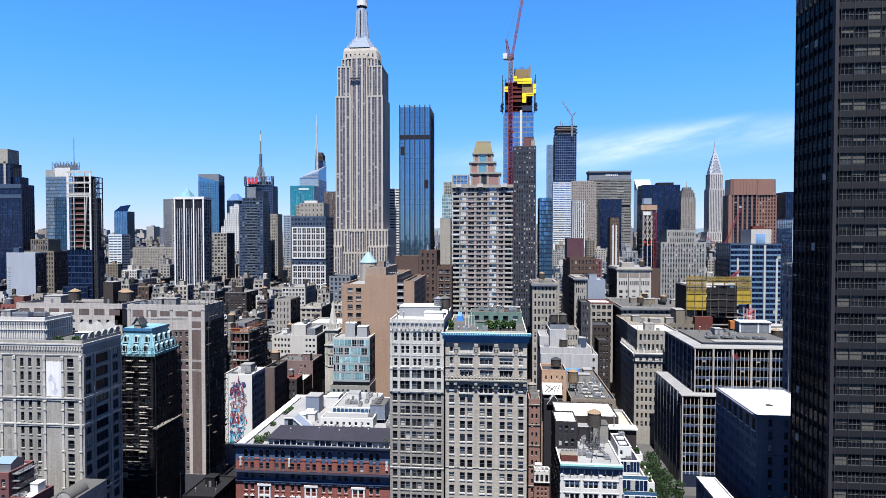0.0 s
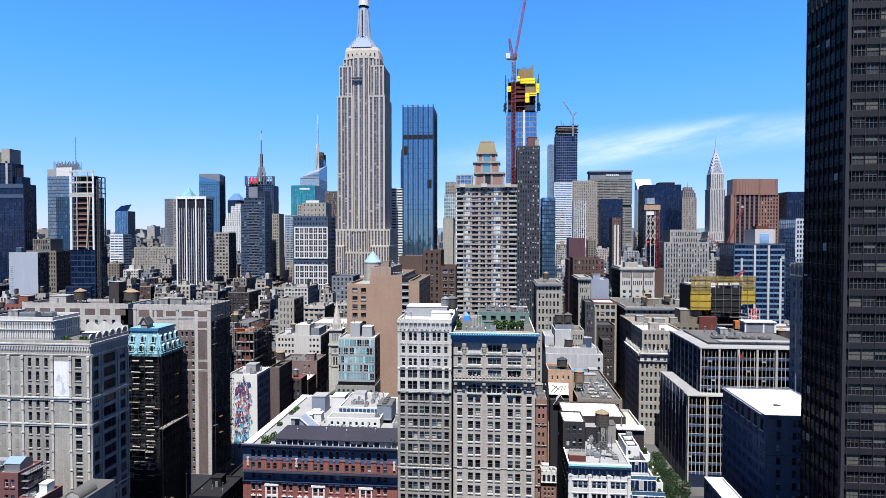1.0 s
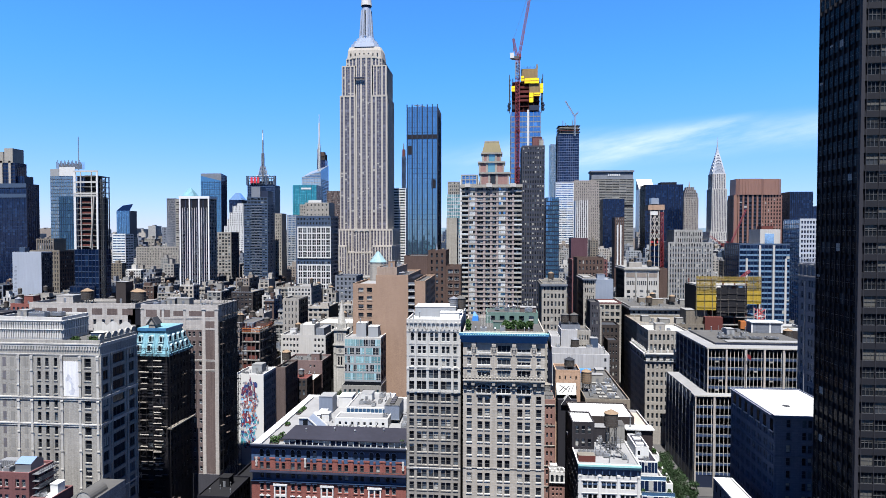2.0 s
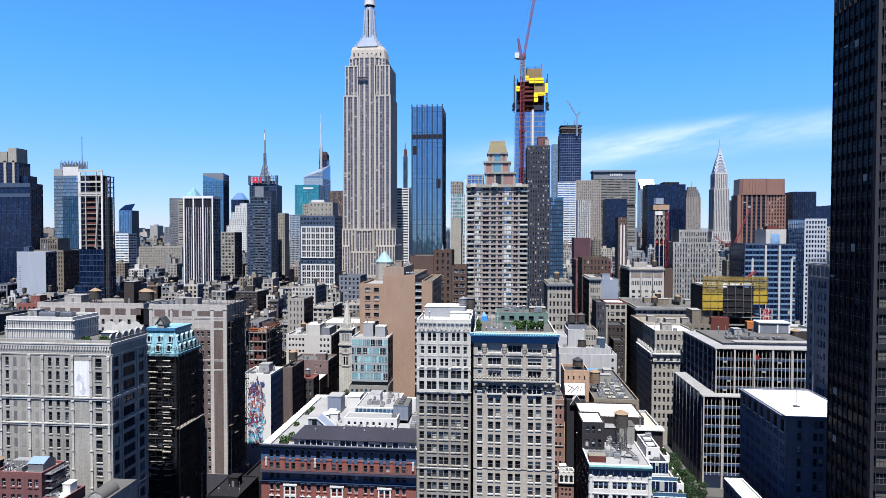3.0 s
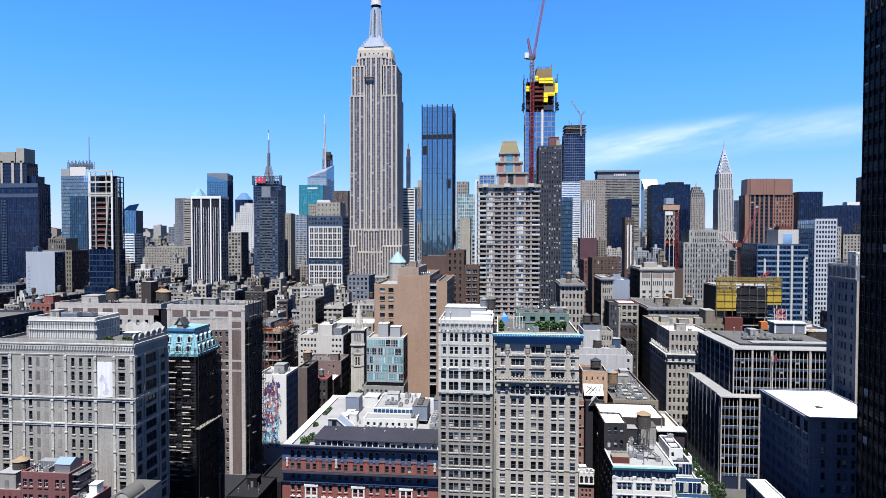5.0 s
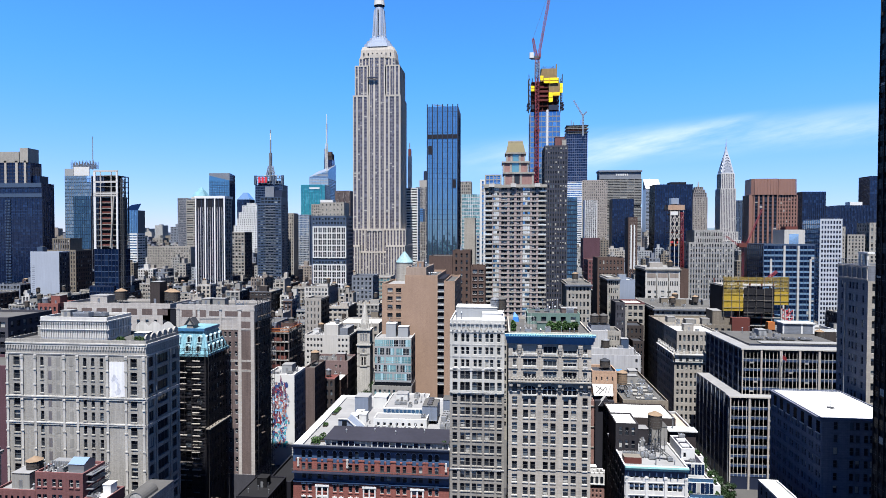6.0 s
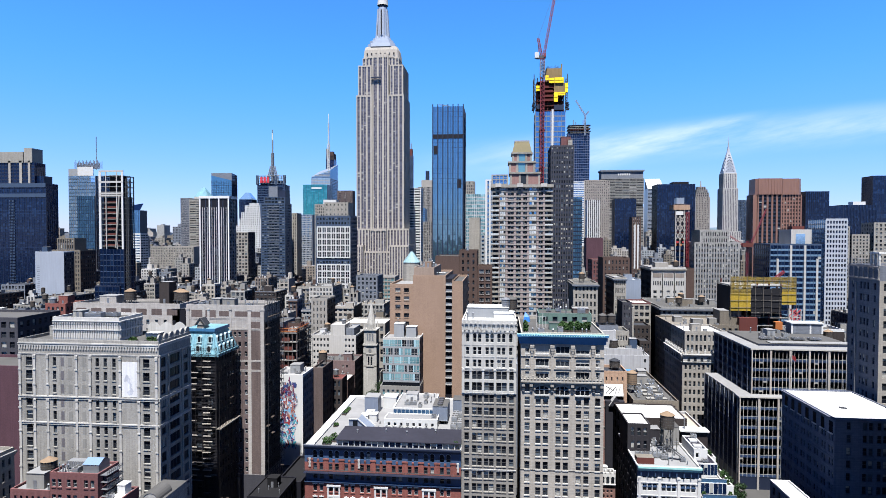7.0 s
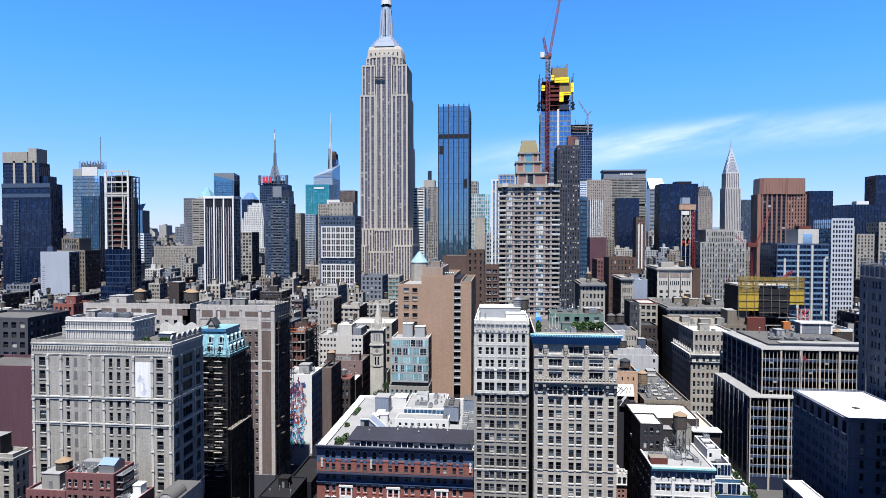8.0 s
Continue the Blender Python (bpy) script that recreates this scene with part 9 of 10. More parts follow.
block("grey_office", "grey office tower behind the skyscraper", -379, -345, 1275, 1300, 196, MUDDY, zlo=60, S=("punched", 12, 30, {}))
block("striped_tower", "slim white tower with dark window bands", -146.5, -128, 793, 815, 163, WHITE_PAINT, zlo=40, S=("punched", 2, 34, {"fw": 0.88, "fh": 0.5}), E=("punched", 3, 34, {"fw": 0.8}))
st = thing("slim_supertall", "very slim tower under construction with a crane on top", "building")
q = Shell()
q.box(-376, -362, 2285, 2305, 0, 405, BLUE_GREY)
part("wall", q, st)
q = Shell()
for k in range(60):
    Face("S", -376, -362, 2285, 2305).slab(q, 0, 14, 150 + k * 4.2, 151.4 + k * 4.2, 0, 0.4, DARK_PANEL)
part("floor_bands", q, st, kind="stuff")
q = Shell()
q.box(-374, -364, 2286, 2304, 405, 432, RUST)
lattice(q, (-369, 2290, 432), (-369, 2290, 455), 3, 6, GREY_METAL, 0.5)
part("hoist", q, st)
gg = block("prewar_tower", "grey prewar stone tower", -231, -185, 1492, 1530, 220, LIMESTONE, zlo=80, S=("ribbed", 14, 34, {}))
block("t", "", -222, -194, 1496, 1526, 238, LIMESTONE, z0=220, parent=gg)
q = Shell()
q.prism(ring_of(-208, 1510, 5, 10), 238, 262, DARK_PANEL)
part("chimney", q, gg)
block("lattice_glass_tower", "blue glass tower with diagonal lattice", -196, -165, 1130, 1160, 150, BLUE_GREY, zlo=60, S=("curtain", 12, 22, {"glass": GLASS_BLUE, "fh": 0.3}))
block("grey_brick_tower", "grey brick prewar building with pale top", -152, -118, 870, 900, 118, LIMESTONE, zlo=50, S=("ribbed", 12, 16, {}), roof=ROOF_GREY)
block("aqua_tower", "aqua glass apartment tower", -56, -36, 600, 625, 141, WHITE_PAINT, zlo=40, S=("curtain", 9, 28, {"glass": GLASS_AQUA, "fh": 0.3, "spandrel": GREY_PAINT}))
block("cream_step_tower", "cream stone tower with stepped top", -72, -56, 800, 825, 172, PALE_LIME, zlo=60, S=("punched", 6, 26, {}))
block("blank_tower", "pale concrete tower with a blank wall", -46, -37.5, 479, 500, 113, PALE_LIME, zlo=40, roof=ROOF_GREY)
block("pale_glass_tower", "pale gridded glass tower", -37, -28, 485, 505, 100, GREY_PAINT, zlo=40, S=("punched", 3, 18, {"fw": 0.7, "glass": GLASS_BLUE}))
block("pale_grid_tower", "pale gridded office tower", 128, 160, 1526, 1560, 330, PALE_METAL, zlo=100, S=("curtain", 10, 60, {"glass": GLASS_PALE}))
block("navy_glass_block", "navy glass apartment tower", 34.5, 45, 487, 505, 130.5, DARK_PANEL, zlo=40, S=("curtain", 6, 26, {"glass": GLASS_BLUE, "fh": 0.2}), W=("curtain", 6, 26, {"glass": GLASS_NAVY}))
block("blue_striped_tower", "white tower with blue glass bands", 128, 169, 1374, 1405, 221, WHITE_PAINT, zlo=80, S=("punched", 3, 34, {"fw": 0.97, "fh": 0.5, "glass": GLASS_BLUE}))
block("white_pier_tower", "slim white tower with dark window strips", 148, 172, 1180, 1205, 168, WHITE_PAINT, zlo=60, S=("ribbed", 6, 28, {}))
block("thin_brick_tower", "thin brown brick tower with white corners", 134, 144.5, 717, 735, 121, BROWN_BRICK, zlo=40, S=("ribbed", 4, 22, {"fw": 0.3}))
ci = block("slant_topped_tower", "white tower with a bright slanted roof", 474, 525, 2061, 2110, 255, PALE_METAL, zlo=100, S=("punched", 3, 34, {"fw": 0.97, "fh": 0.5}))
q = Shell()
q.face([(474, 2061, 255), (525, 2061, 255), (525, 2105, 292), (474, 2105, 292)], WHITE_PAINT)
q.face([(474, 2105, 255), (474, 2061, 255), (474, 2105, 292)], GREY_PAINT)
part("slanted_roof", q, ci)
block("blue_grey_tower", "blue-grey gridded office tower", 575, 603, 1565, 1600, 188, BLUE_GREY, zlo=80, S=("punched", 8, 28, {"fw": 0.6}))
block("dark_office", "dark glass office tower with flat top", 505, 554, 1057, 1090, 149, DARK_PANEL, zlo=60, S=("curtain", 12, 24, {"glass": GLASS_NAVY}), W=("curtain", 8, 24, {"glass": GLASS_NAVY}))
block("navy_ribbed_office", "broad navy office tower with fine ribs", 556, 612, 1065, 1100, 151, DARK_PANEL, zlo=60, S=("curtain", 24, 20, {"glass": GLASS_NAVY, "fin": 0.5}))
bulkhead(588, 1080, 151, 20, 14, 6, WHITE_PAINT)
block("navy_tower", "dark navy glass tower", 672, 720, 1180, 1215, 211, DARK_PANEL, zlo=60, S=("curtain", 12, 36, {"glass": GLASS_NAVY}), W=("curtain", 12, 36, {"glass": GLASS_NAVY}))
for x0, x1, z in ((322, 333, 108), (335, 352, 100), (356, 378, 112)):
    block("cream_apartments", "cream apartment tower with dark windows", x0, x1, 638, 660, z, PALE_LIME, zlo=40, S=("punched", 5, 18, {"fw": 0.5}), W=("punched", 5, 18, {}), roof=ROOF_SILVER)
BLUE_STUCCO = stone("blue_grey_stucco", (0.133, 0.155, 0.194), var=0.1, streaks=0.15)
block("brown_office", "brown brick office with rows of windows", 66, 99, 570, 600, 75.7, MAROON, zlo=30, S=("punched", 12, 11, {}), W=("punched", 9, 11, {}), roof=ROOF_GREY)
block("white_loft", "white loft building with small windows and a dark cornice", 45.5, 52.5, 352, 378, 74.5, PALE_LIME, zlo=20, cornice=(1.2, 0.7, SLATE), S=("punched", 5, 12, {}), W=("punched", 8, 12, {"wall": BROWN_BRICK}), roof=ROOF_SILVER)
block("blue_blank_loft", "pale blue loft building with a blank wall", 60, 71.5, 398, 418, 69.8, BLUE_STUCCO, zlo=20, roof=ROOF_WHITE)
bulkhead(64, 404, 69.8, 5, 5, 4, BLUE_STUCCO)
block("brick_loft", "brown brick loft with rows of small windows", 52, 70.5, 428, 450, 83, BROWN_BRICK, zlo=30, S=("punched", 7, 12, {"fw": 0.4, "frame_mat": FRAME_W}), roof=ROOF_GREY)
block("corniced_loft", "pale stone loft with a dark cornice", 20, 33.4, 334, 360, 72.5, PALE_LIME, zlo=16, S=("punched", 6, 13, {"fw": 0.5}), roof=ROOF_GREY, cornice=(1.4, 0.8, SLATE))
dkn = block("dark_loft", "narrow dark brick loft with a pale chimney", 46.8, 51.8, 334, 349, 62.0, SLATE_DARK, zlo=16, S=("punched", 3, 11, {"fw": 0.4}), E=("punched", 5, 11, {}), roof=ROOF_GREY)
q = Shell()
q.box(51.9, 52.9, 333.2, 334.4, 0, 60, PALE_LIME)
part("chimney", q, dkn, "pale masonry chimney")
tbx = Shell()
for i in range(5):
    for k in range(2):
        tbx.box(32 + k * 4.4, 34.8 + k * 4.4, 216 + i * 5.2, 218.2 + i * 5.2, 41.0, 41.6, ROOF_GREY, CONCRETE)
part("roof_hatch", tbx, bpy.data.objects["flat_roofed_loft"], "grey roof hatches in rows", kind="stuff")
block("white_loft", "low white loft with dark openings and a red roof edge", 57.5, 71.5, 372, 392, 57.5, PALE_LIME, zlo=20, S=("punched", 4, 9, {"fw": 0.7}), roof=ROOF_WHITE, edge=MAROON)
block("brown_house", "brown brick house with stepped dark roofs", 55.6, 66.4, 352, 369, 46.5, DARK_BRICK, zlo=8, roof=ROOF_DARK, S=("punched", 4, 9, {"fw": 0.4}), W=("punched", 5, 9, {}))
block("brown_house", "dark brown brick house with a tar roof", 57.2, 63.4, 338, 351, 40.0, DARK_BRICK, zlo=8, roof=ROOF_DARK, S=("punched", 3, 8, {"fw": 0.45, "frame_mat": FRAME_W}))
water_tank(26, 345, 72.5, 1.8, 3.0, 2.5)
block("pale_loft", "pale stone loft with a grid of windows", 25.5, 42, 405, 430, 68.2, LIMESTONE, zlo=16, S=("punched", 7, 13, {"fw": 0.5}), roof=ROOF_SILVER)
ttb = bpy.data.objects["thin_brick_tower"]
for u in (2.6, 6.2):
    q = Shell()
    Face("S", 134, 144.5, 717, 735).slab(q, u, u + 1.5, 60, 112, 0.0, 0.5, WHITE_PAINT)
    part("white_strip", q, ttb, "white vertical strip")
block("white_slim_tower", "slim white tower with dark vertical window strips", -31.4, -18.0, 420, 440, 138.2, WHITE_PAINT, zlo=40, S=("ribbed", 5, 30, {"fw": 0.5, "spandrel": SLATE, "glass": GLASS_BLUE}), roof=ROOF_GREY)
block("maroon_block", "maroon brick building with a blank wall", 95, 117, 814, 840, 95, PLUM_BRICK, roof=ROOF_GREY)
block("dark_prewar", "dark stone prewar building with arched windows", -147, -128, 509, 535, 63, SLATE, zlo=20, S=("punched", 5, 11, {}), E=("punched", 7, 11, {}), roof=ROOF_DARK)
block("yellow_glass_block", "low block with gridded front and yellow sheeting", -137, -120, 550, 575, 59.4, LIMESTONE, zlo=20, S=("punched", 5, 10, {"fw": 0.78, "fh": 0.7, "glass": GLASS_AQUA}), roof=ROOF_SILVER)
for k in range(5):
    q = Shell()
    Face("S", -137, -120, 550, 575).slab(q, 0.5, 6.0 - (k % 2), 30 + k * 5.6, 33.6 + k * 5.6, 0.0, 0.2, NET_BRIGHT)
    part("sheeting", q, bpy.data.objects["yellow_glass_block"], "yellow plastic sheeting")
block("grey_loft_tower", "narrow tall grey stone loft with a blank side", -137.6, -127.4, 356, 374, 59.5, LIMESTONE, zlo=16, S=("punched", 4, 11, {"fw": 0.3}), E=("punched", 5, 11, {"wall": DARK_BRICK}), roof=ROOF_GREY)
block("red_brick_loft", "red-brown brick loft with a roof tank", -251, -240, 278, 292, 64, RED_BRICK, zlo=30, S=("punched", 4, 9, {}), E=("punched", 5, 9, {}), roof=ROOF_GREY)
bulkhead(-244, 284, 64, 5, 5, 4.5, RED_BRICK)
water_tank(-249, 281, 64, 1.6, 2.4, 0.8, barrel=GREY_METAL, cone=GREY_METAL, label="dark grey metal roof tank with a low cone")

# art deco skyscraper with the mast
esb = thing("art_deco_skyscraper", "limestone art deco skyscraper with setbacks and a metal mast", "building")
ESB_STONE = stone("sunlit_limestone", (0.262, 0.240, 0.212), var=0.12, blocks=(1.6, 0.8, 0.25))
ALU = plain("mast_aluminium", (0.357, 0.383, 0.416), 0.35, 0.6)
GLASS_ESB = glazing("shaded_window_glass", (0.040, 0.038, 0.052), (0.11, 0.108, 0.135))
SP_ESB = plain("aluminium_spandrel", (0.072, 0.066, 0.078), 0.5, 0.3)
EO = {"glass": GLASS_ESB, "spandrel": SP_ESB, "rec": 0.5, "blinds": 0.05}


def tier(x0, x1, y0, y1, z0, z1, n, m, fw=0.55, groups=0, gap=0.0, top=1.6):
    rows = max(1, int((z1 - z0 - top) / 3.75))
    o = dict(EO, fw=fw, groups=groups, gap=gap, top=top, margin=0.5)
    block("t", "", x0, x1, y0, y1, z1, ESB_STONE, z0=z0, parent=esb, S=("ribbed", n, rows, o), E=("ribbed", m, rows, o), W=("ribbed", m, rows, o), take=False)


WING = ((0.07, 0.21), (0.315, 0.448), (0.468, 0.60), (0.715, 0.885))
MIDDLE = ((0.07, 0.162), (0.178, 0.27), (0.39, 0.487), (0.503, 0.60), (0.715, 0.807), (0.823, 0.915))


def shaft(x0, x1, y0, y1, z0, z1, strips, m=10, top=2.0):
    """A tier whose front has the given window strips, as shares of its width."""
    rows = max(1, int((z1 - z0 - top) / 3.75))
    o = dict(EO, fw=0.58, groups=2, gap=0.35, top=top, margin=0.5)
    block("t", "", x0, x1, y0, y1, z1, ESB_STONE, z0=z0, parent=esb, S=("ribbed", 4, rows, dict(EO, top=top, spans=[(a * (x1 - x0), b * (x1 - x0)) for a, b in strips])),
          E=("ribbed", m, rows, o), W=("ribbed", m, rows, o), take=False)


def even(n, fw=0.55):
    return [((i + 0.5 - fw / 2) / n, (i + 0.5 + fw / 2) / n) for i in range(n)]


OCC.append((-230, -100, 678, 748))
tier(-226, -100, 679, 746, 0, 24, 30, 14)
shaft(-197.2, -181.8, 684, 746, 24, 87.5, even(5))
shaft(-150.8, -127.9, 684, 746, 24, 87.5, even(7))
shaft(-181.8, -150.8, 687, 700, 24, 80, even(9))
shaft(-196.4, -128.4, 692, 746, 60, 107, even(18), 14)
shaft(-174.6, -155.2, 688.5, 700, 60, 107, even(6, 0.6), 3, 3.4)
for i in range(3):
    q = Shell()
    arch_cap(Face("S", -174.6, -155.2, 688.5, 700), q, 3.3 + 6.4 * i, 4.6, 104.4, ESB_STONE, 0.5)
    part("arch_head", q, esb)
shaft(-193.8, -174.6, 700, 746, 107, 267, WING, 12)
shaft(-155.0, -135.8, 700, 746, 107, 267, WING, 12)
shaft(-174.6, -155.0, 702.2, 745, 107, 316, MIDDLE, 10, 4.0)
shaft(-192.0, -175.6, 702.5, 744, 267, 303, WING, 11, 1.5)
shaft(-153.6, -137.2, 702.5, 744, 267, 303, WING, 11, 1.5)
shaft(-187.0, -142.8, 704, 742, 303, 312, even(11), 9, 1.0)
q = Shell()
rr = [(-186, 705.5), (-180, 703.6), (-150, 703.6), (-144, 705.5), (-142.6, 711), (-142.6, 728), (-144, 733), (-186, 733), (-187.4, 728), (-187.4, 711)]
q.prism(rr, 312, 322, ESB_STONE, None, 0.95)
q.prism([(-165 + (x + 165) * 0.95, 718 + (y - 718) * 0.95) for x, y in rr], 322, 326, ESB_STONE, None, 0.93)
part("crown", q, esb)
for i in range(7):
    q = Shell()
    Face("S", -186, -144, 703.6, 733).slab(q, 4.2 + i * 5.4, 5.6 + i * 5.4, 315.5, 318, -0.6, 0.12, GLASS)
    part("crown_window", q, esb)
for k, (hw, z0, z1) in enumerate(((17, 326, 330), (14.5, 330, 334), (11, 334, 338), (8.5, 338, 341))):
    q = Shell()
    q.prism([(-165 + hw * a, 718 + hw * 0.8 * b) for a, b in ((-1, -0.7), (-0.7, -1), (0.7, -1), (1, -0.7), (1, 0.7), (0.7, 1), (-0.7, 1), (-1, 0.7))], z0, z1, ALU, None, 0.97)
    part("mast_step", q, esb)
q = Shell()
q.prism(ring_of(-165, 718, 7.2, 16), 341, 376, ALU, None, 0.78)
part("mast", q, esb, "fluted aluminium mast")
for i in range(8):
    a = math.pi / 8 + i * math.pi / 4
    q = Shell()
    c, s = math.cos(a), math.sin(a)
    q.bar((-165 + 8.2 * c, 718 + 8.2 * s, 338), (-165 + 5.8 * c, 718 + 5.8 * s, 374), 0.8, PALE_METAL)
    part("mast_wing", q, esb)
q = Shell()
Face("S", -165.8, -164.2, 710.8, 712).slab(q, 0.2, 1.4, 342, 372, 0.0, 0.7, BLACK_PANEL)
part("mast_window_strip", q, esb)
for z0, z1, r in ((376, 379, 5.2), (379, 383, 6.6), (383, 389, 6.2)):
    q = Shell()
    q.prism(ring_of(-165, 718, r, 18), z0, z1, DARK_PANEL if r < 6 else WHITE_PAINT, None, 0.97)
    part("mast_drum", q, esb)
q = Shell()
q.prism(ring_of(-165, 718, 5.5, 16), 389, 394, ALU, None, 0.4)
q.prism(ring_of(-165, 718, 1.6, 8), 394, 443, GREY_METAL, None, 0.4)
part("antenna", q, esb)
cr2 = thing("cleaning_platform", "dark suspended cleaning platform on the tower front", "platform")
q = Shell()
q.box(-176, -164, 699.8, 701.4, 287, 288.6, DARK_PANEL, None, True)
part("deck", q, cr2)
q = Shell()
for x in (-175, -165):
    q.bar((x, 700.6, 288.6), (x, 701.5, 312), 0.08, FRAME_D)
part("cable", q, cr2)

# white spire tower with steel crown
chs = thing("art_deco_spire", "white brick art deco tower with a steel crown and spire", "building")
STEEL = plain("crown_steel", (0.240, 0.250, 0.270), 0.45, 0.35)
OCC.append((485, 545, 1440, 1500))


def ctier(x0, x1, y0, y1, z0, z1, n):
    rows = max(1, int((z1 - z0 - 2) / 3.9))
    o = {"top": 2.0, "fw": 0.5, "rec": 0.5, "glass": GLASS_ESB}
    block("t", "", x0, x1, y0, y1, z1, CREAM, z0=z0, parent=chs, S=("ribbed", n, rows, o), W=("ribbed", n, rows, o), take=False)


cx, cy = 519.5, 1475.0
ctier(cx - 29, cx + 26, 1446, 1500, 0, 88, 12)
ctier(cx - 23, cx + 22, 1452, 1498, 88, 108, 11)
ctier(cx - 17.5, cx + 17.5, 1457.5, 1492.5, 108, 210, 9)
ctier(cx - 15.2, cx + 15.2, 1460, 1490, 210, 246, 7)
q = Shell()
PROFILE = ((246, 14.2), (254, 12.6), (263, 10.8), (272, 8.9), (280, 7.2), (286, 5.7), (291, 4.4), (296, 3.3), (303, 2.2), (310, 1.4))
for (z0, a), (z1, b) in zip(PROFILE, PROFILE[1:]):
    q.prism([(cx - a, cy - a), (cx + a, cy - a), (cx + a, cy + a), (cx - a, cy + a)], z0, z1, STEEL, None, b / a)
part("crown", q, chs, "tapered steel crown")
for k in range(6):  # sunburst arches on the two visible sides
    hw, zb = ((12.6, 246), (11.0, 255), (9.2, 264), (7.4, 272), (5.6, 280), (3.9, 287))[k]
    for side in ("S", "W"):
        fcs = Face(side, cx - hw, cx + hw, cy - hw, cy + hw)
        q = Shell()
        n = 10
        pts = [(hw + hw * 0.92 * math.cos(math.pi * i / n), zb + hw * 0.9 * math.sin(math.pi * i / n)) for i in range(n + 1)]
        q.face([fcs.at(u, z, 1.2) for u, z in pts], STEEL)
        for (a, b), (c, d) in zip(pts, pts[1:]):
            q.face([fcs.at(a, b, 1.2), fcs.at(a, b, -2), fcs.at(c, d, -2), fcs.at(c, d, 1.2)], STEEL)
        part("sunburst_arch", q, chs)
        for i in range(5):
            a = math.pi * (0.14 + 0.18 * i)
            q = Shell()
            u, z = hw + hw * 0.7 * math.cos(a), zb + hw * 0.8 * math.sin(a)
            q.face([fcs.at(u - 0.9, z - 1.0, 1.3), fcs.at(u + 0.9, z - 1.0, 1.3), fcs.at(u + 0.1, z + 1.2, 1.3)], DARK_PANEL)
            part("crown_light", q, chs)
q = Shell()
q.prism(ring_of(cx, cy, 1.7, 8), 303, 334, STEEL, None, 0.06)
part("spire", q, chs)

# other high towers
met = thing("slab_skyscraper", "broad grey concrete office slab with dark bands", "building")
OCC.append((230, 350, 1555, 1605))
o = {"fw": 0.55, "rec": 0.6, "top": 0.0, "blinds": 0.1, "spandrel": SLATE}
for z0, z1 in ((0, 172), (178, 244)):
    block("t", "", 236, 344, 1559, 1600, z1, CONCRETE, z0=z0, zlo=max(z0, 80), parent=met, S=("punched", 6, int((z1 - max(z0, 80)) / 4), {"fw": 0.96, "fh": 0.48}), take=False)
for z0, z1 in ((172, 178), (244, 264)):
    block("t", "", 237.5, 342.5, 1560.5, 1600, z1, BLACK_PANEL if z0 < 200 else SLATE, z0=z0, parent=met, take=False)
q = Shell()
q.box(235, 345, 1558, 1600, 262, 266, SLATE, ROOF_GREY)
part("roof", q, met)
q = Shell()
for i in range(7):  # brand lettering drawn as plain bars
    Face("S", 235, 345, 1560.5, 1600).slab(q, 44 + i * 4.6, 47 + i * 4.6, 252, 258, 0, 0.6, WHITE_PAINT)
part("sign_bars", q, met)
bb = block("black_office", "broad black glass office tower", 288, 360.7, 1209, 1250, 200, BLACK_PANEL, zlo=60, S=("curtain", 22, 34, {"glass": GLASS_NAVY, "fin": 0.5}), W=("curtain", 12, 34, {"glass": GLASS_BLACK}))
block("t", "", 320, 350, 1215, 1240, 205, BLACK_PANEL, z0=200, parent=bb)
block("black_slab", "black glass office slab", 204, 245.7, 1199, 1230, 171, BLACK_PANEL, zlo=60, S=("curtain", 12, 30, {"glass": GLASS_NAVY, "fin": 0.6}))
TAUPE = stone("taupe_limestone", (0.165, 0.148, 0.136), var=0.14)
g2 = block("stone_skyscraper", "grey stone prewar skyscraper with flat top", 165, 226, 1378, 1410, 222, TAUPE, zlo=80, S=("ribbed", 14, 40, {"fw": 0.42, "fh": 0.5, "rec": 0.3, "spandrel": TAUPE}), W=("ribbed", 10, 34, {}))
block("t", "", 171, 220, 1382, 1408, 225, TAUPE, z0=222, parent=g2)
pw = block("prewar_tower", "buff brick prewar tower with rounded top", 401.7, 432.7, 1338, 1366, 182, TAUPE, zlo=80, S=("punched", 9, 26, {}), W=("ribbed", 8, 26, {}))
for i, (z, k) in enumerate(((192, 1.5), (199, 4), (205, 7))):
    block("t", "", 401.7 + k, 432.7 - k, 1338 + k, 1366 - k, z, TAUPE, z0=(182, 192, 199)[i], parent=pw, S=("ribbed", 6 - i, 2, {}))
q = Shell()
q.prism(ring_of(417, 1352, 2, 8), 205, 218, TAUPE, None, 0.2)
part("finial", q, pw)
BLUE_STEEL = plain("blue_grey_steel", (0.060, 0.072, 0.105), 0.6)
vn = block("unfinished_supertall", "dark steel frame of a supertall tower with cranes", 135.5, 184.8, 1408, 1450, 336, DARK_PANEL, zlo=100, S=("curtain", 10, 40, {"glass": GLASS_NAVY, "fh": 0.2, "spandrel": BLUE_STEEL, "fin": 0.8, "fw": 0.06, "wall": BLUE_STEEL}), W=("curtain", 8, 40, {"glass": GLASS_NAVY}))
for k in range(6):
    q = Shell()
    q.box(139 - (k % 2) * 3, 183 + (k % 2) * 4, 1406, 1450, 336 + 3.6 * k, 337.2 + 3.6 * k, (CONCRETE, DARK_PANEL, RUST, CONCRETE, PALE_LIME, DARK_PANEL)[k], None, True)
    part("floor_slab", q, vn)
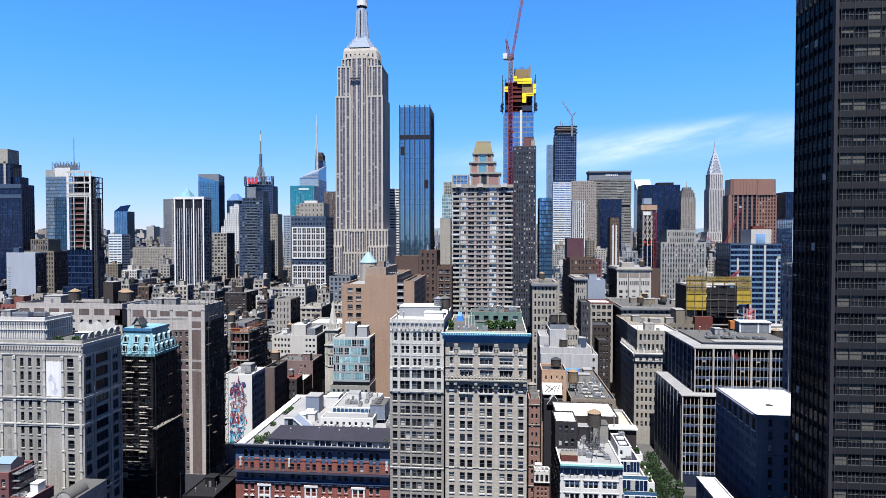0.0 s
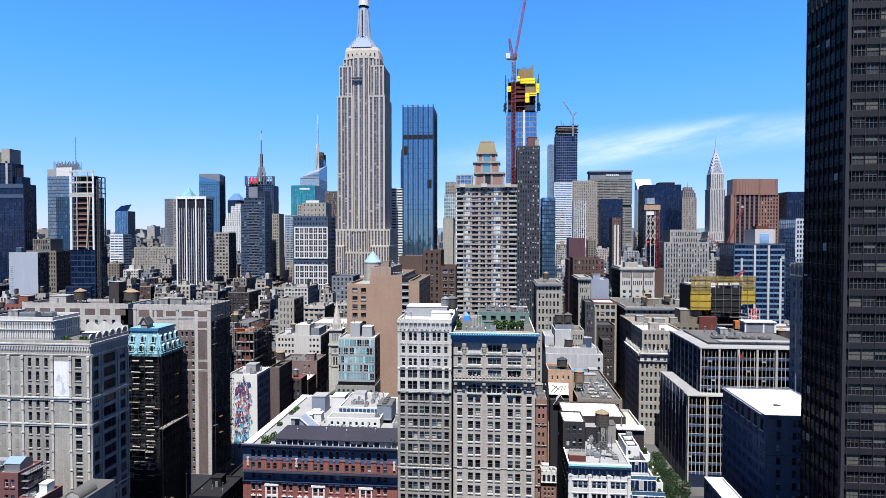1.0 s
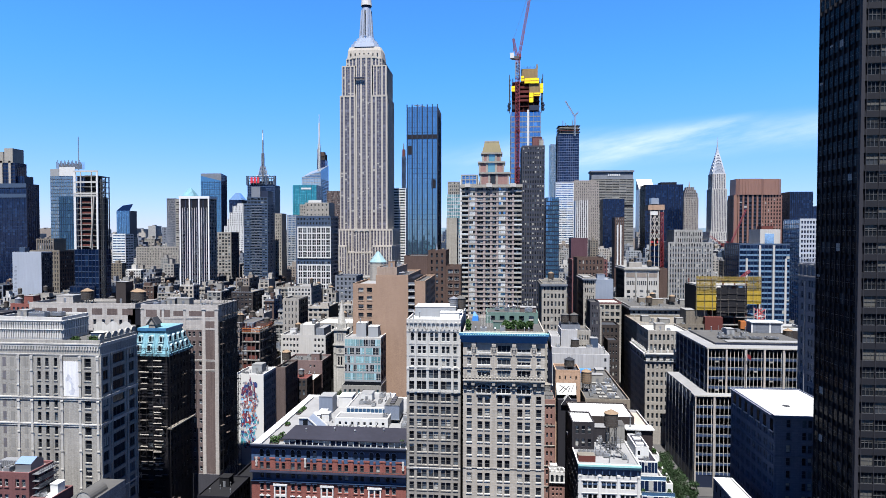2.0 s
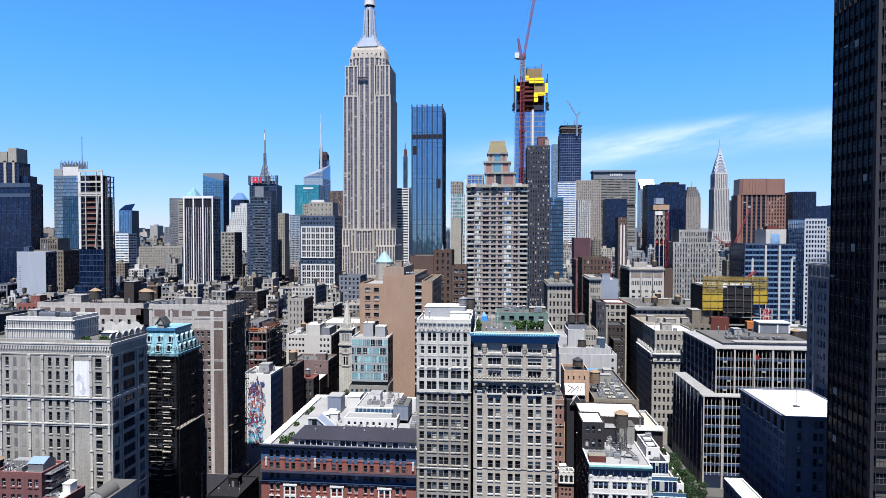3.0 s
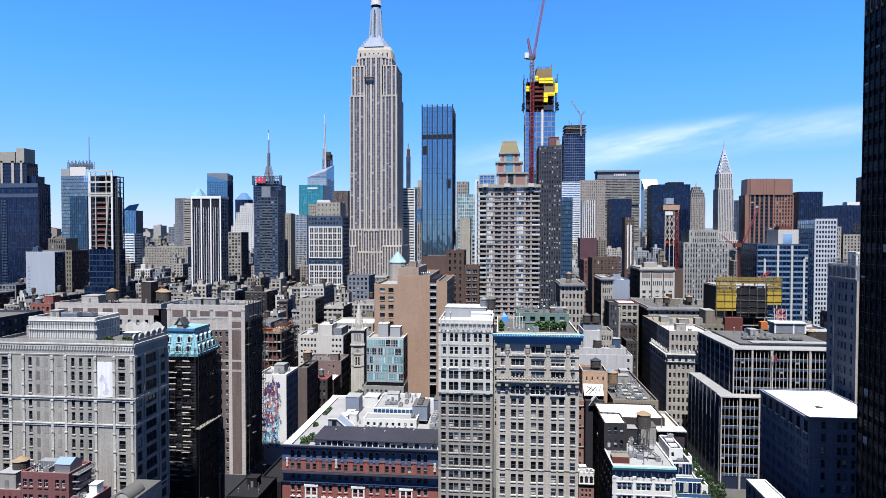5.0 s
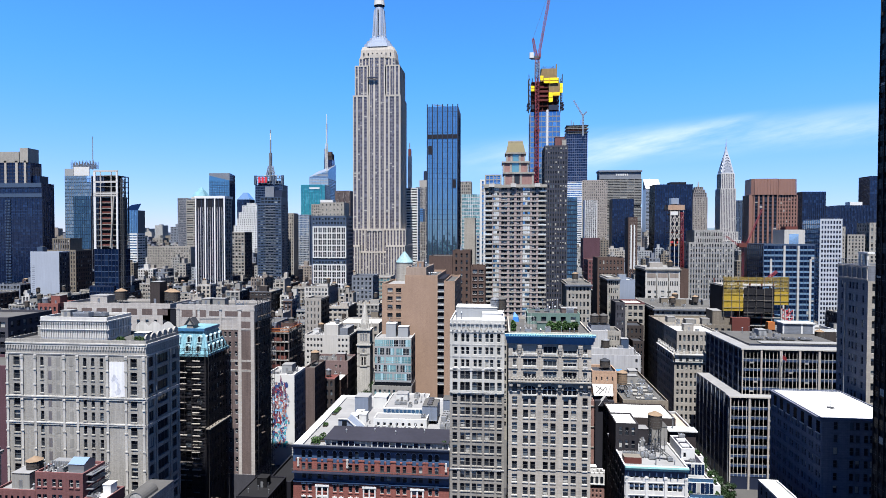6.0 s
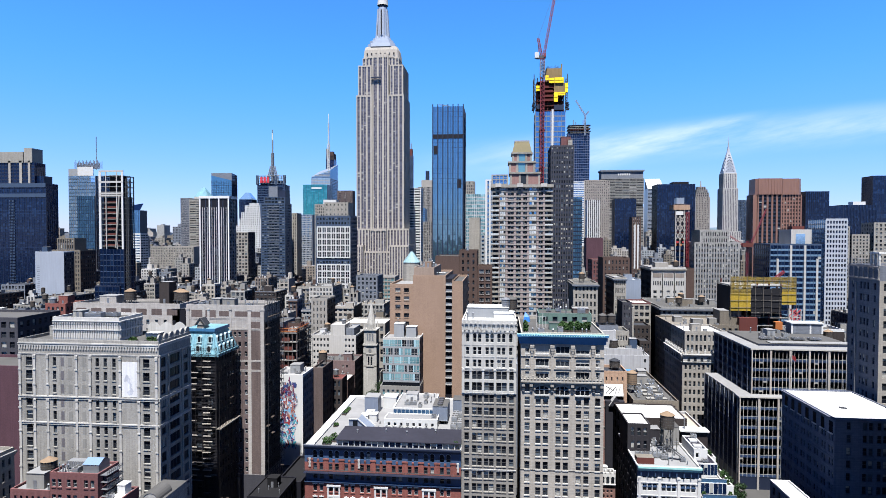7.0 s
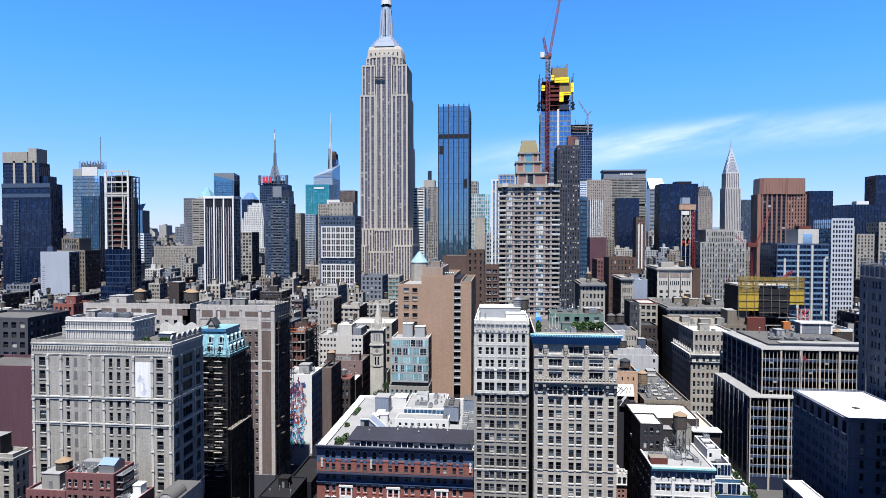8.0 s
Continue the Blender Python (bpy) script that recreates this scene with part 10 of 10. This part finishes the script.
for i in range(8):
    q = Shell()
    q.box(141 + i * 5.6, 142.4 + i * 5.6, 1408, 1410, 336, 352 + 5 * (i * 3 % 4) - 3 * (i == 0), SLATE if i % 3 else PALE_LIME)
    part("column", q, vn)
q = Shell()
q.box(150, 172, 1420, 1440, 336, 352, DARK_BRICK)
part("core", q, vn)
q = Shell()
lattice(q, (174, 1405, 330), (174, 1405, 378), 3, 12, PALE_METAL, 0.4)
lattice(q, (174, 1405, 376), (152, 1405, 412), 2.4, 10, PALE_METAL, 0.35)
lattice(q, (174, 1405, 376), (182, 1405, 386), 2.4, 3, GREY_METAL, 0.4)
part("crane", q, vn, "pale lattice crane")
SIGN_RED = plain("red_sign_face", (0.36, 0.02, 0.03), 0.5)
cd = block("antenna_tower", "dark blue office tower with sign frame and tall antenna mast", -646, -573, 1474, 1510, 227, BLUE_GREY, zlo=80, S=("curtain", 14, 34, {"glass": GLASS_NAVY, "fh": 0.3, "spandrel": BLUE_GREY}))
block("t", "", -640, -584, 1480, 1506, 238, BLUE_GREY, z0=227, parent=cd, S=("curtain", 10, 3, {"glass": GLASS_NAVY, "fh": 0.5, "spandrel": SLATE}))
q = Shell()
for x in (-649, -600, -577):
    q.box(x, x + 6, 1473, 1478, 227, 251, BLUE_GREY, None, True)
for z in (229, 236, 243, 248.5):
    q.box(-649, -571, 1473.5, 1476, z, z + 1.6, BLUE_GREY, None, True)
for i in range(10):
    q.bar((-645 + i * 7.6, 1473, 229), (-641 + i * 7.6, 1473, 250), 0.7, SLATE)
part("sign_frame", q, cd)
for i in range(3):
    q = Shell()
    q.box(-637 + i * 8.6, -631 + i * 8.6, 1471.5, 1472.8, 232, 247, SIGN_RED, None, True)
    part("sign_bar", q, cd, "red rooftop sign as plain bars")
q = Shell()
for z, w in ((252, 34), (262, 22), (274, 12)):
    q.box(-611 - w / 2, -611 + w / 2, 1488, 1492, z, z + 1.6, WHITE_PAINT, None, True)
lattice(q, (-624, 1490, 238), (-615, 1490, 276), 4, 6, PALE_METAL, 0.6)
lattice(q, (-598, 1490, 238), (-607, 1490, 276), 4, 6, PALE_METAL, 0.6)
lattice(q, (-611, 1490, 238), (-611, 1490, 310), 4.4, 12, SLATE, 0.9)
q.bar((-611, 1490, 310), (-611, 1490, 345), 1.4, SLATE)
q.bar((-611, 1490, 345), (-611, 1490, 362), 1.1, WHITE_PAINT)
q.bar((-611, 1490, 362), (-611, 1490, 371), 0.8, SLATE)
part("antenna", q, cd)
t3 = block("teal_tower", "teal glass office tower with a flat top", -474.5, -418, 1328, 1372, 214, DARK_PANEL, zlo=80, S=("curtain", 14, 30, {"glass": GLASS_TEAL, "fh": 0.25, "spandrel": GLASS_TEAL}), E=("curtain", 8, 30, {"glass": GLASS_NAVY}))
q = Shell()
Face("S", -474.5, -408, 1328, 1360).slab(q, 20, 44, 204, 208, 0.3, 0.6, WHITE_PAINT)
part("sign_bar", q, t3, "white rooftop sign as a plain bar")
GLASS_ICE = glazing("icy_curtain_glass", (0.20, 0.30, 0.38), (0.30, 0.41, 0.50), 0.1, 0.5)
bo = block("crystal_tower", "pale glass tower with a slanted crystalline top", -517, -466, 1518, 1590, 248, SLATE, zlo=80, S=("curtain", 12, 42, {"glass": GLASS_ICE, "fh": 0.42, "spandrel": GREY_PAINT}), E=("curtain", 8, 42, {"glass": GLASS_STEEL, "fh": 0.4, "spandrel": GREY_PAINT}))
q = Shell()
q.face([(-517, 1518, 248), (-466, 1518, 248), (-466, 1518, 268), (-517, 1518, 251)], GLASS_ICE)
q.face([(-466, 1518, 248), (-466, 1590, 248), (-466, 1590, 290), (-466, 1518, 268)], GLASS_STEEL)
q.face([(-517, 1518, 251), (-466, 1518, 268), (-466, 1590, 290), (-517, 1590, 272)], PALE_METAL)
part("slanted_crown", q, bo)
for k in range(5):
    q = Shell()
    x0 = min(-466.5, -516.5 + max(0, (250 + 4 * k - 251) * 3.0))
    q.box(x0, -466, 1517.2, 1517.9, 249.5 + 3.6 * k, 251 + 3.6 * k, GREY_PAINT, None, True)
    part("crown_band", q, bo)
q = Shell()
lattice(q, (-476.5, 1540, 262), (-476.5, 1540, 340), 4.5, 14, WHITE_PAINT, 0.55)
lattice(q, (-476.5, 1540, 340), (-476.5, 1540, 395), 2.2, 10, WHITE_PAINT, 0.45)
q.bar((-476.5, 1540, 395), (-476.5, 1540, 419), 0.7, WHITE_PAINT)
part("antenna", q, bo)
sp = block("unfinished_slim_tower", "slim brown tower with construction hoist behind glass tower", -532, -508, 1700, 1725, 320, MUDDY, zlo=150, S=("curtain", 4, 40, {"glass": GLASS_NAVY}), E=("curtain", 4, 40, {"glass": GLASS_BLUE}))
q = Shell()
q.box(-531, -508, 1699, 1722, 318, 336, DARK_BRICK)
q.box(-524, -510, 1698, 1712, 330, 342, BROWN_BRICK)
lattice(q, (-525, 1699, 320), (-527, 1699, 350), 5, 5, BUFF_BRICK, 0.9)
part("top_works", q, sp)
# bronze tower with chamfered corners
bz = thing("bronze_tower", "bronze brown office tower with chamfered corners", "building")
OCC.append((246, 298, 657, 700))
bo_ = {"fw": 0.62, "fh": 0.6, "rec": 0.5, "spandrel": DARK_PANEL, "margin": 0.5, "blinds": 0.05, "glass": GLASS_BLACK}
block("t", "", 251, 276, 657.5, 676, 143, BRONZE, zlo=30, parent=bz, S=("ribbed", 5, 29, bo_), W=("ribbed", 7, 29, bo_), take=False)
block("t", "", 276, 297.5, 661.5, 676, 143, BRONZE, zlo=30, parent=bz, S=("ribbed", 7, 29, dict(bo_, fw=0.5, spandrel=BRONZE)), take=False)
block("t", "", 247, 251, 659, 676, 143, BRONZE, zlo=30, parent=bz, S=None, W=("ribbed", 7, 29, bo_), take=False)
q = Shell()
q.prism([(249, 660), (252, 657), (275, 657), (278, 660.5), (294, 661), (298, 665), (298, 676), (249, 676)], 143, 160, BRONZE, ROOF_GREY, 0.985)
part("crown", q, bz)
for i in range(14):
    q = Shell()
    x = 252 + i * 3.2
    y = 656.8 if x < 276 else 660.8
    q.bar((x, y, 143), (x + 0.2, y + 0.4, 159.5), 0.35, BRONZE)
    part("crown_rib", q, bz)
rc = thing("tower_crane", "red lattice construction crane with luffing jib", "crane")
q = Shell()
lattice(q, (226, 620, 50), (226, 620, 94), 1.8, 18, RED_STEEL, 0.12)
part("mast", q, rc)
q = Shell()
lattice(q, (230, 620, 92), (244, 620, 126), 1.2, 18, RED_STEEL, 0.1)
part("jib", q, rc)
q = Shell()
lattice(q, (221, 618, 90), (209, 618, 99), 1.2, 8, RED_STEEL, 0.1)
q.box(221, 231, 617, 622, 88, 92, RUST)
part("machinery", q, rc)
block("crane_site", "low concrete building site below the crane", 212, 240, 612, 640, 52, CONCRETE, zlo=20, roof=ROOF_GREY)
block("black_tower", "black glass office tower with flat top", 415, 447, 896, 930, 162.6, BLACK_PANEL, zlo=60, S=("curtain", 12, 26, {"glass": GLASS_NAVY, "fin": 0.4}), W=("curtain", 12, 26, {"glass": GLASS_NAVY}))

# ---- the mass of lower buildings between the named ones ----
FILL_WALLS = (("grey stone", GREY_STONE), ("buff brick", BUFF_BRICK), ("pale limestone", PALE_LIME), ("brown brick", BROWN_BRICK), ("pale limestone", LIMESTONE),
              ("tan stone", WARM_STONE), ("dark brick", DARK_BRICK), ("slate stone", SLATE), ("pinkish stone", PINK_STONE), ("concrete", CONCRETE), ("cream terracotta", CREAM), ("slate stone", SLATE), ("grey stone", GREY_STONE), ("brown brick", BROWN_BRICK))
FILL_ROOFS = (("white", ROOF_WHITE), ("silver", ROOF_SILVER), ("grey", ROOF_GREY), ("dark", ROOF_DARK), ("tan", ROOF_TAN))
SIDE_WALLS = (DARK_BRICK, SLATE_DARK, BROWN_BRICK, SLATE)  # darker brick for sides turned from the sun: shade put into colour
fr = random.Random(11)
ROOF_BAG = FILL_ROOFS[:1] + FILL_ROOFS[1:2] * 2 + FILL_ROOFS[2:4] * 4 + FILL_ROOFS[4:] * 2


OPEN = ((62, 84, 257, 288), (43, 70, 170, 292), (-84, -14, 232, 268), (14, 44, 286, 332), (-52, -30, 268, 284), (84, 126, 210, 257), (-103, -80, 250, 337))  # yards and avenues
OCC.extend(OPEN)


def free(x0, x1, y0, y1, g=0.6):
    return all(x1 + g < a or x0 - g > b or y1 + g < c or y0 - g > d for a, b, c, d in OCC)


def in_view(x, y):
    return -0.98 * y - 60 < x < 0.72 * y + 60


def cap_at(y):
    return 36 if y < 235 else 48 if y < 420 else 56 if y < 700 else 66


MASS_EDGE = 345.0  # beyond it the small buildings are joined
MASS = Shell()


def filler(x0, x1, y0, y1, z):
    wname, wall = fr.choice(FILL_WALLS)
    rname, roof = fr.choice(ROOF_BAG)
    cols, rows = max(2, int((x1 - x0) / fr.uniform(2.4, 3.6))), max(2, int(min(z - 4, 42) / 3.7))
    scols = max(2, int((y1 - y0) / fr.uniform(2.6, 4.0)))
    opt = {"fw": fr.uniform(0.5, 0.78), "fh": fr.uniform(0.52, 0.7), "rec": 0.3, "frame_mat": fr.choice((FRAME_D, FRAME_W))}
    mode = fr.choice(("punched", "punched", "punched", "ribbed"))
    side_wall = fr.choice(SIDE_WALLS) if fr.random() < 0.6 else wall
    side = ("punched", scols, rows, dict(opt, wall=side_wall)) if fr.random() < 0.8 else None
    if y0 > MASS_EDGE:
        lo = max(4, z - rows * 3.7)
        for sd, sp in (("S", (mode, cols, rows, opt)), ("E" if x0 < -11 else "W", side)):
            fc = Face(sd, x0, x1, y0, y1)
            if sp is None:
                fc.quad(MASS, 0, fc.w, 0, z, 0, side_wall)
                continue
            fc.quad(MASS, 0, fc.w, 0, lo, 0, wall if sd == "S" else side_wall)
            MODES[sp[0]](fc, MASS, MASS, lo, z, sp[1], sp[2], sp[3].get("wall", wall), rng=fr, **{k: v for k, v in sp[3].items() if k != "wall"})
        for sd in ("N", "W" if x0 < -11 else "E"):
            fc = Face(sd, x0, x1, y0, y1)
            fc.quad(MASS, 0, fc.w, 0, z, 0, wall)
        MASS.box(x0 + 0.3, x1 - 0.3, y0 + 0.3, y1 - 0.3, z - 0.5, z, roof)
        p, cope = fr.uniform(0.5, 1.3), fr.choice((wall, wall, CREAM, PALE_LIME, SLATE))
        for a, c, e, f in ((x0, x1, y0, y0 + 0.3), (x0, x1, y1 - 0.3, y1), (x0, x0 + 0.3, y0 + 0.3, y1 - 0.3), (x1 - 0.3, x1, y0 + 0.3, y1 - 0.3)):
            MASS.box(a, c, e, f, z - 0.004, z + p, cope)
        if fr.random() < 0.25:
            MASS.box(x0 - 0.4, x1 + 0.4, y0 - 0.4, y0, z - 1.0, z + 0.1, wall, None, True)
        w, d = x1 - x0, y1 - y0
        px, py, h = fr.uniform(x0 + 2, x1 - 2), fr.uniform(y0 + 3, y1 - 3), fr.uniform(2.4, 6)
        MASS.box(px - w * 0.18, px + w * 0.18, py - 2, py + 2, z, z + h, wall, roof)
        if fr.random() < 0.55:
            px, py, r, g = fr.uniform(x0 + 2.2, x1 - 2.2), fr.uniform(y0 + 2.2, y1 - 2.2), fr.uniform(1.4, 2.1), z + fr.uniform(2, 5)
            MASS.box(px - r * 0.6, px + r * 0.6, py - r * 0.6, py + r * 0.6, z, g, FRAME_D)
            MASS.prism(ring_of(px, py, r, 12), g, g + 3.4, DARK_TIMBER)
            MASS.prism(ring_of(px, py, r + 0.15, 12), g + 3.4, g + 3.4 + r * 0.55, fr.choice((CONE, ROOF_GREY, DARK_TIMBER)), None, 0.05)
        for _ in range(fr.randint(6, 12)):
            px, py = fr.uniform(x0 + 0.8, x1 - 0.8), fr.uniform(y0 + 0.8, y1 - 0.8)
            a, c = fr.uniform(0.15, 1.1), fr.uniform(0.15, 1.1)
            MASS.box(px - a, px + a, py - c, py + c, z, z + fr.uniform(0.5, 3.0), fr.choice((GREY_METAL, wall, DARK_PANEL, WHITE_PAINT, BROWN_BRICK)), roof)
        return None
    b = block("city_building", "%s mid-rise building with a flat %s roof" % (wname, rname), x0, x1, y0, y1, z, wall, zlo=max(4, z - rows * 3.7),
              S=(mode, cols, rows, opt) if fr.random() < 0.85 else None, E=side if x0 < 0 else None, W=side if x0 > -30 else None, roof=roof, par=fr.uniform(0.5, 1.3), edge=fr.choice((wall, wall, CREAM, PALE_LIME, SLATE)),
              cornice=(1.0, 0.4, wall) if fr.random() < 0.2 else None)
    w, d = x1 - x0, y1 - y0
    if w > 7 and d > 9:
        bx, by, bw2, bd2 = fr.uniform(x0 + 3, x1 - 3), fr.uniform(y0 + 4, y1 - 4), fr.uniform(2.5, min(6, w * 0.5)) / 2, fr.uniform(2.5, 5) / 2
        bh = Shell()
        hh = z + fr.uniform(2.4, 5)
        bh.box(bx - bw2, bx + bw2, by - bd2, by + bd2, z, hh, wall, roof)
        bh.box(bx - bw2 - 0.12, bx + bw2 + 0.12, by - bd2 - 0.12, by + bd2 + 0.12, hh, hh + 0.18, wall, roof, True)
        part("bulkhead", bh, b)
        if fr.random() < 0.6:
            water_tank(fr.uniform(x0 + 2.4, x1 - 2.4), fr.uniform(y0 + 2.5, y1 - 2.5), z, fr.uniform(1.5, 2.2), fr.uniform(3, 4.2), fr.uniform(2, 5), cone=fr.choice((CONE, ROOF_GREY, DARK_TIMBER)))
        if fr.random() < 0.5 and y0 < 330:
            ac_unit(fr.uniform(x0 + 2, x1 - 2), fr.uniform(y0 + 2, y1 - 2), z)
    if fr.random() < 0.3 and w > 10:
        block("t", "", x0 + w * fr.uniform(0.1, 0.3), x1 - w * fr.uniform(0.05, 0.2), y0 + d * 0.25, y1 - 1, z + fr.uniform(3.5, 8), wall, z0=z, parent=b, roof=roof, par=0.5,
              S=("punched", max(2, cols // 2), 1, dict(opt, fh=0.4)))
    fit = Shell()
    for _ in range(fr.randint(9, 18)):
        px, py = fr.uniform(x0 + 0.8, x1 - 0.8), fr.uniform(y0 + 0.8, y1 - 0.8)
        k = fr.random()
        if k < 0.4:
            a, c = fr.uniform(0.3, 1.2), fr.uniform(0.3, 1.2)
            fit.box(px - a, px + a, py - c, py + c, z, z + fr.uniform(0.5, 2.2), fr.choice((GREY_METAL, wall, DARK_PANEL, WHITE_PAINT, BROWN_BRICK)), roof)
        elif k < 0.7:
            fit.prism(ring_of(px, py, fr.uniform(0.1, 0.3), 6), z, z + fr.uniform(1, 4), fr.choice((GREY_METAL, DARK_PANEL)))
        elif k < 0.85:
            fit.box(px - 0.25, px + 0.25, py - 2.5, py + 2.5, z + 0.3, z + 0.9, PALE_METAL, None, True)
        else:
            fit.box(px - 0.6, px + 0.6, y1 - 1.2, y1 - 0.1, z, z + fr.uniform(2, 4.5), wall)
    part("roof_clutter", fit, b, kind="stuff")
    return b


row = 176.0
while row < 700:
    for half in range(2):
        y0 = row + half * 31
        x = -700.0
        while x < 540:
            w = fr.uniform(9, 24)
            x0, x1 = x, x + w
            x = x1 + (0.05 if fr.random() < 0.85 else fr.uniform(2, 5))
            if any(a < x1 and x0 < b for a, b in ((-100, -82), (43, 64), (196, 226), (-340, -318))):
                continue
            y1 = y0 + fr.uniform(22, 30)
            if y0 < 232 and (x0 < -84 or -84 < x0 < 44):
                continue
            if not in_view((x0 + x1) / 2, y0) or not free(x0, x1, y0, y1):
                continue
            z = cap_at(y0) * fr.uniform(0.45, 1.0)
            filler(x0, x1, y0, y1, z)
            OCC.append((x0, x1, y0, y1))
    row += 80

# narrower houses in what gaps are left
for _ in range(2600):
    y0 = fr.uniform(236, 690)
    x0 = fr.uniform(-0.95 * y0, 0.68 * y0)
    x1, y1 = x0 + fr.uniform(7, 13), y0 + fr.uniform(9, 17)
    if any(a < x1 and x0 < b for a, b in ((-100, -82), (43, 64), (196, 226), (-340, -318))):
        continue
    if free(x0, x1, y0, y1, 0.15):
        filler(x0, x1, y0, y1, cap_at(y0) * fr.uniform(0.5, 1.05))
        OCC.append((x0, x1, y0, y1))

tagged(part("city_mass", MASS, None), "mass of small brick and stone buildings with cluttered roofs", "buildings", kind="stuff")

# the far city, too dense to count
# reds left out, blue-greys added: distance haze put into the wall colours
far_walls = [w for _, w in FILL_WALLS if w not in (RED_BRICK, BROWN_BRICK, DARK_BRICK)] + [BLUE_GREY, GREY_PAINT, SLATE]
for band in range(6):
    sh = Shell()
    y = (760, 1000, 1350, 1800, 2500, 3400)[band]
    yend = (1000, 1350, 1800, 2500, 3400, 4700)[band]
    step = (26, 31, 38, 50, 66, 92)[band]
    while y < yend:
        x = -1.0 * y
        while x < 0.75 * y:
            w, d = fr.uniform(0.4, 0.9) * step, fr.uniform(0.4, 0.8) * step
            if free(x, x + w, y, y + d, 4):
                z = fr.uniform(0.35, 1.0) * (70, 78, 86, 96, 105, 112)[band]
                if fr.random() < 0.1:
                    z *= fr.uniform(1.1, 1.5 if band > 1 else 1.25)
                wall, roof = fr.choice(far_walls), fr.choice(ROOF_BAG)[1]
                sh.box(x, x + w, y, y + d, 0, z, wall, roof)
                sh.box(x + w * 0.3, x + w * 0.6, y + d * 0.3, y + d * 0.7, z, z + fr.uniform(3, 7), wall, roof)
                if band < 3:
                    n, m = max(2, int(w / 3.5)), max(2, int(min(z - 10, 45) / 3.8))
                    for fs in ("S", "E" if x < 0 else "W"):
                        fc = Face(fs, x, x + w, y, y + d)
                        n = max(2, int(fc.w / 3.6))
                        cw = fc.w / n
                        for r in range(m):
                            zz = z - 3.6 - r * 3.8
                            for c in range(n):
                                fc.quad(sh, c * cw + cw * 0.25, c * cw + cw * 0.75, zz, zz + 2.1, 0.05, GLASS)
            x += w + fr.uniform(0.05, 0.5) * step
        y += step
    tagged(part("distant_city_blocks", sh, None), "dense mass of distant stone and brick city buildings", "buildings", kind="stuff")

# unseen plain city behind the viewpoint closes the place, blocks low sky, darkens reflections
bs = Shell()
br_ = random.Random(9)
for row in range(9):
    y = -90 - row * 80
    x = -900.0
    while x < 900:
        w = br_.uniform(18, 42)
        if not -90 < x < 60 or row > 0:
            bs.box(x, x + w, y - br_.uniform(25, 60), y, 0, br_.uniform(35, 95), br_.choice(far_walls), ROOF_GREY)
        x += w + (18 if br_.random() < 0.2 else 0.5)
for sx in (-1, 1):
    for k in range(7):
        y = -60 + k * 26
        x = -170 if sx < 0 else 150
        bs.box(x - 20, x + 20, y - 24, y, 0, br_.uniform(40, 70), br_.choice(far_walls), ROOF_GREY)
tagged(part("city_behind", bs, None), "plain stone and brick city blocks across the square", "buildings", kind="stuff")
